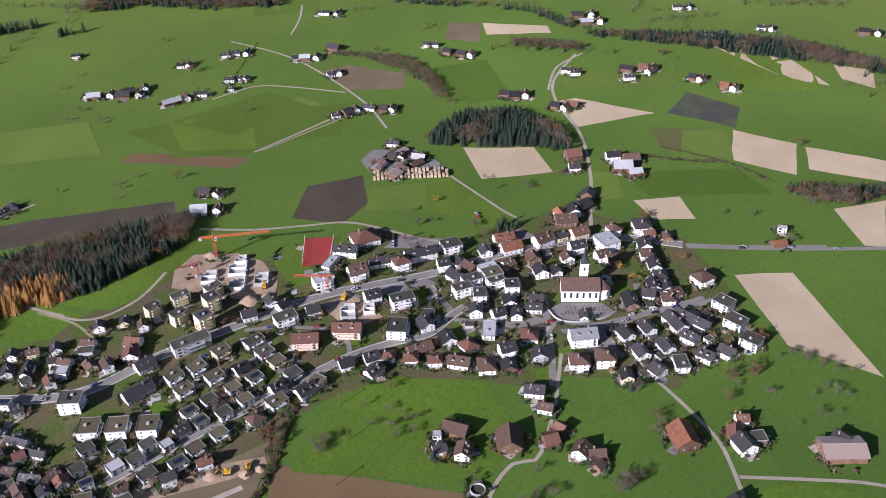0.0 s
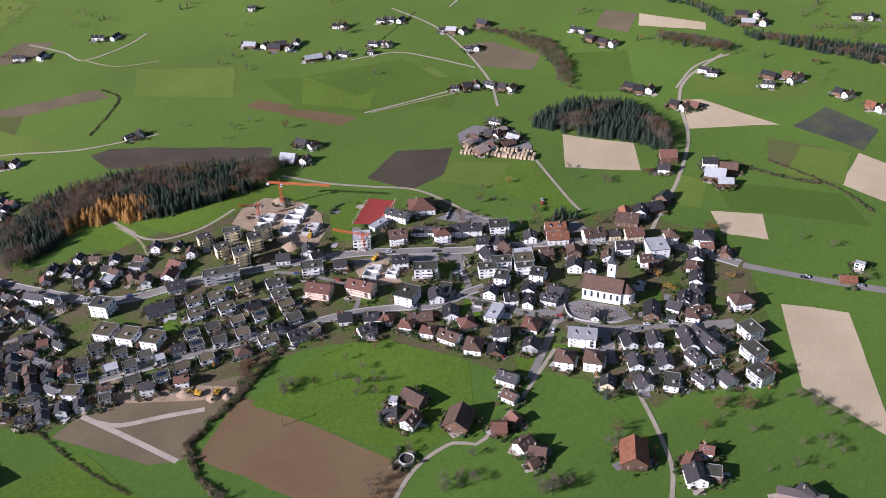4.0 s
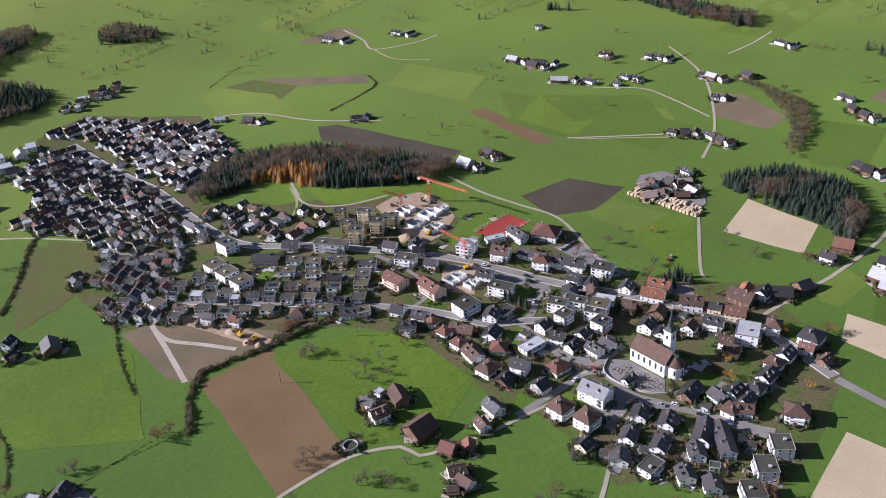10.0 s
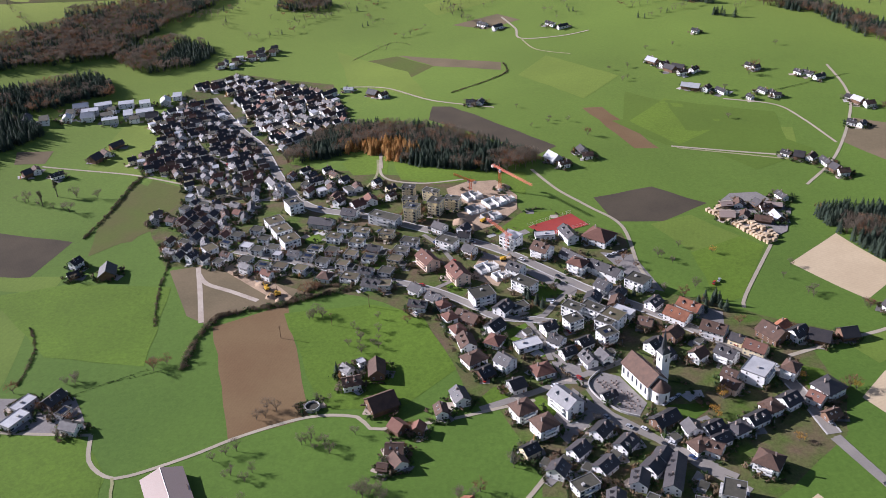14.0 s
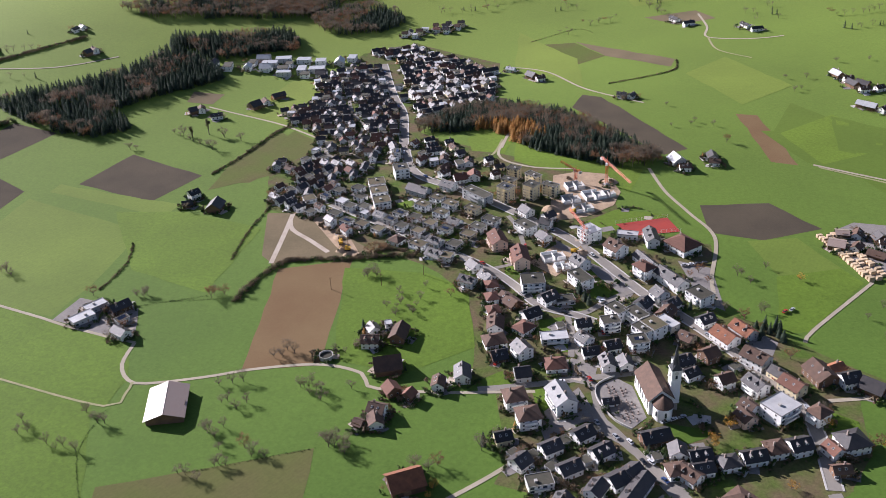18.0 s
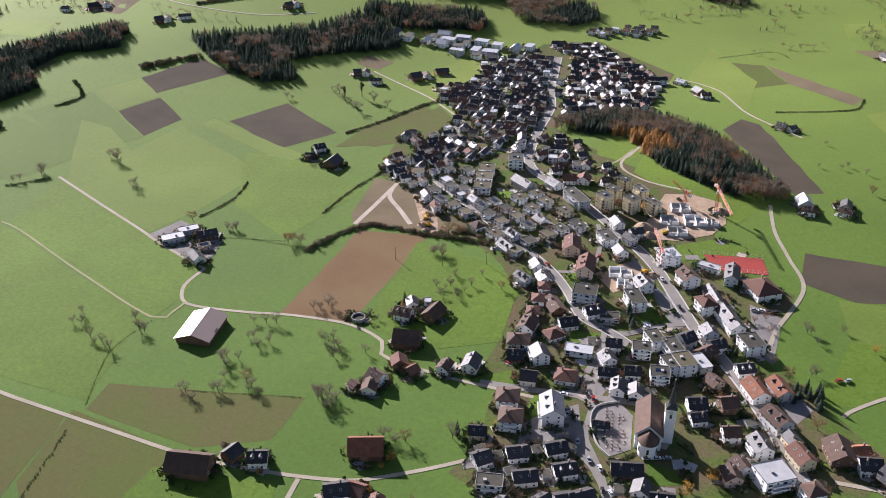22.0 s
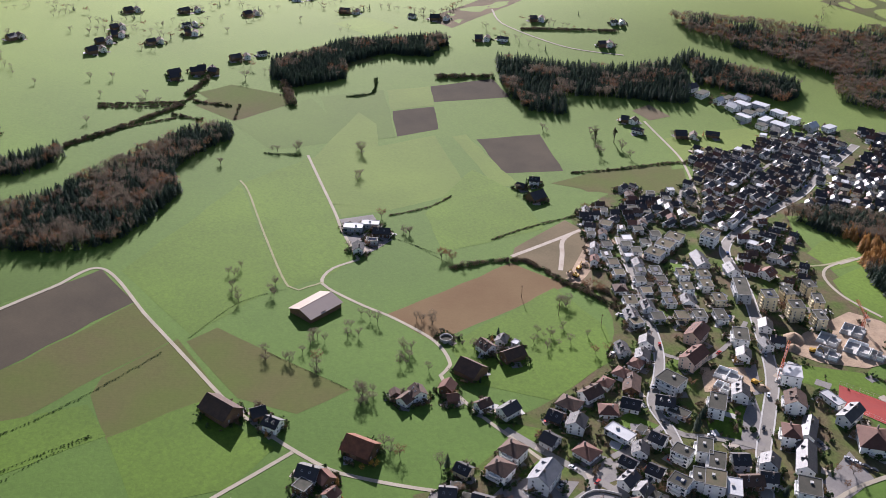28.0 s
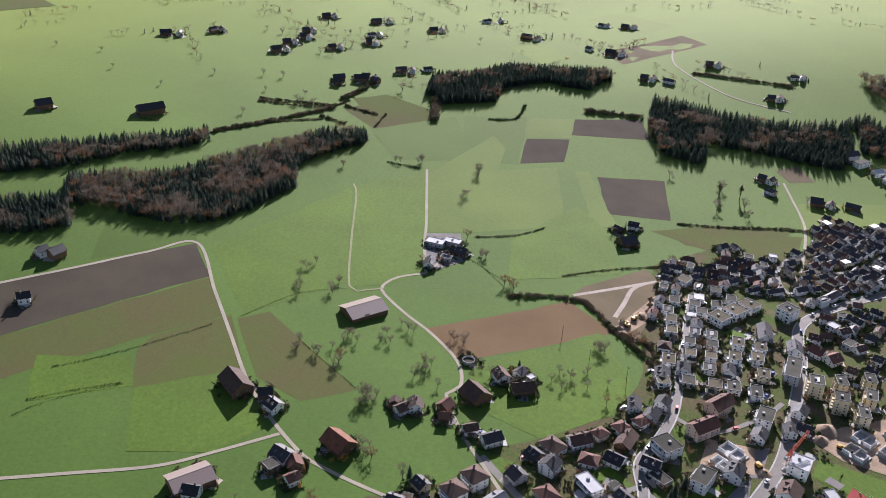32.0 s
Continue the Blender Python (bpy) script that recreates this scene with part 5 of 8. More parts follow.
house('g', 'd', 'w', 34.8, 483.7, 50, 10.0, 9.0, 4.2)
house('f', 'd', 'l', 44.7, 485.7, 26, 11.0, 7.0, 2.7)
house('f', 'd', 'w', 22.7, 496.9, 20, 14.0, 12.0, 6.8)
house('f', 'd', 'w', 50.3, 507.4, -45, 15.0, 9.0, 6.8)
house('g', 'd', 'w', 46.6, 527.3, -40, 10.0, 9.0, 5.6)
house('f', 'd', 'w', 74.6, 463.5, 27, 10.0, 8.0, 6.8)
house('f', 'd', 'w', 76.4, 476.7, -40, 12.0, 8.0, 6.8)
house('f', 'd', 'w', 92.1, 448.1, 27, 10.0, 9.0, 6.8)
house('f', 'd', 'w', 93.3, 460.2, -40, 11.0, 8.0, 6.8)
house('f', 'd', 'w', 88.0, 475.0, -42, 12.8, 8.0, 6.8)
house('f', 'k', 'w', 98.7, 464.8, -42, 12.3, 10.0, 7.6)
house('f', 'w', 'l', 105.8, 471.2, -40, 12.5, 7.0, 5.6)
house('g', 'd', 'w', 90.3, 488.6, 64, 8.3, 9.0, 4.8)
house('g', 'd', 'w', 98.7, 500.6, -49, 8.0, 9.0, 6.0)
house('g', 'd', 'w', 106.4, 492.9, 55, 8.1, 8.0, 4.8)
house('g', 'k', 't', 104.1, 483.7, 67, 11.0, 8.0, 4.0)
house('h', 'r', 'w', 86.7, 526.5, -40, 11.0, 9.0, 7.6)
house('g', 'd', 'w', 104.0, 520.5, -45, 21.9, 9.0, 5.6)
house('f', 'd', 'w', 121.6, 505.4, -43, 13.2, 11.0, 6.4)
house('g', 'd', 'w', 126.4, 481.4, 43, 8.9, 8.0, 4.0)
house('g', 'o', 'w', 137.6, 466.7, -44, 14.3, 10.0, 4.4)
house('g', 'o', 'l', 147.2, 476.0, -45, 13.9, 9.0, 4.0)
house('g', 'd', 'w', 59.6, 459.9, 27, 8.0, 8.0, 4.8)
house('g', 'd', 'w', 62.7, 445.9, -40, 8.0, 8.0, 4.8)
house('g', 'd', 'w', 67.5, 435.4, 25, 8.0, 7.0, 3.7)
house('g', 'd', 'w', 78.4, 444.2, 30, 8.0, 8.0, 3.7)
house('g', 'd', 'w', 77.9, 427.6, -68, 9.9, 7.0, 4.0)
house('g', 'd', 'w', 87.2, 429.5, -66, 8.3, 7.0, 4.0)
house('f', 'w', 'w', 45.8, 445.3, 20, 15.0, 8.0, 3.5)
house('h', 'r', 'w', 51.2, 420.5, 20, 11.0, 10.0, 3.2)
house('h', 'r', 'w', 27.1, 450.8, 60, 10.0, 9.0, 3.2)
house('g', 'd', 'w', 31.2, 427.4, -46, 9.5, 9.0, 6.0)
house('h', 'k', 'w', 14.1, 433.7, 30, 12.0, 10.0, 4.0)
house('g', 'd', 't', 19.4, 421.7, 32, 8.0, 9.0, 2.7)
house('g', 'd', 'l', 35.7, 408.0, 24, 8.0, 9.0, 4.0)
house('h', 'k', 'w', 37.0, 384.6, 27, 11.0, 10.5, 6.8)
house('h', 'k', 'w', 46.6, 371.8, 27, 11.0, 10.5, 6.8)
house('g', 'g', 'w', 59.9, 389.5, -57, 16.0, 11.0, 7.2)
house('g', 'd', 'y', 37.5, 355.8, 30, 8.0, 7.0, 4.0)
house('g', 'd', 'w', 61.3, 353.6, 44, 9.8, 8.0, 4.2)
house('g', 'd', 'w', 74.7, 366.8, 49, 9.9, 8.0, 4.2)
house('g', 'd', 'w', 49.5, 340.7, 59, 8.0, 9.0, 4.0)
house('g', 'd', 'w', 72.5, 341.5, 43, 10.6, 8.0, 4.2)
house('g', 'd', 'w', 85.2, 356.3, 47, 10.3, 8.0, 4.2)
house('f', 'd', 'w', 60.9, 329.8, 27, 12.0, 8.0, 4.0)
house('g', 'd', 'w', 94.6, 338.6, 47, 8.0, 9.0, 4.2)
house('g', 'd', 'w', 101.0, 345.3, 55, 8.0, 9.0, 4.2)
house('g', 'd', 't', 108.5, 373.3, 31, 14.0, 9.0, 3.6)
house('g', 'd', 'w', 83.9, 396.5, 25, 7.6, 5.0, 2.4)
house('f', 'w', 'w', 165.9, 406.3, 50, 15.0, 13.0, 7.6)
house('g', 'k', 'p', 149.9, 397.1, -50, 8.8, 8.0, 4.8)
house('g', 'k', 'w', 139.0, 425.9, 37, 8.0, 8.0, 4.8)
house('g', 'k', 'w', 151.1, 405.5, -41, 8.0, 8.0, 4.8)
house('g', 'd', 'w', 154.2, 423.7, -46, 11.2, 9.0, 6.0)
house('g', 'k', 'w', 154.2, 448.8, -34, 13.9, 10.0, 5.6)
house('g', 'd', 'y', 164.8, 439.4, -40, 8.0, 7.0, 4.0)
house('g', 'r', 'y', 172.2, 428.4, -40, 12.0, 9.0, 5.2)
house('g', 'k', 't', 186.3, 443.1, -58, 14.9, 12.0, 4.4)
house('g', 'o', 'w', 194.0, 450.2, 40, 8.0, 7.0, 3.6)
house('h', 'k', 'w', 183.9, 406.7, -41, 8.0, 9.0, 6.4)
house('g', 'd', 'w', 117.0, 437.1, 37, 9.0, 9.0, 4.8)
house('g', 'd', 'w', 121.4, 428.1, 45, 8.0, 7.0, 4.0)
house('g', 'k', 't', 129.9, 447.1, 42, 8.5, 9.0, 4.8)
house('g', 'k', 'y', 117.2, 460.9, -28, 8.0, 8.0, 4.0)
house('h', 'k', 'w', 120.5, 351.9, 27, 9.0, 8.0, 4.0)
house('g', 'd', 'w', 130.1, 363.7, 27, 10.0, 8.0, 4.4)
house('g', 'd', 'w', 132.0, 355.7, 27, 9.0, 7.0, 4.0)
house('h', 'd', 'w', 143.2, 362.7, 27, 9.0, 8.0, 4.0)
house('g', 'd', 'w', 154.0, 369.4, 27, 11.0, 8.0, 4.0)
house('h', 'k', 'w', 163.7, 376.8, 27, 9.0, 9.0, 4.8)
house('g', 'd', 'w', 174.2, 381.5, 30, 10.0, 9.0, 4.8)
house('h', 'd', 'w', 197.9, 389.8, 30, 13.0, 12.0, 5.2)
house('g', 'r', 'w', 189.4, 382.9, -49, 8.0, 7.0, 4.0)
house('g', 'k', 't', 192.1, 369.8, 20, 8.0, 6.0, 3.2)
house('g', 'd', 'w', 200.2, 441.3, 29, 9.8, 9.0, 4.8)
house('b', 'd', 't', 211.6, 437.9, -28, 11.4, 10.0, 3.6)
house('b', 'd', 't', 227.8, 439.1, 7, 9.4, 9.0, 3.6)
house('g', 'd', 'w', 86.6, 330.2, -109, 9.6, 8.0, 4.5)
house('g', 'd', 'w', 73.1, 318.1, -101, 9.2, 8.0, 4.5)
house('g', 'd', 'w', 81.4, 307.4, -109, 8.5, 8.0, 4.5)
house('g', 'd', 'w', 103.9, 333.0, -109, 22.7, 8.0, 4.5)
house('f', 'd', 'w', 127.5, 318.3, -112, 11.5, 10.0, 6.0)
house('f', 'd', 'w', 111.3, 307.8, -111, 11.9, 10.0, 6.0)
house('f', 'd', 'w', 96.3, 295.8, -107, 11.5, 10.0, 6.0)
house('f', 'd', 'w', 90.6, 319.7, -35, 5.0, 4.0, 2.4)
house('g', 'd', 'w', 119.9, 364.5, -77, 8.0, 8.0, 4.4)
house('g', 'k', 'w', 126.6, 350.2, -35, 10.0, 8.0, 4.0)
house('h', 'k', 'w', 149.2, 336.3, -35, 12.0, 11.0, 6.0)
house('b', 'd', 't', -228.9, 559.0, 100, 13.0, 10.0, 4.0)
house('g', 'd', 'w', -254.8, 572.9, 60, 8.0, 7.0, 5.0)
house('b', 'd', 't', -252.7, 559.0, 30, 7.0, 5.0, 3.0)
house('f', 'w', 'l', -235.5, 403.7, 60, 14.0, 8.0, 3.0)
house('f', 'w', 'l', -235.6, 417.5, 60, 13.0, 7.0, 3.2)
house('g', 'd', 't', -219.7, 419.9, 60, 12.0, 8.0, 3.4)
house('g', 'd', 'w', -202.1, 394.2, -20, 10.0, 7.0, 4.0)
house('f', 'd', 'l', -210.9, 408.5, 60, 8.0, 5.0, 2.6)


def garage(x, y, rot):
    """A low flat-roofed garage with an up-and-over door."""
    if any(math.hypot(x - a, y - b) < 0.7 * r + 2.2 for a, b, r in placed) or near_road(x, y, 1.6):
        return
    root = tagged(new("garage"), label="low pale garage with a flat dark gravel roof", category="garage", group="garages")
    root.matrix_basis = pose(x, y, ground_z(x, y), 0, 0, rot)
    placed.append((x, y, 3.0))
    part("wall", boxes_mesh("wall", [(-2.2, -2.6, -1, 2.2, 2.6, 2.1)], WALLS["l"]), root)
    part("roof", boxes_mesh("roof", [(-2.4, -2.8, 2.1, 2.4, 2.8, 2.3), (-2.2, -2.6, 2.3, 2.2, 2.6, 2.36)], [PARAPET, FLAT_TOPS], [0, 1]), root)
    part("garage_door", opening("garage_door", 2.4, 1.9, 0.1, [FRAME, CONCRETE]), root, pose(0, -2.63, 0))


for gx, gy, turn in [(66.8, 362.3, 45), (78.8, 350.5, 45), (54.0, 348.5, 45), (78.9, 374.1, 45), (66.1, 334.0, 45), (110.6, 360.9, 27), (122.5, 367.9, 27), (46.9, 458.9, 27), (91.1, 434.2, 27), (70.8, 440.3, 27), (117.0, 479.3, -45), (143.6, 441.6, -45), (44.5, 347.6, -35), (64.0, 342.7, -35), (115.5, 325.9, -35), (76.2, 314.2, -35), (-105.9, 553.6, -22), (-90.0, 544.6, -22), (-74.0, 536.3, -22), (-76.0, 556.0, -22), (-62.2, 546.1, -22), (-41.3, 561.1, -22), (-72.0, 582.2, -22), (-27.5, 544.3, -22), (-123.9, 569.2, -22)]:
    garage(gx, gy, turn)
# kept free: churchyard, square, lawns, building sites, court
placed += [(40, 461, 11), (122, 383, 11), (71, 604, 10), (81, 590, 14), (-90, 593, 7), (61, 502, 8), (75, 504, 8), (-78, 726, 20), (-60, 651, 16), (104.5, 406, 15), (88, 400, 13), (73, 420, 9), (28, 640, 22), (40, 612, 20), (30, 530, 15), (82, 592, 20), (46, 575, 12), (-20, 700, 30), (60, 600, 14), (118, 380, 12), (120, 395, 9)]
SURVEYED = [(-152.6, 578.2), (-140.1, 631.4), (-135.5, 672.5), (-104.7, 644.2), (-62.3, 622.4), (-35.6, 607.8), (-9.6, 591.1), (15.2, 573.5), (38.6, 556.6), (33.4, 579.2), (55.0, 586.3), (86.7, 601.1), (111.0, 601.2), (130.0, 547.9), (138.3, 499.0), (162.8, 486.7), (199.9, 468.2), (207.9, 462.6), (247.6, 454.6), (200.9, 370.2), (164.0, 331.0), (110.1, 293.8), (84.3, 297.7), (30.8, 353.8), (29.7, 355.9), (28.1, 386.6), (9.2, 415.8), (1.9, 442.3), (-11.5, 482.6), (-27.9, 512.4), (-33.9, 516.8), (-74.4, 528.9), (-126.0, 549.3)]
SURVEYED_BOX = (-150, 215, 295, 610)
fill('old_town', [(-269.2, 759.1), (-247.3, 769.6), (-251.8, 844.7), (-248.4, 905.1), (-207.1, 894.3), (-151.9, 780.3), (-136.4, 720.0), (-136.6, 670.3), (-166.9, 665.7), (-200.2, 687.0), (-217.0, 625.9), (-228.3, 597.2), (-220.4, 630.9), (-201.4, 681.9)], 9.2)
fill('quarter', [(-255.0, 937.2), (-212.8, 927.5), (-156.0, 809.2), (-133.8, 756.5), (-78.9, 820.4), (-101.4, 908.0), (-169.4, 948.3), (-208.1, 969.7)], 9.0)
fill('quarter', [(-267.2, 831.2), (-248.4, 905.1), (-204.3, 878.1), (-156.1, 774.5), (-143.7, 721.5), (-157.5, 690.2), (-207.5, 733.4)], 9.2)
fill('west_end', [(-209.0, 632.1), (-185.9, 689.8), (-151.0, 672.1), (-138.6, 647.7), (-152.5, 615.1), (-172.6, 581.8), (-182.6, 610.3)], 9.0)
fill('north_end', [(-217.4, 734.9), (-205.1, 745.1), (-142.0, 709.5), (-132.0, 669.5), (-149.5, 667.6), (-194.3, 691.4)], 9.4)
fill('works', [(-400.8, 829.9), (-378.1, 845.9), (-351.0, 876.8), (-318.2, 894.9), (-267.0, 913.1), (-253.3, 929.1), (-253.5, 852.1), (-297.1, 845.6), (-345.2, 840.2)], 13.0)
fill('hill_end', [(-233.6, 979.2), (-208.9, 1014.0), (-168.4, 1039.1), (-171.7, 1067.7), (-208.0, 1050.6), (-233.6, 1014.2)], 12.0)
fill('middle', [(-129.1, 718.5), (-96.3, 667.9), (-59.3, 636.9), (-8.9, 594.4), (36.4, 553.8), (76.9, 514.3), (107.0, 482.2), (84.1, 428.9), (55.2, 453.5), (37.0, 472.7), (3.4, 485.0), (-31.7, 507.8), (-69.1, 529.2), (-126.4, 540.4), (-157.0, 563.3), (-191.0, 575.9), (-203.1, 593.7), (-185.3, 625.6), (-146.4, 647.1), (-131.3, 664.2)], 11.0)
fill('east_side', [(90.4, 428.3), (105.3, 473.0), (147.6, 439.8), (185.5, 409.1), (194.7, 369.6), (173.1, 342.0), (147.2, 321.2), (85.3, 326.4), (49.1, 333.0), (41.1, 357.4), (58.5, 381.9), (75.9, 380.4)], 13.0)
fill('upper', [(-119.5, 716.4), (-80.6, 697.1), (-34.3, 667.5), (-37.9, 629.0), (-76.3, 634.9), (-104.3, 659.2)], 13.0)

# ---- plants ----
def limb(v, f, a, b, ra, rb, n=5):
    """A tapered stick from a to b."""
    a, b = Vector(a), Vector(b)
    q = (b - a).to_track_quat("Z", "Y")
    o = len(v)
    for p, r in ((a, ra), (b, rb)):
        v += [tuple(p + q @ Vector((r * math.cos(2 * math.pi * i / n), r * math.sin(2 * math.pi * i / n), 0))) for i in range(n)]
    f += [(o + i, o + (i + 1) % n, o + n + (i + 1) % n, o + n + i) for i in range(n)]


def tuft(v, f, p, r, rng, flat=1.0):
    """A small ragged clump: an uneven octahedron."""
    o = len(v)
    d = [(1, 0, 0), (0, 1, 0), (-1, 0, 0), (0, -1, 0), (0, 0, 1), (0, 0, -1)]
    t = rng.uniform(0, 1.5)
    for x, y, z in d:
        k = r * rng.uniform(0.55, 1.25)
        v.append((p[0] + k * (x * math.cos(t) - y * math.sin(t)), p[1] + k * (x * math.sin(t) + y * math.cos(t)), p[2] + k * z * flat))
    f += [tuple(o + i for i in q) for q in ((0, 1, 4), (1, 2, 4), (2, 3, 4), (3, 0, 4), (1, 0, 5), (2, 1, 5), (3, 2, 5), (0, 3, 5))]


def leaf(v, f, p, r, rng):
    """A single leafy spray: a bent quad."""
    o = len(v)
    n = Vector((rng.gauss(0, 1), rng.gauss(0, 1), rng.gauss(0, 0.8) + 0.4)).normalized()
    a = n.orthogonal().normalized()
    a = (a * math.cos(rng.uniform(0, 6.3)) + n.cross(a) * math.sin(rng.uniform(0, 6.3))).normalized()
    b = n.cross(a)
    p = Vector(p)
    v += [tuple(p + a * r), tuple(p + b * r * 0.7 + n * r * 0.2), tuple(p - a * r), tuple(p - b * r * 0.7 - n * r * 0.15)]
    f.append((o, o + 1, o + 2, o + 3))


def broadleaf(rng, kind, many=1.0):
    """Trunk and limbs, and a crown of sprays at their ends, both 1 m high overall."""
    tv, tf, cv, cf = [], [], [], []
    fork = rng.uniform(0.2, 0.3)
    limb(tv, tf, (0, 0, -0.03), (0, 0, fork), 0.03, 0.022, 6)
    tips = []
    n = 7
    wide = 0.12 if kind == "poplar" else 0.4 if kind == "bare" else 0.46
    for i in range(n):
        a = 2 * math.pi * i / n + rng.uniform(-0.4, 0.4)
        e = (wide * math.cos(a) * rng.uniform(0.5, 1), wide * math.sin(a) * rng.uniform(0.5, 1), rng.uniform(0.55, 0.95))
        m = tuple(0.5 * c + (0, 0, fork)[k] * 0.5 for k, c in enumerate(e))
        limb(tv, tf, (0, 0, fork - 0.02), m, 0.016, 0.010, 4)
        limb(tv, tf, m, e, 0.010, 0.003, 4)
        tips.append(e)
        for _ in range(4):
            s = rng.uniform(0.3, 0.9)
            q = tuple(m[k] + s * (e[k] - m[k]) for k in range(3))
            w = (q[0] + rng.uniform(-0.17, 0.17) * wide / 0.36, q[1] + rng.uniform(-0.17, 0.17) * wide / 0.36, q[2] + rng.uniform(0.03, 0.16))
            limb(tv, tf, q, w, 0.005, 0.0015, 3)
            tips.append(w)
    sprays = {"bare": 13, "poplar": 9, "rust": 11, "gold": 12}[kind] * many
    for e in tips:
        for _ in range(int(sprays)):
            leaf(cv, cf, tuple(c + rng.gauss(0, 0.065 if kind != "poplar" else 0.03) for c in e), rng.uniform(0.02, 0.045) * (0.8 if kind == "bare" else 1.0), rng)
    return tv, tf, cv, cf


def conifer(rng, tiers=9, around=9):
    """A spruce, 1 m high: ragged whorls of drooping boughs round a stem."""
    tv, tf, cv, cf = [], [], [], []
    limb(tv, tf, (0, 0, -0.03), (0, 0, 0.9), 0.018, 0.003, 5)
    for k in range(tiers):
        s = k / (tiers - 1)
        z, r = 0.1 + 0.82 * s, 0.19 * (1 - s) ** 0.62 + 0.015
        turn = rng.uniform(0, 6)
        for i in range(around if s < 0.7 else 6):
            a = turn + 2 * math.pi * i / (around if s < 0.7 else 6)
            q = r * rng.uniform(0.65, 1.2)
            o = len(cv)
            w = 0.42 * r + 0.012
            cv += [(0, 0, z + 0.09), (q * math.cos(a) - w * math.sin(a) * 0.6, q * math.sin(a) + w * math.cos(a) * 0.6, z - 0.03), (1.12 * q * math.cos(a), 1.12 * q * math.sin(a), z - 0.055), (q * math.cos(a) + w * math.sin(a) * 0.6, q * math.sin(a) - w * math.cos(a) * 0.6, z - 0.03)]
            cf += [(o, o + 1, o + 2), (o, o + 2, o + 3)]
    o = len(cv)
    cv += [(0.012, 0, 0.9), (-0.006, 0.01, 0.9), (-0.006, -0.01, 0.9), (0, 0, 1.0)]
    cf += [(o, o + 1, o + 3), (o + 1, o + 2, o + 3), (o + 2, o, o + 3)]
    return tv, tf, cv, cf


TREE_LABEL = {"bare": "leafless fruit tree with grey-brown twigs on the meadow", "rust": "tree with rust-brown autumn leaves", "gold": "small tree with golden-yellow autumn leaves",
              "conifer": "dark green spruce with drooping boughs", "poplar": "tall slender poplar with thin twigs"}
tree_stock = {}
rng = random.Random(5)
for kind in ("bare", "rust", "gold", "conifer", "poplar"):
    tree_stock[kind] = []
    for _ in range(3):
        tv, tf, cv, cf = conifer(rng) if kind == "conifer" else broadleaf(rng, kind)
        tree_stock[kind].append((mesh_object("trunk", tv, tf, BARK), mesh_object("crown", cv, cf, LEAVES[kind])))


def trees(kind, height, spots):
    rng = random.Random(len(spots) * 31 + int(height))
    for x, y in spots:
        if any(math.hypot(x - a, y - b) < r * 0.8 for a, b, r in placed) or near_road(x, y, 0.6):
            continue
        h = height * (0.62 if kind == "bare" else 0.8) * rng.uniform(0.75, 1.2)
        trunk, crown = rng.choice(tree_stock[kind])
        root = new("tree")
        w = h * rng.uniform(0.85, 1.15)
        root.matrix_basis = pose(x, y, ground_z(x, y), 0, 0, rng.uniform(0, 360)) @ Matrix.Diagonal((w, w, h, 1))
        tagged(root, label=("young " if h < 5 else "") + TREE_LABEL[kind], category="tree", group={"bare": "orchard trees", "conifer": "spruces"}.get(kind, "autumn trees"))
        part("trunk", trunk, root), part("crown", crown, root)


def scatter(name, stock, spots, mats, label, category):
    """Many plants joined: each spot is (x, y, height, width, pick). Faces keep the material of their kind."""
    verts, faces, slots, base = [], [], [], 0
    for x, y, h, w, pick in spots:
        pv, pf, slot = stock[pick]
        a = (x * 12.9 + y * 7.7) % 6.28
        ca, sa = math.cos(a), math.sin(a)
        q = np.empty_like(pv)
        q[:, 0] = x + w * (ca * pv[:, 0] - sa * pv[:, 1])
        q[:, 1] = y + w * (sa * pv[:, 0] + ca * pv[:, 1])
        q[:, 2] = ground_z(x, y) + h * pv[:, 2]
        verts.append(q)
        faces += [tuple(i + base for i in t) for t in pf]
        slots += [slot] * len(pf)
        base += len(pv)
    me = mesh_object(name, np.concatenate(verts).tolist(), faces, mats, slots)
    return stuff(name, me, label, category)


rng = random.Random(11)
FOREST_MATS = [LEAVES["conifer"], LEAVES["bare"], LEAVES["rust"], LEAVES["larch"], BARK]
forest_stock = []
for slot, kind, n in ((0, "conifer", 4), (1, "bare", 3), (2, "rust", 3), (3, "larch", 3)):
    for _ in range(n):
        if kind in ("conifer", "larch"):
            tv, tf, cv, cf = conifer(rng, 7, 7)
        else:
            tv, tf, cv, cf = broadleaf(rng, kind, 0.8)
        allv = np.array(cv + (tv if kind == "bare" else []), float)
        allf = cf + ([tuple(i + len(cv) for i in t) for t in tf] if kind == "bare" else [])
        forest_stock.append((allv, allf, slot))
for _ in range(3):
    tv, tf, cv, cf = broadleaf(rng, "rust", 0.36)
    forest_stock.append((np.array(cv + tv, float), cf + [tuple(i + len(cv) for i in t) for t in tf[:60]], 1))
PICKS = {"conifer": (0, 1, 2, 3), "bare": (4, 5, 6), "rust": (7, 8, 9), "larch": (10, 11, 12)}
GOLDEN = (-48.0, 735.0, 22.0)


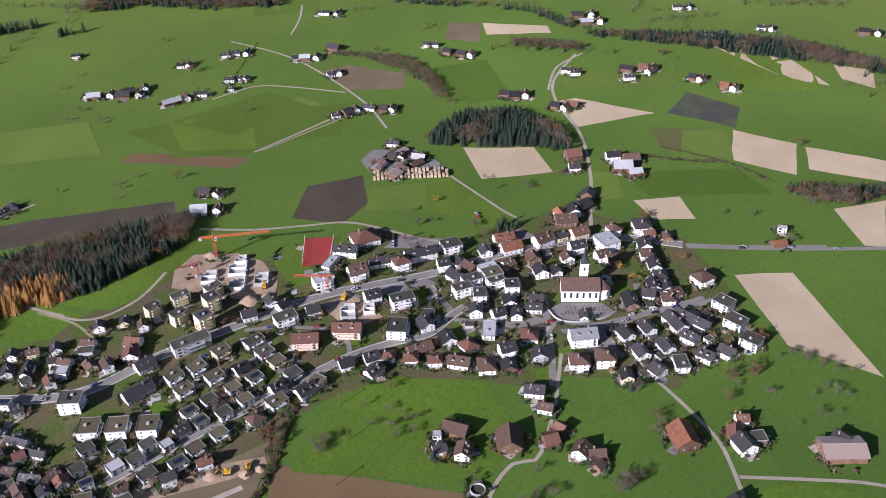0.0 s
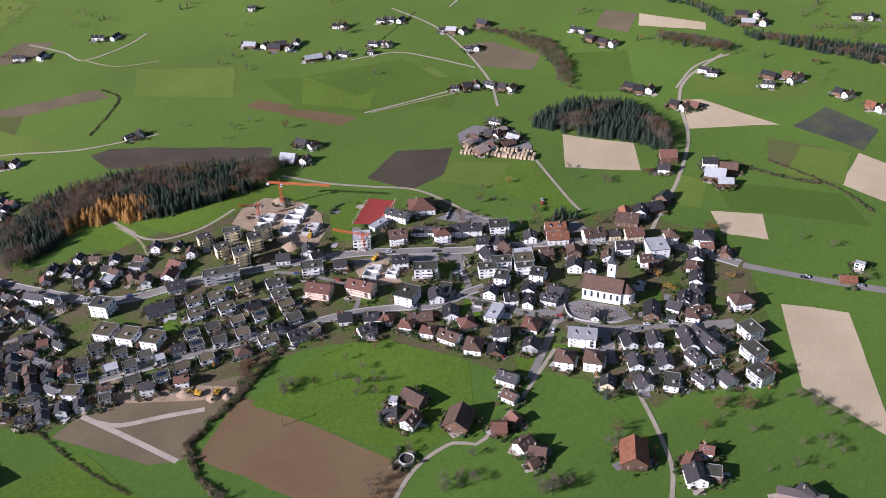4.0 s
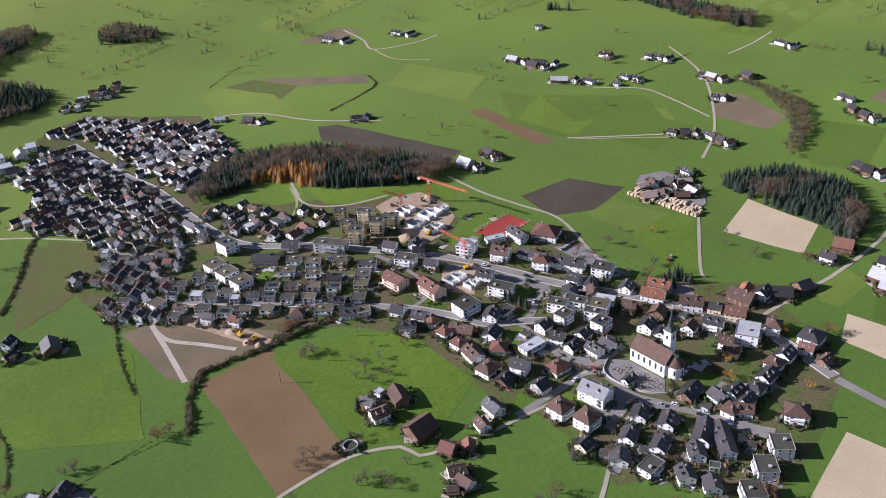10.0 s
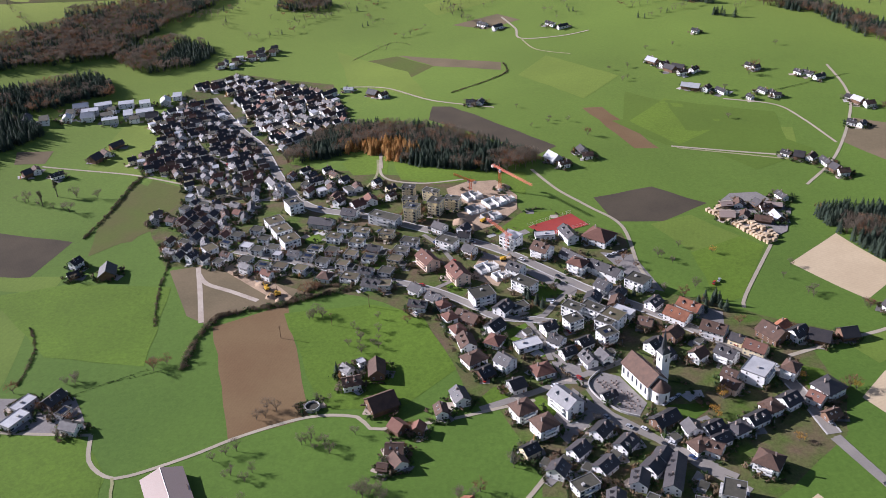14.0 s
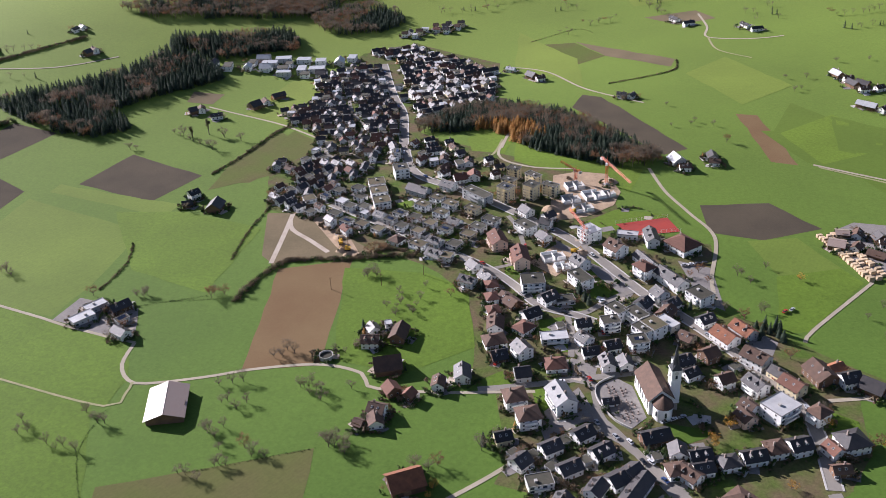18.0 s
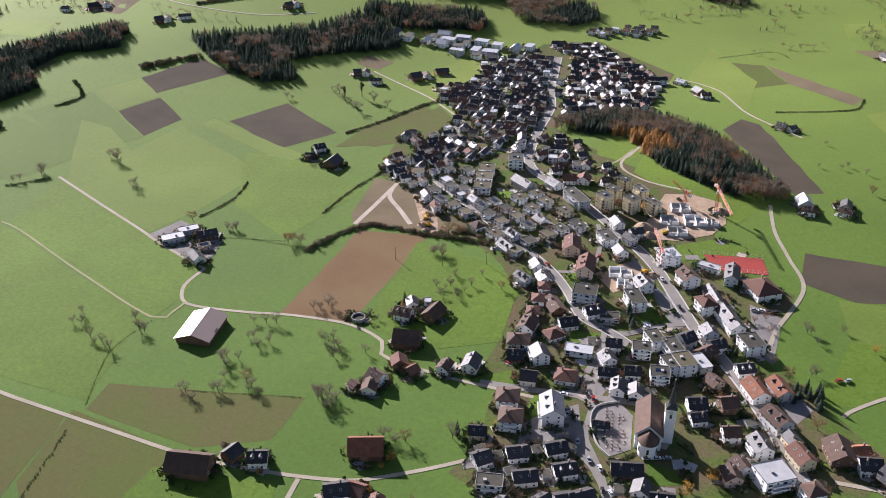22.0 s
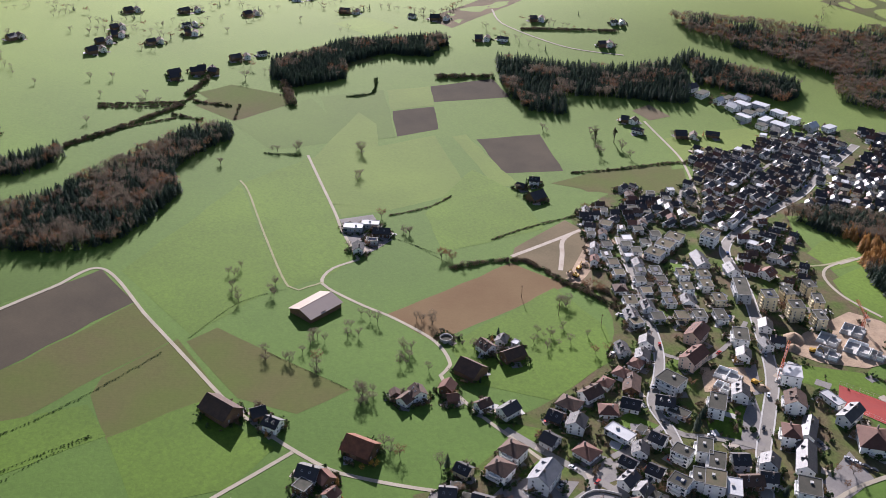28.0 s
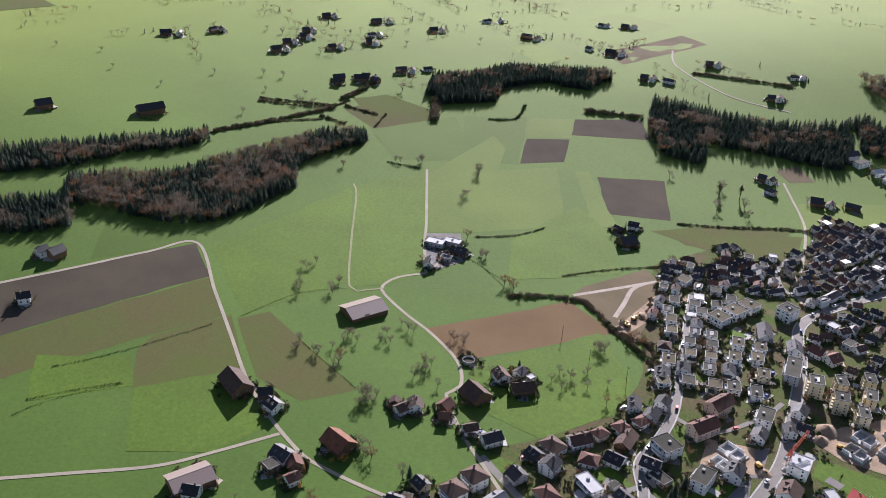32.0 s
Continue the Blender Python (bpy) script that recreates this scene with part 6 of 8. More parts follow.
def forest(kind, ring, share, height):
    """A wood: spruces with broadleaved trees mixed in, thicker along the rim."""
    rng = random.Random(int(abs(ring[0][0] * 3 + ring[0][1])))
    x0, x1 = min(p[0] for p in ring), max(p[0] for p in ring)
    y0, y1 = min(p[1] for p in ring), max(p[1] for p in ring)
    far = math.hypot((x0 + x1) / 2, (y0 + y1) / 2) > 850
    step = 4.6 if far else 3.6
    spots = []
    y = y0
    while y < y1:
        x = x0
        while x < x1:
            px, py = x + rng.uniform(-1.8, 1.8), y + rng.uniform(-1.8, 1.8)
            if inside(px, py, ring) and not near_road(px, py, 1.5):
                patch = noise.noise(Vector((px * 0.03, py * 0.03, 1.7)))
                k = "conifer" if patch + rng.uniform(-0.35, 0.35) < (share - 0.5) * 1.5 else rng.choice(("rust", "bare", "bare") if kind != "dark" else ("bare", "bare", "bare", "rust"))
                if math.hypot((px - GOLDEN[0]) / 1.5, py - GOLDEN[1]) < GOLDEN[2] * rng.uniform(0.7, 1.1):
                    k = "larch"
                h = height * rng.uniform(0.78, 1.08) * (0.86 if k in ("bare", "rust") else 1.0)
                w = h * (rng.uniform(1.15, 1.5) if k in ("conifer", "larch") else rng.uniform(0.8, 1.0))
                spots.append((px, py, h, w, rng.choice(PICKS[k])))
            x += step
        y += step
    if spots:
        scatter("forest", forest_stock, spots, FOREST_MATS, {"dark": "dense dark spruce wood with bare broadleaved trees at its rim", "mixed": "mixed autumn wood of spruces and brown broadleaved trees", "red": "belt of reddish-brown autumn trees between fields"}[kind], "forest")


bush_stock = {}
rng = random.Random(17)
for slot, kind in enumerate(("green", "brown")):
    for _ in range(3):
        v, f = [], []
        for _ in range(16):
            tuft(v, f, (rng.gauss(0, 0.3), rng.gauss(0, 0.3), rng.uniform(0.15, 0.8)), rng.uniform(0.12, 0.28), rng)
        for _ in range(40):
            leaf(v, f, (rng.gauss(0, 0.38), rng.gauss(0, 0.38), rng.uniform(0.1, 1.0)), rng.uniform(0.06, 0.13), rng)
        bush_stock.setdefault(kind, []).append((np.array(v), f, slot))
garden_stock = []
for slot in (0, 0, 0, 1, 1):
    v, f = [], []
    for _ in range(9):
        tuft(v, f, (rng.gauss(0, 0.28), rng.gauss(0, 0.28), rng.uniform(0.2, 0.75)), rng.uniform(0.16, 0.32), rng)
    for _ in range(12):
        leaf(v, f, (rng.gauss(0, 0.36), rng.gauss(0, 0.36), rng.uniform(0.15, 1.0)), rng.uniform(0.07, 0.14), rng)
    garden_stock.append((np.array(v), f, slot))
BUSHES = bush_stock["green"] + bush_stock["brown"]


def hedge(kind, pts, height):
    rng = random.Random(int(abs(pts[0][0] * 5)))
    line = smooth_line(pts, 1.7)
    spots = []
    for x, y in line:
        h = 0.72 * height * rng.uniform(0.6, 1.25)
        for _ in range(2 if height > 1.5 else 1):
            spots.append((x + rng.gauss(0, 0.25 * height), y + rng.gauss(0, 0.25 * height), h, h * rng.uniform(0.8, 1.2), rng.choice((3, 4, 5) if kind == "brown" and rng.random() < 0.75 else (0, 1, 2))))
    scatter("hedge", BUSHES, spots, [LEAVES["green"], LEAVES["brown"]], "ragged %s hedge of bushes between the fields" % ("brown leafless" if kind == "brown" else "low green"), "hedge")


# ---- woods, hedges and trees ----
forest('dark', [(-128.2, 730.2), (-102.0, 730.7), (-64.6, 743.7), (-35.1, 711.3), (10.7, 692.7), (55.2, 681.9), (83.7, 695.2), (76.2, 710.1), (41.4, 740.9), (-5.8, 782.5), (-66.8, 801.0), (-105.9, 781.9), (-126.7, 746.5)], 0.50, 11.5)
forest('dark', [(263.0, 590.2), (271.0, 563.0), (290.4, 504.2), (291.3, 472.7), (316.6, 488.8), (341.2, 542.3), (319.6, 584.1), (282.6, 593.8)], 0.78, 12.3)
forest('dark', [(-271.9, 122.9), (-260.2, 166.6), (-250.1, 201.6), (-259.3, 235.5), (-287.7, 265.7), (-329.3, 297.4), (-370.2, 300.0), (-428.3, 366.9), (-445.5, 367.2), (-438.9, 328.1), (-368.9, 242.6), (-325.7, 193.7), (-315.6, 149.7), (-307.9, 118.9)], 0.56, 11.5)
forest('dark', [(-360.9, 158.2), (-376.3, 197.8), (-402.1, 223.3), (-417.0, 220.0), (-383.0, 176.3), (-370.0, 156.4)], 0.75, 10.7)
forest('dark', [(-553.7, 439.6), (-526.3, 454.4), (-533.9, 511.7), (-576.2, 531.2), (-587.4, 578.9), (-560.5, 621.4), (-590.5, 660.6), (-609.5, 658.9), (-635.8, 544.4), (-606.3, 507.1), (-600.9, 454.9)], 0.78, 12.3)
forest('dark', [(-465.0, 657.3), (-400.8, 650.5), (-375.9, 680.8), (-416.8, 706.6), (-393.1, 753.1), (-357.4, 815.6), (-394.1, 852.0), (-439.7, 866.8), (-449.9, 798.6), (-478.4, 744.6), (-527.0, 687.6)], 0.78, 12.3)
forest('mixed', [(-393.0, 854.9), (-362.1, 882.8), (-328.7, 930.3), (-352.7, 968.7), (-373.5, 953.6), (-417.3, 911.7), (-442.1, 884.3)], 0.50, 11.5)
forest('mixed', [(370.6, 1068.9), (396.3, 1043.4), (422.3, 1017.2), (445.1, 925.8), (478.2, 872.9), (500.7, 901.4), (417.3, 1092.2)], 0.50, 11.5)
forest('mixed', [(460.0, 592.4), (466.1, 521.2), (481.6, 526.7), (471.3, 597.0)], 0.40, 9.8)
forest('mixed', [(526.0, 755.5), (533.0, 690.1), (543.4, 609.1), (519.0, 556.6), (505.8, 516.6), (515.8, 412.0), (529.5, 249.7), (547.0, 252.6), (559.8, 340.4), (509.9, 524.3), (545.5, 603.8), (528.6, 756.6)], 0.50, 10.7)
forest('red', [(382.2, 771.7), (391.4, 725.0), (371.3, 652.7), (340.9, 620.6), (336.0, 601.3), (378.8, 635.3), (406.9, 682.2), (394.5, 752.2)], 0.05, 7.4)
forest('red', [(285.4, 303.0), (274.6, 281.3), (283.2, 254.7), (309.7, 234.1), (319.8, 236.2), (289.7, 304.7)], 0.30, 9.0)
forest('dark', [(-448.2, 867.9), (-369.7, 885.5), (-325.2, 921.3), (-331.9, 942.6), (-428.2, 905.9), (-456.5, 895.8)], 0.80, 11.5)
forest('mixed', [(284.1, 1113.7), (331.1, 1080.3), (326.9, 1089.5), (295.7, 1122.6)], 0.70, 12.3)
forest('mixed', [(312.9, 1047.6), (355.8, 1016.5), (351.3, 1018.2), (321.3, 1049.1)], 0.60, 11.5)
forest('dark', [(-216.9, 68.1), (-226.5, 110.6), (-237.2, 135.5), (-278.8, 125.6), (-257.7, 59.3)], 0.65, 10.7)
forest('dark', [(-302.7, 46.9), (-322.0, 108.9), (-356.9, 156.0), (-390.4, 189.4), (-421.7, 223.7), (-416.3, 222.0), (-370.4, 123.5), (-339.8, 38.9)], 0.70, 10.7)
forest('dark', [(-342.8, 1007.5), (-340.6, 1042.8), (-301.6, 1092.3), (-260.3, 1074.0), (-244.1, 1050.2), (-256.5, 1012.5), (-292.4, 984.4), (-325.0, 983.4)], 0.50, 10.5)
forest('mixed', [(-439.4, 1158.6), (-374.4, 1203.1), (-321.6, 1242.0), (-280.5, 1269.5), (-262.4, 1246.7), (-268.9, 1221.9), (-308.9, 1146.9), (-322.0, 1109.3), (-344.0, 1029.6), (-402.6, 997.8)], 0.35, 10.5)
forest('dark', [(-194.8, 1198.9), (-194.4, 1233.4), (-170.5, 1256.7), (-134.5, 1228.3), (-120.4, 1208.4), (-148.1, 1188.5)], 0.40, 10.0)
forest('dark', [(-379.9, 942.2), (-341.0, 953.5), (-325.8, 933.3), (-322.2, 907.9), (-370.7, 900.8)], 0.75, 11.0)
forest('mixed', [(-550.2, 938.8), (-533.6, 973.1), (-488.1, 1036.8), (-429.0, 1111.8), (-338.3, 1027.7), (-387.0, 993.4), (-443.6, 961.3), (-505.1, 928.5)], 0.40, 10.5)
hedge('brown', [(-154.6, 445.7), (-151.3, 475.5), (-142.7, 498.4)], 3.4)
hedge('brown', [(-142.7, 498.4), (-104.7, 507.3), (-76.1, 515.5), (-60.4, 518.9)], 3.2)
hedge('green', [(-195.4, 436.2), (-158.2, 447.6)], 0.9)
hedge('brown', [(-247.4, 438.5), (-249.7, 473.5), (-261.6, 499.5)], 1.6)
hedge('brown', [(-181.3, 492.0), (-188.0, 530.1), (-190.7, 578.3)], 1.6)
hedge('green', [(-78.9, 149.8), (-84.6, 166.4), (-100.4, 199.7), (-123.3, 239.3)], 1.0)
hedge('green', [(-49.7, 142.4), (-56.5, 163.4), (-63.0, 190.3)], 1.2)
hedge('green', [(-133.6, 258.1), (-156.2, 286.4), (-165.0, 303.5), (-169.7, 329.6)], 0.8)
hedge('green', [(-102.8, 297.5), (-78.8, 312.1), (-51.1, 329.3)], 0.9)
hedge('brown', [(-472.8, 325.2), (-458.3, 283.3), (-431.8, 242.4), (-416.6, 218.8)], 1.9)
hedge('brown', [(-504.9, 265.1), (-501.9, 326.5), (-523.5, 355.1)], 2.5)
hedge('brown', [(-462.3, 376.3), (-496.2, 391.2)], 1.9)
hedge('green', [(-488.3, 497.0), (-490.0, 524.9), (-523.8, 542.2)], 2.5)
hedge('green', [(-386.4, 382.3), (-376.2, 409.2)], 1.9)
hedge('brown', [(16.9, 876.5), (51.1, 901.6), (73.8, 924.2), (73.2, 955.1)], 1.6)
hedge('brown', [(-86.4, 1012.0), (-45.8, 1061.1), (-24.2, 1047.7)], 1.2)
hedge('brown', [(322.9, 406.9), (314.1, 350.4), (299.1, 317.6)], 1.9)
hedge('brown', [(321.2, 494.6), (294.2, 474.8)], 2.5)
hedge('brown', [(304.0, 427.5), (305.2, 391.6), (312.4, 362.6)], 2.5)
hedge('green', [(312.4, 822.8), (388.6, 845.8)], 1.2)
hedge('brown', [(-104.5, 503.4), (-81.2, 525.4), (-62.2, 518.8)], 3.1)
hedge('green', [(-36.4, 136.0), (-50.1, 157.3), (-62.0, 191.2)], 0.9)
hedge('green', [(-211.6, 426.6), (-192.5, 437.9), (-175.2, 446.9)], 0.9)
hedge('brown', [(-422.8, 225.8), (-458.4, 276.7), (-480.1, 307.1), (-503.5, 339.8)], 4.0)
hedge('brown', [(-511.0, 266.3), (-510.0, 298.8), (-507.8, 339.0)], 3.0)
hedge('brown', [(-527.4, 348.6), (-556.3, 372.2), (-589.1, 391.3)], 4.5)
hedge('brown', [(-481.0, 324.2), (-465.5, 347.2)], 3.0)
hedge('brown', [(-537.1, 448.1), (-503.2, 442.2), (-482.1, 439.1)], 6.0)
hedge('brown', [(-504.8, 605.1), (-494.4, 634.5), (-484.3, 657.5)], 5.0)
hedge('brown', [(-595.5, 759.4), (-567.3, 807.0), (-540.5, 853.9)], 3.5)
hedge('brown', [(-510.0, 351.2), (-492.5, 380.8)], 3.0)
hedge('brown', [(-263.2, 614.6), (-255.5, 654.1), (-247.8, 717.3), (-228.1, 734.3)], 2.4)
trees('bare', 10.0, [(-95.1, 293.5), (-87.1, 306.3), (-102.3, 323.7), (-102.1, 332.7), (-71.1, 316.3), (-100.1, 354.0), (-102.7, 347.6), (-41.4, 332.3), (-36.5, 337.1), (-65.7, 372.8), (-94.0, 401.3), (-167.2, 319.2), (-198.6, 305.4), (-163.6, 296.4), (-163.2, 319.8), (-115.5, 367.8), (-110.6, 370.8), (-213.4, 439.9), (-366.4, 463.0), (-315.0, 438.7), (-374.5, 340.1), (-390.9, 413.2), (-354.9, 642.2), (-76.5, 489.2)])
trees('bare', 13.0, [(1.2, 327.8), (-366.4, 463.0), (-326.8, 682.3), (-287.4, 660.6), (-290.9, 687.9), (-272.2, 683.8), (-44.4, 331.8), (28.8, 347.2), (-576.9, 268.7), (-575.3, 289.1), (-507.0, 317.4), (-508.5, 302.6), (-559.0, 414.8)])
trees('rust', 8.0, [(-53.3, 264.4), (-247.0, 431.3), (-164.2, 450.6), (-84.4, 321.0), (-14.1, 600.7), (-123.5, 726.2)])
trees('gold', 4.0, [(13.3, 310.3)])
trees('bare', 7.0, [(-42.0, 483.6), (-41.2, 470.2), (-53.8, 471.7), (-52.3, 458.1), (-40.9, 461.9), (-40.7, 453.6), (-84.0, 490.6), (62.7, 302.0), (69.4, 288.8), (97.0, 261.9), (97.9, 253.0), (97.0, 246.7), (90.8, 278.5), (98.4, 271.9), (97.5, 265.2), (55.0, 240.8), (71.8, 238.1), (76.6, 245.6), (64.1, 255.8), (56.2, 295.9), (-60.9, 368.7), (-34.7, 332.2), (-65.9, 408.4), (36.4, 259.8)])
trees('rust', 9.0, [(-82.6, 519.7), (60.6, 301.1), (71.6, 289.7), (101.6, 291.9)])
trees('bare', 8.0, [(-84.5, 488.0), (-103.8, 394.9), (-70.5, 368.6), (-38.3, 331.2), (-69.7, 404.2), (-73.0, 409.8), (251.0, 465.9), (251.4, 471.4), (188.4, 880.0), (255.0, 769.4), (101.2, 787.4), (74.7, 822.0), (36.3, 829.1)])
trees('rust', 10.0, [(-170.9, 445.5), (-84.6, 521.7), (269.7, 593.6), (205.2, 390.9), (392.7, 664.5), (368.4, 638.3), (310.7, 879.0), (408.0, 716.1)])
trees('conifer', 12.0, [(166.2, 477.1), (164.6, 483.7), (168.6, 473.7), (56.0, 489.6), (59.1, 486.2), (51.4, 496.4)])
trees('rust', 8.0, [(-170.9, 449.2), (-205.9, 403.6), (-197.0, 584.7), (144.7, 395.5), (187.8, 411.4), (252.9, 467.2), (211.6, 393.7), (11.4, 332.2), (-14.8, 616.8), (128.7, 748.4), (147.5, 491.8)])
trees('gold', 6.0, [(194.3, 443.8), (213.5, 391.0), (135.8, 379.8), (170.8, 354.5), (103.8, 567.9)])
trees('bare', 8.0, [(-99.3, 396.2), (-73.0, 373.5), (-220.0, 437.8), (-77.0, 490.7), (-50.5, 449.7), (-44.2, 457.4), (-51.2, 463.8), (223.2, 487.5), (156.9, 501.0), (144.7, 541.5), (150.4, 533.6), (-328.3, 679.2), (-315.4, 673.7), (-302.4, 668.1), (116.5, 781.6), (83.0, 773.0), (-14.7, 630.5), (157.3, 1048.4), (193.7, 908.3), (251.5, 962.3), (225.3, 483.9)])
trees('bare', 8.0, [(-108.1, 326.8), (-96.4, 316.5), (-110.8, 328.4), (-113.0, 350.7), (-75.8, 373.5), (-68.7, 373.1), (-41.3, 335.4), (-37.6, 334.4), (-78.2, 316.0), (-91.8, 304.4), (-200.5, 300.2), (-174.3, 295.0), (-218.2, 436.7), (-323.4, 444.7), (-360.7, 461.5), (-102.1, 399.1), (-82.4, 490.6), (-336.9, 683.8), (-290.1, 687.6), (-294.0, 665.7)])
trees('conifer', 11.0, [(164.7, 487.6), (166.5, 482.4), (59.0, 498.5), (-128.3, 594.0), (-63.7, 431.9)])
trees('bare', 9.0, [(-196.7, 302.8), (-172.2, 298.1), (-177.9, 325.7), (-91.4, 307.0), (-108.8, 330.3), (-79.0, 319.3), (-110.6, 352.9), (-121.8, 364.2), (-47.4, 335.2), (-43.6, 340.0), (-72.9, 377.2), (-99.4, 403.5), (-102.8, 295.8), (-373.3, 340.3), (-372.3, 464.6), (-321.6, 442.7), (-389.2, 413.9), (-387.8, 393.4), (-213.7, 436.9), (-349.9, 643.5)])
trees('bare', 9.0, [(-181.0, 297.2), (-205.5, 310.1), (-177.9, 325.2), (-106.8, 295.6), (-45.0, 334.5), (-77.8, 373.1), (-214.8, 440.3), (-80.6, 493.6), (-58.3, 456.9), (-56.6, 474.9), (-51.7, 462.5), (-375.7, 463.5), (-324.7, 441.5), (-389.9, 389.1), (-385.6, 409.5), (-521.4, 169.7), (-470.9, 250.0), (-533.3, 270.9), (-527.9, 310.7), (-744.6, 371.5), (-629.6, 51.7), (-613.1, 100.3), (-667.6, 164.3), (-559.1, 119.3), (-567.1, 218.8), (-721.3, 289.2), (-742.3, 534.8), (-787.3, 581.1), (-687.2, 673.2), (-706.1, 708.3), (-714.8, 438.1)])
trees('bare', 9.0, [(221.8, 955.8), (350.4, 937.1), (98.6, 779.7), (182.6, 873.6), (175.0, 905.7), (224.3, 521.5), (215.1, 508.1), (226.9, 489.2), (159.3, 554.1), (142.6, 541.2), (-82.6, 488.5), (158.6, 503.1), (-35.0, 329.1), (73.1, 250.5), (70.7, 244.2), (48.0, 250.7), (94.6, 237.4), (96.2, 272.2), (94.8, 262.4), (92.8, 254.3), (90.8, 246.3), (67.8, 299.9), (70.4, 287.5), (55.8, 278.9), (-62.7, 365.1), (238.9, 339.9), (242.5, 320.4), (219.6, 289.5)])
trees('poplar', 16.0, [(-312.5, 673.2), (-306.5, 690.1)])
trees('rust', 9.0, [(301.9, 864.8), (401.8, 679.8), (69.2, 290.5), (102.4, 291.2), (-90.0, 515.8), (42.4, 298.3), (253.5, 468.2), (485.7, 448.6), (361.1, 303.2)])
trees('gold', 7.0, [(136.6, 375.4), (143.0, 391.1), (188.2, 403.2), (193.7, 443.8), (33.6, 522.7), (14.1, 316.8), (179.4, 544.1)])
trees('rust', 7.0, [(38.8, 515.6), (26.2, 509.9), (80.4, 393.1), (157.3, 484.1), (119.2, 539.2), (114.3, 533.3), (125.2, 528.3), (172.2, 458.0), (134.6, 473.4), (-24.1, 477.1)])
trees('conifer', 11.0, [(49.9, 500.9), (51.8, 497.0), (58.0, 505.4), (58.8, 500.3), (154.0, 482.5), (157.1, 477.1), (158.7, 484.7), (161.4, 480.2), (156.1, 472.1), (-7.0, 488.0), (117.1, 495.1), (86.1, 351.1), (28.9, 350.9)])
trees('bare', 9.0, [(-50.4, 378.1), (1.7, 331.7), (8.2, 328.1), (99.6, 562.7), (136.9, 498.3), (-172.7, 452.7), (-153.0, 453.1)])

# ---- church with churchyard ----
def ring_verts(n, r, z, cx=0.0, cy=0.0, start=0.0, sweep=2 * math.pi):
    return [(cx + r * math.cos(start + sweep * i / n), cy + r * math.sin(start + sweep * i / n), z) for i in range(n)]


def lathe(name, rings, mat, n=16, cap=True):
    """Stacked rings (radius, height) joined into a closed round body."""
    v, f = [], []
    for r, z in rings:
        v += ring_verts(n, max(r, 0.01), z)
    for k in range(len(rings) - 1):
        f += [(k * n + i, k * n + (i + 1) % n, (k + 1) * n + (i + 1) % n, (k + 1) * n + i) for i in range(n)]
    if cap:
        f += [tuple(range(n))[::-1], tuple((len(rings) - 1) * n + i for i in range(n))]
    return mesh_object(name, v, f, mat)


def arched_window(w, h):
    """A tall round-headed pane with a frame, facing -y."""
    def outline(a, b):
        return [(-a, 0), (a, 0), (a, b)] + [(a * math.cos(math.pi * i / 8), b + a * math.sin(math.pi * i / 8)) for i in range(1, 8)] + [(-a, b)]
    inner, outer = outline(w / 2, h), outline(w / 2 + 0.16, h + 0.02)
    n = len(inner)
    v = [(x, -0.02, z) for x, z in inner] + [(x, -0.09, z) for x, z in inner] + [(x, -0.09, z) for x, z in outer] + [(x, 0.03, z) for x, z in outer]
    f, s = [tuple(range(n))], [1]
    for o, p in ((0, n), (n, 2 * n), (2 * n, 3 * n)):
        f += [(o + i, o + (i + 1) % n, p + (i + 1) % n, p + i) for i in range(n)]
        s += [0] * n
    return mesh_object("window", v, f, [FRAME, GLASS], s)


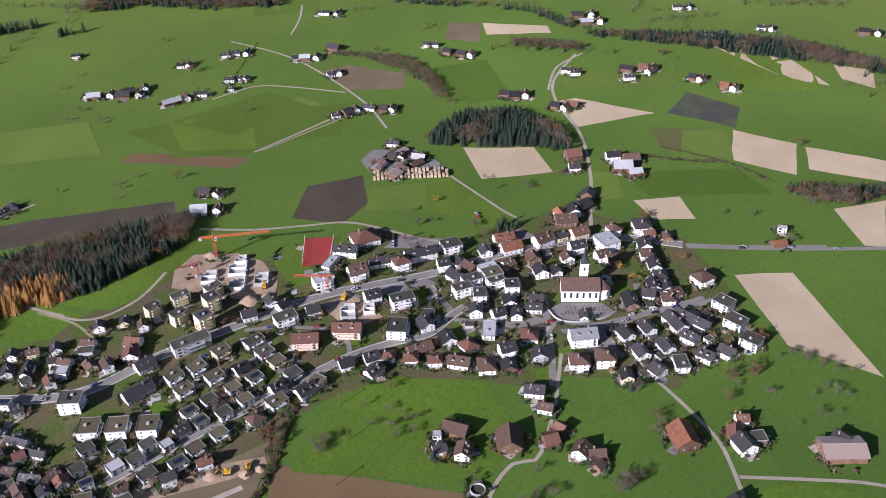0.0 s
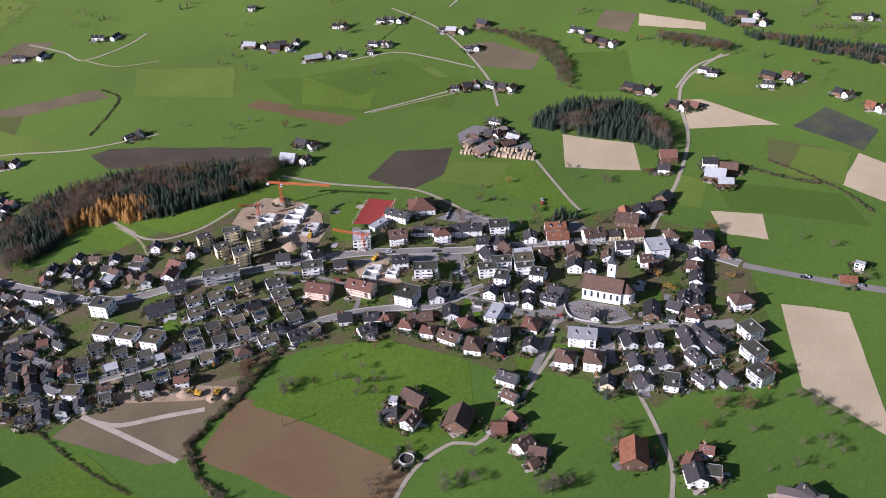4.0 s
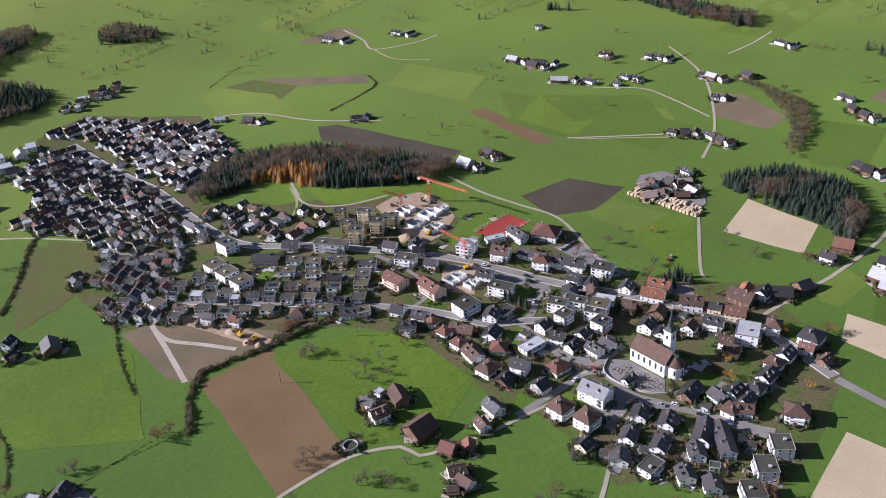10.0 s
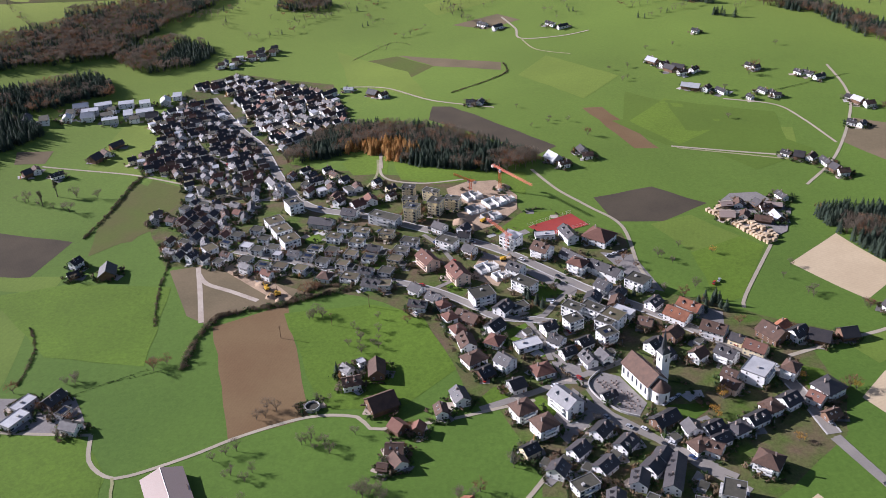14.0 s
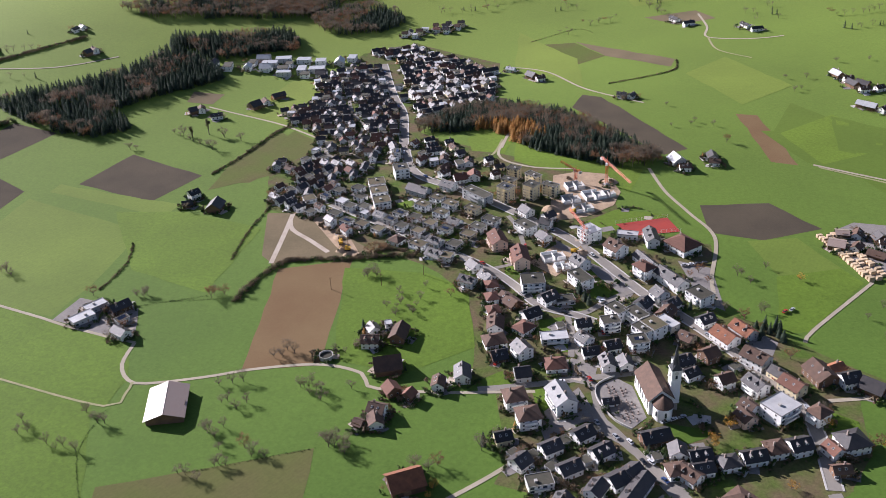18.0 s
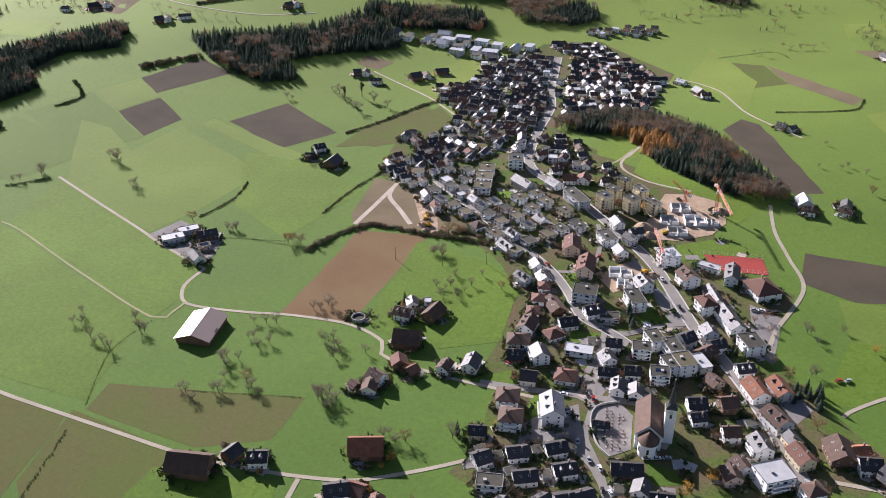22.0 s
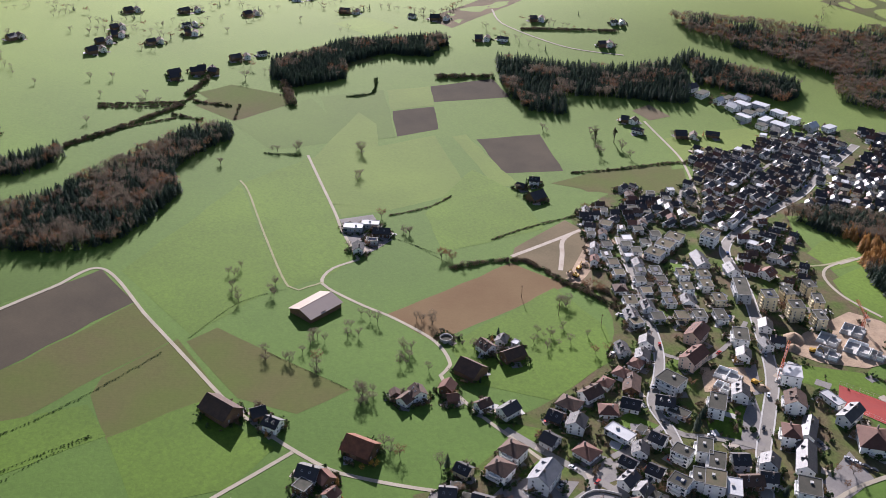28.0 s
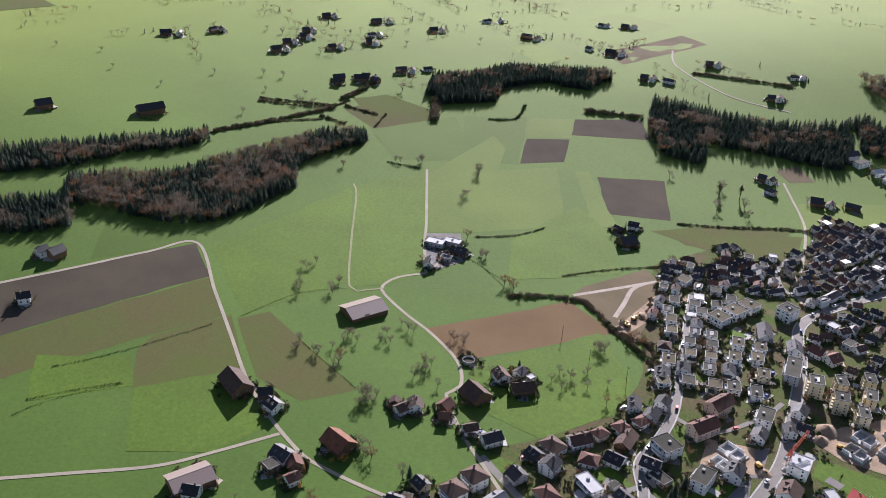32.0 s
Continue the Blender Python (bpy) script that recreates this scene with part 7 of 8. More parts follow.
def church(x, y, rot):
    z = ground_z(x, y) + 0.3
    root = tagged(new("church"), label="large white village church with brown roof and needle spire", category="church")
    root.matrix_basis = pose(x, y, z, 0, 0, rot)
    L, W, H, rise = 24.0, 12.5, 9.0, 5.6
    placed.append((x, y, 15.0))
    part("nave", gable_walls(L, W, H, rise, WALLS["w"]), root)
    part("nave_roof", gable_roof(L, W, H, rise, ROOFS["k"], 0.7), root)
    tall = arched_window(1.3, 3.6)
    for i in range(6):
        u = -L / 2 + (i + 0.5) * L / 6
        part("window", tall, root, pose(u, -W / 2 - 0.02, 2.8))
        part("window", tall, root, pose(u, W / 2 + 0.02, 2.8, 0, 0, 180))
    part("portal", boxes_mesh("portal", [(-1.1, -0.1, 0, 1.1, 0.1, 3.2), (-1.4, -0.06, 0, -1.1, 0.12, 3.5), (1.1, -0.06, 0, 1.4, 0.12, 3.5), (-1.4, -0.06, 3.2, 1.4, 0.12, 3.5)], TIMBER), root, pose(-L / 2 - 0.03, 0, 0, 0, 0, -90))
    # choir: a round apse lower than the nave
    v, f, n, r = [], [], 12, 4.6
    for k in (0, 1):
        v += [(L / 2 + 3.0 + r * math.sin(math.pi * i / n), -r * math.cos(math.pi * i / n), -2 if k == 0 else 8.2) for i in range(n + 1)]
    v += [(L / 2 - 0.5, -r, -2), (L / 2 - 0.5, r, -2), (L / 2 - 0.5, -r, 8.2), (L / 2 - 0.5, r, 8.2)]
    m = n + 1
    f += [(i, i + 1, m + i + 1, m + i) for i in range(n)] + [(2 * m, 0, m, 2 * m + 2), (n, 2 * m + 1, 2 * m + 3, m + n)]
    choir = part("choir", mesh_object("choir", v, f, WALLS["w"], smooth=True), root)
    q = r + 0.6
    v = [(L / 2 + 3.0 + q * math.sin(math.pi * i / n), -q * math.cos(math.pi * i / n), 8.1) for i in range(n + 1)] + [(L / 2 - 0.3, -q, 8.1), (L / 2 - 0.3, q, 8.1), (L / 2 + 2.6, 0, 12.6), (L / 2 - 0.3, 0, 12.6)]
    f = [(i, i + 1, m + 2) for i in range(n)] + [(m, 0, m + 2, m + 3), (n, m + 1, m + 3, m + 2)]
    part("choir_roof", mesh_object("choir_roof", v, f, ROOFS["k"]), root)
    small = arched_window(1.0, 2.6)
    for a in (-60, 0, 60):
        part("window", small, choir, pose(L / 2 + 3.0 + (r + 0.02) * math.cos(radians(a)), (r + 0.02) * math.sin(radians(a)), 3.0, 0, 0, 90 + a))
    # tower beside the nave
    tx, ty, s, th = 3.0, W / 2 + 3.0, 2.5, 20.0
    tower = part("tower", boxes_mesh("tower", [(tx - s, ty - s, -2, tx + s, ty + s, th), (tx - s - 0.25, ty - s - 0.25, 14.2, tx + s + 0.25, ty + s + 0.25, 14.6), (tx - s - 0.35, ty - s - 0.35, th, tx + s + 0.35, ty + s + 0.35, th + 0.5)], WALLS["w"]), root)
    belfry = arched_window(1.1, 1.8)
    dial = lathe("clock_face", [(1.05, 0.0), (1.05, 0.12), (0.9, 0.14)], FRAME, 20)
    for k in range(4):
        a = radians(90 * k)
        dx, dy = math.sin(a) * (s + 0.03), -math.cos(a) * (s + 0.03)
        part("belfry_window", belfry, tower, pose(tx + dx, ty + dy, 15.2, 0, 0, 90 * k))
        part("clock_face", dial, tower, pose(tx + dx, ty + dy, 18.6, 90, 0, 90 * k))
    v = [(tx + x * (s + 0.3), ty + y * (s + 0.3), th + 0.5) for x, y in ((-1, -1), (1, -1), (1, 1), (-1, 1))]
    v += ring_verts(8, 1.75, th + 3.2, tx, ty, math.pi / 8) + [(tx, ty, th + 15.5)]
    f = [(4 + i, 4 + (i + 1) % 8, 12) for i in range(8)]
    f += [(0, 1, 10, 9), (1, 2, 4, 11), (2, 3, 6, 5), (3, 0, 8, 7), (0, 9, 8), (1, 11, 10), (2, 5, 4), (3, 7, 6)]
    part("spire", mesh_object("spire", v, f, SPIRE), root, None, "dark slate needle spire")
    part("finial", lathe("finial", [(0.06, 0), (0.06, 1.2), (0.28, 1.3), (0.28, 1.7), (0.05, 1.8), (0.05, 2.6)], FRAME, 8), root, pose(tx, ty, th + 15.3))
    return root


church(104.5, 406.0, -67.0)
# churchyard: wall, gravel, rows of stones
draped("churchyard", [(77, 412), (84, 419), (93, 414), (103, 390), (97, 380), (90, 384), (80, 396)], FIELD_MATS["yard"], 0.2)
grave_boxes = []
rng = random.Random(3)
gz = ground_z(88, 400) + 0.4
for i in range(12):
    for j in range(5):
        gx, gy = 80 + j * 3.4 + i * 1.1, 411 - i * 2.3 - j * 0.6
        if inside(gx, gy, [(78, 411), (84, 417), (92, 412), (101, 391), (97, 383), (90, 386), (81, 397)]):
            gx, gy = gx + rng.uniform(-0.5, 0.5), gy + rng.uniform(-0.35, 0.35)
            if rng.random() < 0.2:
                continue
            grave_boxes.append((gx, gy, gz, gx + rng.uniform(0.5, 0.9), gy + 0.25, gz + rng.uniform(0.7, 1.2)))
            grave_boxes.append((gx, gy - 1.7, gz, gx + 0.8, gy - 0.6, gz + 0.2))
stuff("gravestones", boxes_mesh("gravestones", grave_boxes, BRICK), "rows of low grey gravestones beside the church", "graves")


def low_wall(pts, height=1.1, thick=0.35, mat=None, label="low pale garden wall along the plot", name="garden_wall"):
    v, f = [], []
    a, b = ribbon(pts, thick)
    for (lx, ly), (rx, ry) in zip(a, b):
        z = ground_z(lx, ly)
        v += [(lx, ly, z - 0.4), (lx, ly, z + height), (rx, ry, z + height), (rx, ry, z - 0.4)]
    for i in range(len(pts) - 1):
        o = 4 * i
        f += [(o + k, o + 4 + k, o + 5 + k, o + 1 + k) for k in range(3)]
    f += [(0, 1, 2, 3), tuple(4 * (len(pts) - 1) + k for k in (3, 2, 1, 0))]
    return tagged(new(name, mesh_object(name, v, f, mat or CONCRETE)), label=label, category="wall")


low_wall(smooth_line([(97, 379), (88, 384), (79, 395), (75, 405), (76, 412), (83, 420)], 3.0), 1.3, 0.5, None, "curved stone wall round the churchyard", "churchyard_wall")


# ---- cranes, tank, court, masts ----
def lattice(name, a, b, w, mat, bays):
    """A square lattice boom from a to b."""
    a, b = Vector(a), Vector(b)
    q = (b - a).to_track_quat("Z", "Y")
    v, f = [], []
    corner = [(-w, -w), (w, -w), (w, w), (-w, w)]
    pts = [[a + (b - a) * (k / bays) + q @ Vector((cx, cy, 0)) for cx, cy in corner] for k in range(bays + 1)]
    for c in range(4):
        limb(v, f, pts[0][c], pts[-1][c], 0.13, 0.13, 4)
    for k in range(bays):
        for c in range(4):
            limb(v, f, pts[k][c], pts[k + 1][(c + 1) % 4], 0.07, 0.07, 3)
            limb(v, f, pts[k + 1][c], pts[k + 1][(c + 1) % 4], 0.06, 0.06, 3)
    return mesh_object(name, v, f, mat)


def crane(x, y, height, jib, jib_rise, turn, back, label):
    root = tagged(new("tower_crane"), label=label, category="crane", group="cranes on the building sites")
    root.matrix_basis = pose(x, y, ground_z(x, y), 0, 0, turn)
    placed.append((x, y, 3))
    part("foundation", boxes_mesh("foundation", [(-2, -2, -1, 2, 2, 0.5), (-1.2, -1.2, 0.5, 1.2, 1.2, 1.3)], CONCRETE), root)
    part("mast", lattice("mast", (0, 0, 0.5), (0, 0, height), 0.75, CRANE, int(height / 2)), root)
    part("jib", lattice("jib", (0, 0, height), (jib, 0, height + jib_rise), 0.6, CRANE, int(jib / 2)), root)
    part("counter_jib", lattice("counter_jib", (0, 0, height), (-back, 0, height), 0.6, CRANE, max(2, int(back / 2))), root)
    part("counterweight", boxes_mesh("counterweight", [(-back - 0.8, -0.9, height - 2.0, -back + 1.2, 0.9, height - 0.3)], CONCRETE), root)
    part("cab", boxes_mesh("cab", [(0.8, -1.7, height - 2.2, 2.4, -0.4, height - 0.2), (1.0, -1.75, height - 1.6, 2.2, -1.7, height - 0.5)], [FRAME, GLASS], [0, 1]), root)
    v, f = [], []
    limb(v, f, (0, 0, height), (0, 0, height + 4.0), 0.3, 0.12, 4)
    part("apex", mesh_object("apex", v, f, CRANE), root)
    v, f = [], []
    limb(v, f, (0, 0, height + 3.9), (jib * 0.6, 0, height + jib_rise * 0.6 + 0.5), 0.05, 0.05, 3)
    limb(v, f, (0, 0, height + 3.9), (-back, 0, height + 0.5), 0.05, 0.05, 3)
    limb(v, f, (jib * 0.7, 0, height + jib_rise * 0.7), (jib * 0.7, 0, height * 0.5), 0.04, 0.04, 3)
    part("cable", mesh_object("cable", v, f, SPIRE), root)
    return root


crane(46.0, 650.0, 18.5, 38.0, 0.5, -57.0, 9.0, "tall orange-red tower crane over the building site")
crane(43.5, 559.7, 12.5, 20.0, 3.5, 127.0, 5.0, "red tower crane with raised jib beside the main street")
crane(23.4, 649.2, 10.0, 13.0, 4.0, 160.0, 4.0, "smaller red crane between the concrete shells")


def tank(x, y, r, h):
    root = tagged(new("slurry_tank"), label="round open grey concrete slurry tank beside the lane", category="tank")
    root.matrix_basis = pose(x, y, ground_z(x, y))
    placed.append((x, y, r))
    v, f, n = [], [], 28
    for rr, z in ((r, -1), (r, h), (r - 0.3, h), (r - 0.3, h - 1.2)):
        v += ring_verts(n, rr, z)
    for k in range(3):
        f += [(k * n + i, k * n + (i + 1) % n, (k + 1) * n + (i + 1) % n, (k + 1) * n + i) for i in range(n)]
    part("shell", mesh_object("shell", v, f, CONCRETE), root)
    part("cover", mesh_object("cover", ring_verts(n, r - 0.31, h - 1.1), [tuple(range(n))], FLAT_TOPS), root, None, "dark slurry surface")


tank(-74.7, 401.5, 4.0, 2.4)
draped("sports_court", [(61.0, 590.0), (94.0, 608.0), (104.5, 590.0), (73.6, 575.8)], COURT, 0.19)
for a, b in (((61.0, 590.0), (94.0, 608.0)), ((73.6, 575.8), (104.5, 590.0))):
    v, f = [], []
    n = 10
    for i in range(n + 1):
        px, py = a[0] + (b[0] - a[0]) * i / n, a[1] + (b[1] - a[1]) * i / n
        limb(v, f, (px, py, ground_z(px, py) - 0.2), (px, py, ground_z(px, py) + 3.0), 0.07, 0.07, 4)
    for h in (0.3, 1.6, 2.95):
        limb(v, f, (*a, ground_z(*a) + h), (*b, ground_z(*b) + h), 0.05, 0.05, 3)
    tagged(new("ball_fence", mesh_object("ball_fence", v, f, FRAME)), label="thin metal fence beside the red sports court", category="fence")


def pole(x, y, h):
    root = tagged(new("power_pole"), label="wooden power pole with a cross-arm in the meadow", category="pole", group="power poles")
    root.matrix_basis = pose(x, y, ground_z(x, y), 0, 0, 35)
    v, f = [], []
    limb(v, f, (0, 0, -0.5), (0, 0, h), 0.2, 0.13, 7)
    part("post", mesh_object("post", v, f, TIMBER), root)
    part("cross_arm", boxes_mesh("cross_arm", [(-1.1, -0.09, h - 0.8, 1.1, 0.09, h - 0.6), (-1.0, -0.06, h - 0.6, -0.9, 0.06, h - 0.35), (0.9, -0.06, h - 0.6, 1.0, 0.06, h - 0.35)], TIMBER), root)


for px, py in ((-47.9, 497.7), (-125.0, 544.1), (-108.6, 521.1), (-100, 470), (-20, 515), (-70, 480)):
    pole(px, py, 9.0)

# ---- building sites ----
draped("building_site", [(5, 657), (22, 668), (44, 668), (58, 640), (56, 618), (40, 596), (23, 587), (12, 610)], EARTH, 0.2)
draped("building_site", [(24.6, 550), (46, 540), (34, 513), (14, 526)], EARTH, 0.2)
draped("building_site", [(-168, 563), (-150, 556), (-122, 526), (-104, 508), (-98, 515), (-118, 542), (-140, 575), (-160, 575)], EARTH, 0.135)
draped("building_site", [(-187.4, 560.1), (-168.7, 563.5), (-114.4, 535.3), (-82.7, 516.0), (-124.7, 504.3), (-150.2, 491.1), (-163.6, 501.6)], FIELD_MATS["dull_soil"], 0.125)
rng = random.Random(23)


def shell(x, y, rot, L, W):
    """An unfinished ground floor: slab, stub walls and openings."""
    z = ground_z(x, y) + 0.5
    root = tagged(new("concrete_shell"), label="unfinished pale concrete shell of a house on bare earth", category="building shell", group="shells on the building site")
    root.matrix_basis = pose(x, y, z, 0, 0, rot)
    part("slab", boxes_mesh("slab", [(-L / 2 - 0.6, -W / 2 - 0.6, -1, L / 2 + 0.6, W / 2 + 0.6, 0.3)], CONCRETE), root)
    a, b, h = L / 2, W / 2, 2.6
    for q in ((-a, -b, 0.3, -a * 0.3, -b + 0.3, h), (a * 0.2, -b, 0.3, a, -b + 0.3, h), (-a, b - 0.3, 0.3, a * 0.6, b, h), (-a, -b + 0.3, 0.3, -a + 0.3, b - 0.3, h), (a - 0.3, -b + 0.3, 0.3, a, b * 0.5, h), (-0.15, -b + 0.3, 0.3, 0.15, b - 0.3, h - 0.2)):
        part("stub_wall", boxes_mesh("stub_wall", [q], WALLS["w"] if rng.random() < 0.5 else CONCRETE), root)


for sx, sy, sr, sl, sw in ((24, 640, 30, 13, 10), (40, 628, 30, 15, 12), (25, 618, 30, 12, 10), (36, 606, 30, 13, 9), (50, 632, 30, 9, 7), (28, 535, 30, 14, 9), (36, 524, 30, 9, 7)):
    shell(sx, sy, sr, sl, sw)


def mound(x, y, r, h):
    v, f, n, rg = [], [], 14, random.Random(int(x * 3 + y))
    for k in range(5):
        s = k / 4
        v += [(r * (1 - s) ** 0.8 * rg.uniform(0.85, 1.15) * math.cos(6.283 * i / n), r * (1 - s) ** 0.8 * rg.uniform(0.85, 1.15) * math.sin(6.283 * i / n), h * s * rg.uniform(0.9, 1.05)) for i in range(n)]
    f = [(k * n + i, k * n + (i + 1) % n, (k + 1) * n + (i + 1) % n, (k + 1) * n + i) for k in range(4) for i in range(n)]
    ob = tagged(new("earth_mound", mesh_object("earth_mound", v, f, EARTH, smooth=True)), label="heap of loose yellow-brown earth on the building site", category="mound", group="earth heaps")
    ob.matrix_basis = pose(x, y, ground_z(x, y) + 0.2)


for q in ((14, 600, 7, 4), (22, 592, 5, 3), (48, 655, 6, 2.5), (-112, 517, 4, 2.5), (-106, 512, 3, 2), (-120, 533, 5, 2), (-150, 562, 4, 1.5), (45, 546, 4, 2)):
    mound(*q)


def digger(x, y, rot, mat):
    root = tagged(new("excavator"), label="yellow tracked excavator standing on the building site", category="excavator", group="machines on the sites")
    root.matrix_basis = pose(x, y, ground_z(x, y) + 0.4, 0, 0, rot)
    part("track", boxes_mesh("track", [(-2, -1.5, 0, 2, -0.9, 0.9), (-2, 0.9, 0, 2, 1.5, 0.9)], RUBBER), root)
    part("house", boxes_mesh("house", [(-2.2, -1.3, 0.9, 1.4, 1.3, 2.2), (0.0, -1.3, 2.2, 1.4, -0.2, 3.1)], mat), root)
    v, f = [], []
    limb(v, f, (1.2, 0.4, 1.6), (4.0, 0.4, 4.2), 0.3, 0.25, 4), limb(v, f, (4.0, 0.4, 4.2), (6.2, 0.4, 1.4), 0.22, 0.16, 4)
    part("boom", mesh_object("boom", v, f, mat), root)
    part("bucket", boxes_mesh("bucket", [(5.6, -0.1, 0.3, 6.7, 0.9, 1.5)], RUBBER), root)


YELLOW = material("machine_yellow", (0.62, 0.36, 0.03), 0.5, 0.1, 0.5, 3.0)
for q in ((30, 600, 40), (-116, 526, 120), (-108, 518, 200), (40, 545, 10)):
    digger(*q, YELLOW)


# ---- sawmill yard: stacks of sawn timber ----
def timber_stack(x, y, rot, L, W, H):
    root = tagged(new("timber_stack"), label="stack of pale sawn timber in the sawmill yard", category="timber stack", group="timber stacks")
    root.matrix_basis = pose(x, y, ground_z(x, y), 0, 0, rot)
    for k in range(3):
        part("layer", boxes_mesh("layer", [(-L / 2, -W / 2, H * k / 3 + 0.12, L / 2, W / 2, H * (k + 1) / 3)], SAWN), root, pose(0.06 * (k - 1), 0.05 * k, -0.12))


draped("sawmill_yard", [(196, 602), (205, 618), (216, 630), (236, 630), (252, 600), (238, 568), (223, 558)], FIELD_MATS["yard"], 0.4)
rng = random.Random(9)
for i in range(20):
    s = i / 19
    bx, by = 193 + s * 27.5, 604.5 - s * 51
    for j in range(1, 4):
        if j == 1 or rng.random() < 0.65:
            timber_stack(bx + (j - 1) * 4.4 + rng.uniform(-0.5, 0.5), by + (j - 1) * 2.4, 28 + rng.uniform(-4, 4), 3.6, 2.0, rng.uniform(2.0, 3.2))


# ---- cars ----
CAR_BODY = [boxes_mesh("body", [(-2.1, -0.85, 0.32, 2.1, 0.85, 0.82), (-2.15, -0.8, 0.35, 2.15, 0.8, 0.6)], m) for m in PAINT]
CABIN = mesh_object("cabin", [(-1.5, -0.78, 0.8), (1.1, -0.78, 0.8), (1.1, 0.78, 0.8), (-1.5, 0.78, 0.8), (-1.1, -0.65, 1.4), (0.4, -0.65, 1.4), (0.4, 0.65, 1.4), (-1.1, 0.65, 1.4)],
                    [(0, 1, 5, 4), (1, 2, 6, 5), (2, 3, 7, 6), (3, 0, 4, 7), (4, 5, 6, 7)], GLASS)
CAR_TOP = [boxes_mesh("car_roof", [(-1.1, -0.66, 1.39, 0.42, 0.66, 1.45)], m) for m in PAINT]
WHEEL = lathe("wheel", [(0.32, -0.1), (0.32, 0.1)], RUBBER, 10)


def car(x, y, rot, lift=0.5):
    rg = random.Random(int(x * 11 + y * 3))
    k = rg.choice((0, 0, 1, 1, 2, 2, 3, 4))
    root = tagged(new("car"), label="parked %s passenger car with dark windows" % ("white", "silver", "black", "red", "blue")[k], category="car", group="parked cars")
    root.matrix_basis = pose(x, y, ground_z(x, y) + lift, 0, 0, rot)
    part("body", CAR_BODY[k], root), part("cabin", CABIN, root), part("car_roof", CAR_TOP[k], root)
    for wx in (-1.3, 1.3):
        for wy in (-0.8, 0.8):
            part("wheel", WHEEL, root, pose(wx, wy, 0.32, 90))


rng = random.Random(41)
for line, w in streets:
    gap = 0.0
    for a, b in zip(line, line[1:]):
        gap += math.dist(a, b)
        if gap > rng.uniform(22, 60):
            gap = 0.0
            ang = math.atan2(b[1] - a[1], b[0] - a[0])
            side = rng.choice((-1, 1)) * w * 0.26
            car(a[0] - math.sin(ang) * side, a[1] + math.cos(ang) * side, math.degrees(ang) + (180 if side > 0 else 0), 0.62)
for q in ((77, 424, 20), (80, 426, 20), (84, 428, 15), (112, 388, 40), (116, 391, 40), (120, 394, 40), (64, 398, 80), (61, 394, 80), (110, 545, 30), (114, 547, 30), (118, 549, 30), (122, 551, 30), (170, 505, 60), (174, 508, 60)):
    car(q[0], q[1], q[2], 0.45)

# ---- gardens: paving, shrubs, sheds ----
rng = random.Random(77)
pads, spots, town_trees = [], [], []


house_cells = {}
for p, q, r in placed:
    for i in (-1, 0, 1):
        for j in (-1, 0, 1):
            house_cells.setdefault((int(p // 16) + i, int(q // 16) + j), []).append((p, q, 0.75 * r))


def clear(px, py, more):
    """Whether a garden plant finds room here, off the roads and houses."""
    return not near_road(px, py, more) and all(math.hypot(px - p, py - q) > r for p, q, r in house_cells.get((int(px // 16), int(py // 16)), ()))


for x, y, r in list(placed):
    if r > 12.4:
        continue
    a = rng.uniform(0, 6.28)
    for k in range(2):
        pads.append((x + (r + 0.5) * math.cos(a + k * 2.2), y + (r + 0.5) * math.sin(a + k * 2.2), rng.uniform(2.5, 4.5), rng.uniform(2, 3.5), a))
    town = math.hypot(x - 40, y - 520) < 330
    for _ in range(17 if town else 6):
        b = rng.uniform(0, 6.28)
        d = r + rng.uniform(0.6, 4.5)
        px, py = x + d * math.cos(b), y + d * math.sin(b)
        if clear(px, py, 0.8):
            h = rng.choice((0.9, 1.2, 1.5, 2.0, 2.8, 3.4))
            spots.append((px, py, h, h * rng.uniform(0.8, 1.2), rng.randrange(5)))
    # trimmed hedges along two or three sides of the plot
    b = rng.uniform(0, 6.28)
    for side in range(3 if town else 1):
        b += 1.571
        if rng.random() < 0.25:
            continue
        for i in range(11):
            px, py = x + (r + 2.6) * math.cos(b) - (i - 5) * 1.0 * math.sin(b), y + (r + 2.6) * math.sin(b) + (i - 5) * 1.0 * math.cos(b)
            if clear(px, py, 0.4):
                spots.append((px, py, 1.2, 1.25, rng.choice((0, 1, 2, 2, 3))))
v, f = [], []
for x, y, a, b, t in pads:
    if near_road(x, y, 0.5):
        continue
    o, c, s = len(v), math.cos(t), math.sin(t)
    for i, j in ((-a, -b), (a, -b), (a, b), (-a, b)):
        px, py = x + c * i - s * j, y + s * i + c * j
        v.append((px, py, ground_z(px, py) + 0.17 + 0.0004 * (o % 50)))
    f.append((o, o + 1, o + 2, o + 3))
stuff("paved_yards", mesh_object("paved_yards", v, f, [FIELD_MATS["yard"], CONCRETE, ROAD_MATS["gravel"]], [(i * 7) % 3 for i in range(len(f))]), "small grey paved yards and drives beside the houses", "paving")
parked = 0
for x, y, a, b, t in pads:
    if parked < 60 and rng.random() < 0.2 and SURVEYED_BOX[0] < x < SURVEYED_BOX[1] and SURVEYED_BOX[2] < y < SURVEYED_BOX[3] and clear(x, y, 1.2):
        car(x, y, math.degrees(t), 0.2)
        parked += 1
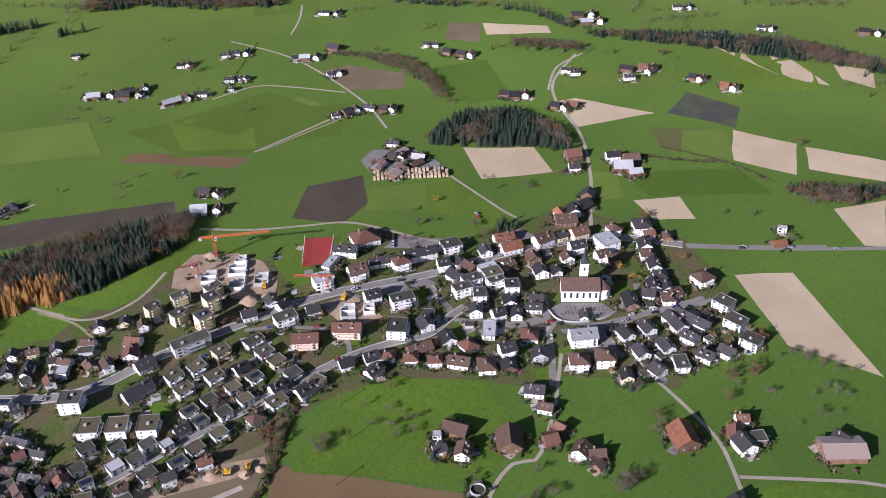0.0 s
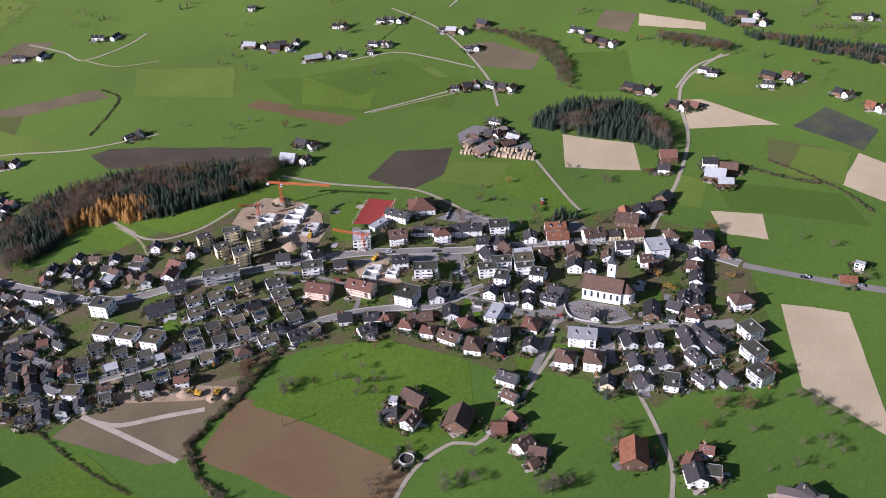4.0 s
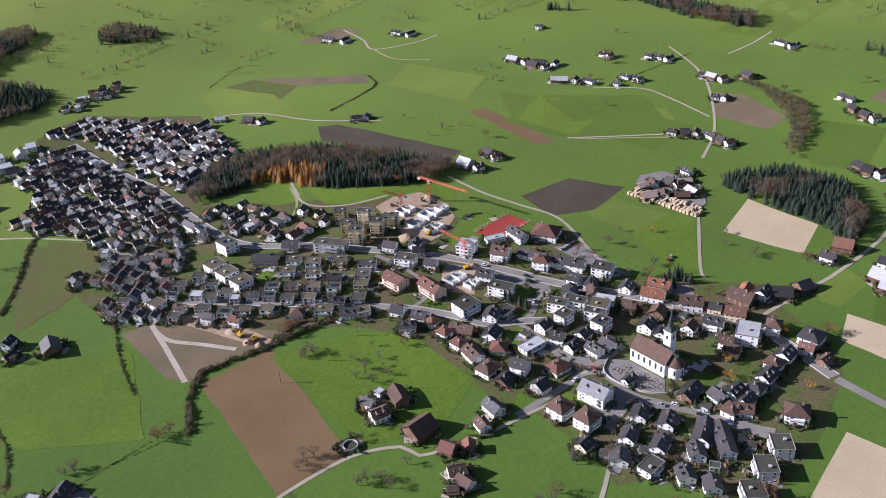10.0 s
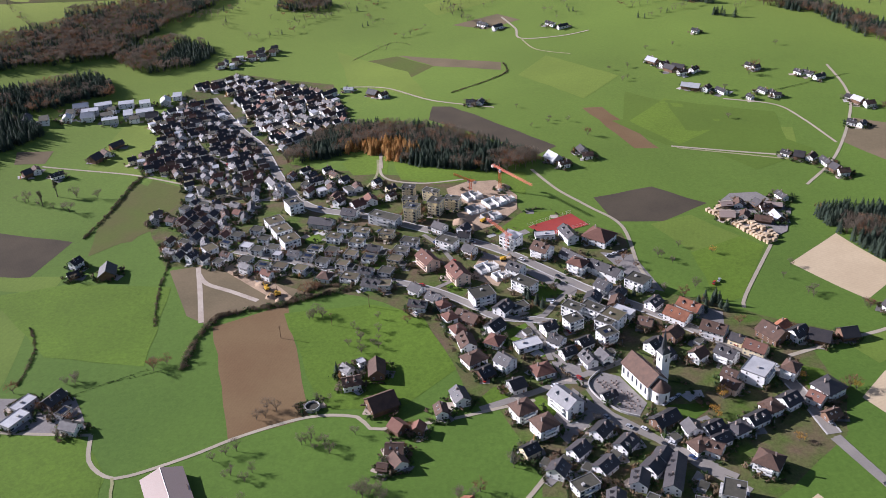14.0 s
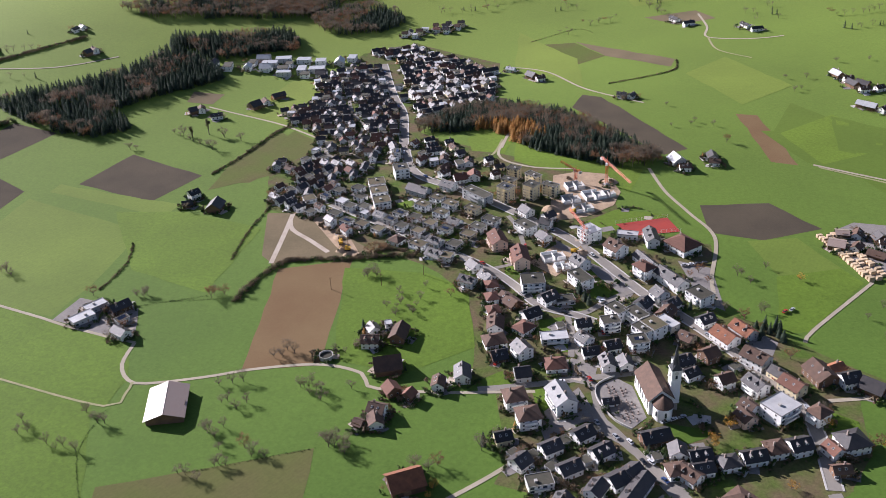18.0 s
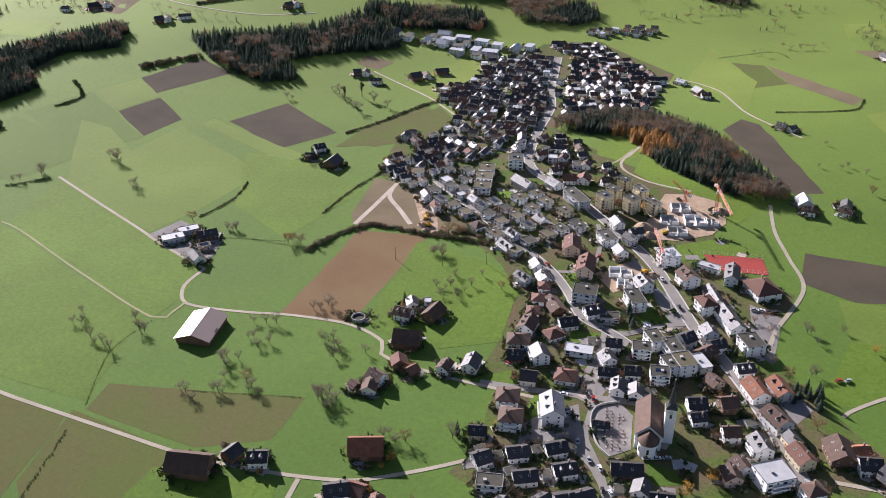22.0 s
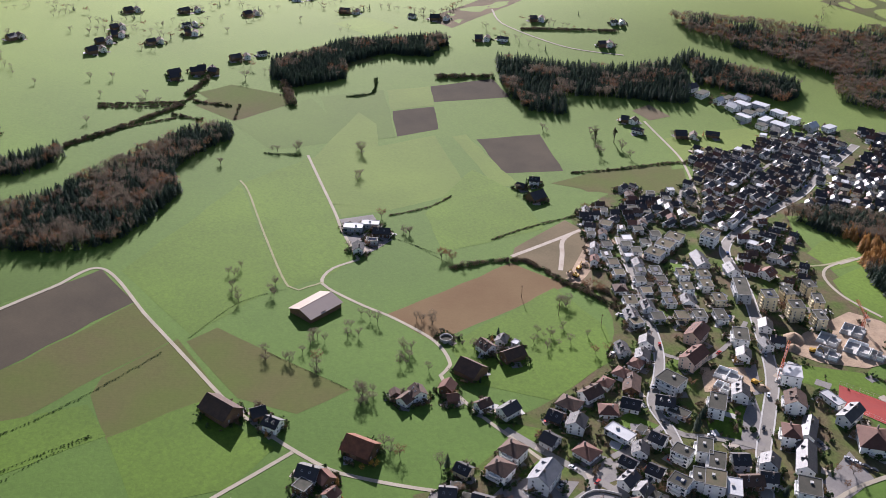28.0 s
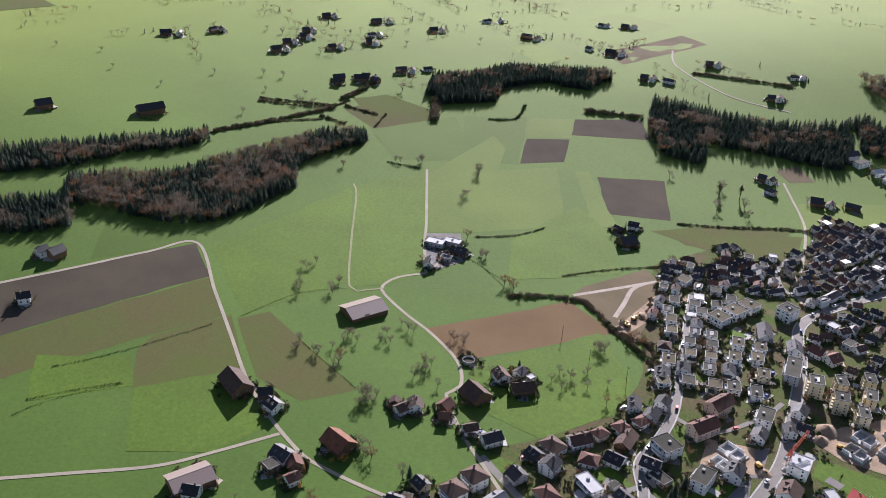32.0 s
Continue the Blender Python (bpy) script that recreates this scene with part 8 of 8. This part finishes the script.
for x, y, r in list(placed):
    if r < 8.5 and rng.random() < 0.85:
        t = rng.uniform(0, 6.28)
        px, py = x + (r + 2.6) * math.cos(t), y + (r + 2.6) * math.sin(t)
        if not near_road(px, py, 1.0) and clear(px, py, 0.5):
            h = rng.uniform(3.2, 6.5)
            town_trees.append((px, py, h, h * rng.uniform(0.9, 1.2), rng.choice((0, 1, 4, 5, 6, 7, 8, 9, 10))))
scatter("garden_trees", forest_stock, town_trees, FOREST_MATS, "small garden trees and firs between the houses", "trees")
scatter("garden_shrubs", garden_stock, spots, [LEAVES["green"], LEAVES["brown"]], "green and brown garden shrubs round the houses", "shrubs")


# ---- far country: plots, scattered trees and tree lines past the village ----
rng = random.Random(101)


def far_spot():
    side = rng.random()
    if side < 0.52:
        return rng.uniform(-2000, -600), rng.uniform(-300, 1350)
    if side < 0.78:
        return rng.uniform(450, 1300), rng.uniform(100, 1300)
    return rng.uniform(-500, 700), rng.uniform(1030, 1900)


far_plots = []
for n in range(90):
    cx, cy = far_spot()
    a, w, d = 0.5 + rng.choice((0, 0, 0, 1.57)) + rng.uniform(-0.2, 0.2), rng.uniform(30, 75), rng.uniform(18, 40)
    if any(math.hypot(cx - x, cy - y) < (w + r) * 0.8 for x, y, r in far_plots):
        continue
    far_plots.append((cx, cy, w))
    skew = rng.uniform(-0.25, 0.25)
    ring = [(cx + (i + skew * j) * math.cos(a) - j * math.sin(a), cy + (i + skew * j) * math.sin(a) + j * math.cos(a)) for i, j in ((-w, -d), (w, -d), (w * rng.uniform(0.8, 1.1), d), (-w, d))]
    field(rng.choice(("pale_grass", "pale_grass", "lush", "dark_grass", "dark_grass", "olive", "dull_soil" if rng.random() < 0.5 else "lush")), ring, 37.5)
far_spots = []
for n in range(720):
    cx, cy = far_spot()
    run, ang = rng.choice((1, 2, 4, 6, 10, 16)), 0.5 + rng.choice((0, 1.57)) + rng.uniform(-0.3, 0.3)
    gap = rng.uniform(5, 12)
    for i in range(run):
        px, py = cx + i * gap * math.cos(ang) + rng.uniform(-4, 4), cy + i * gap * math.sin(ang) + rng.uniform(-4, 4)
        h = rng.uniform(4.5, 8.5)
        far_spots.append((px, py, h, h * rng.uniform(0.8, 1.1), rng.choice((13, 14, 15, 13, 14, 15, 7, 0))))
scatter("far_trees", forest_stock, far_spots, FOREST_MATS, "scattered leafless orchard trees across the far meadows", "trees")
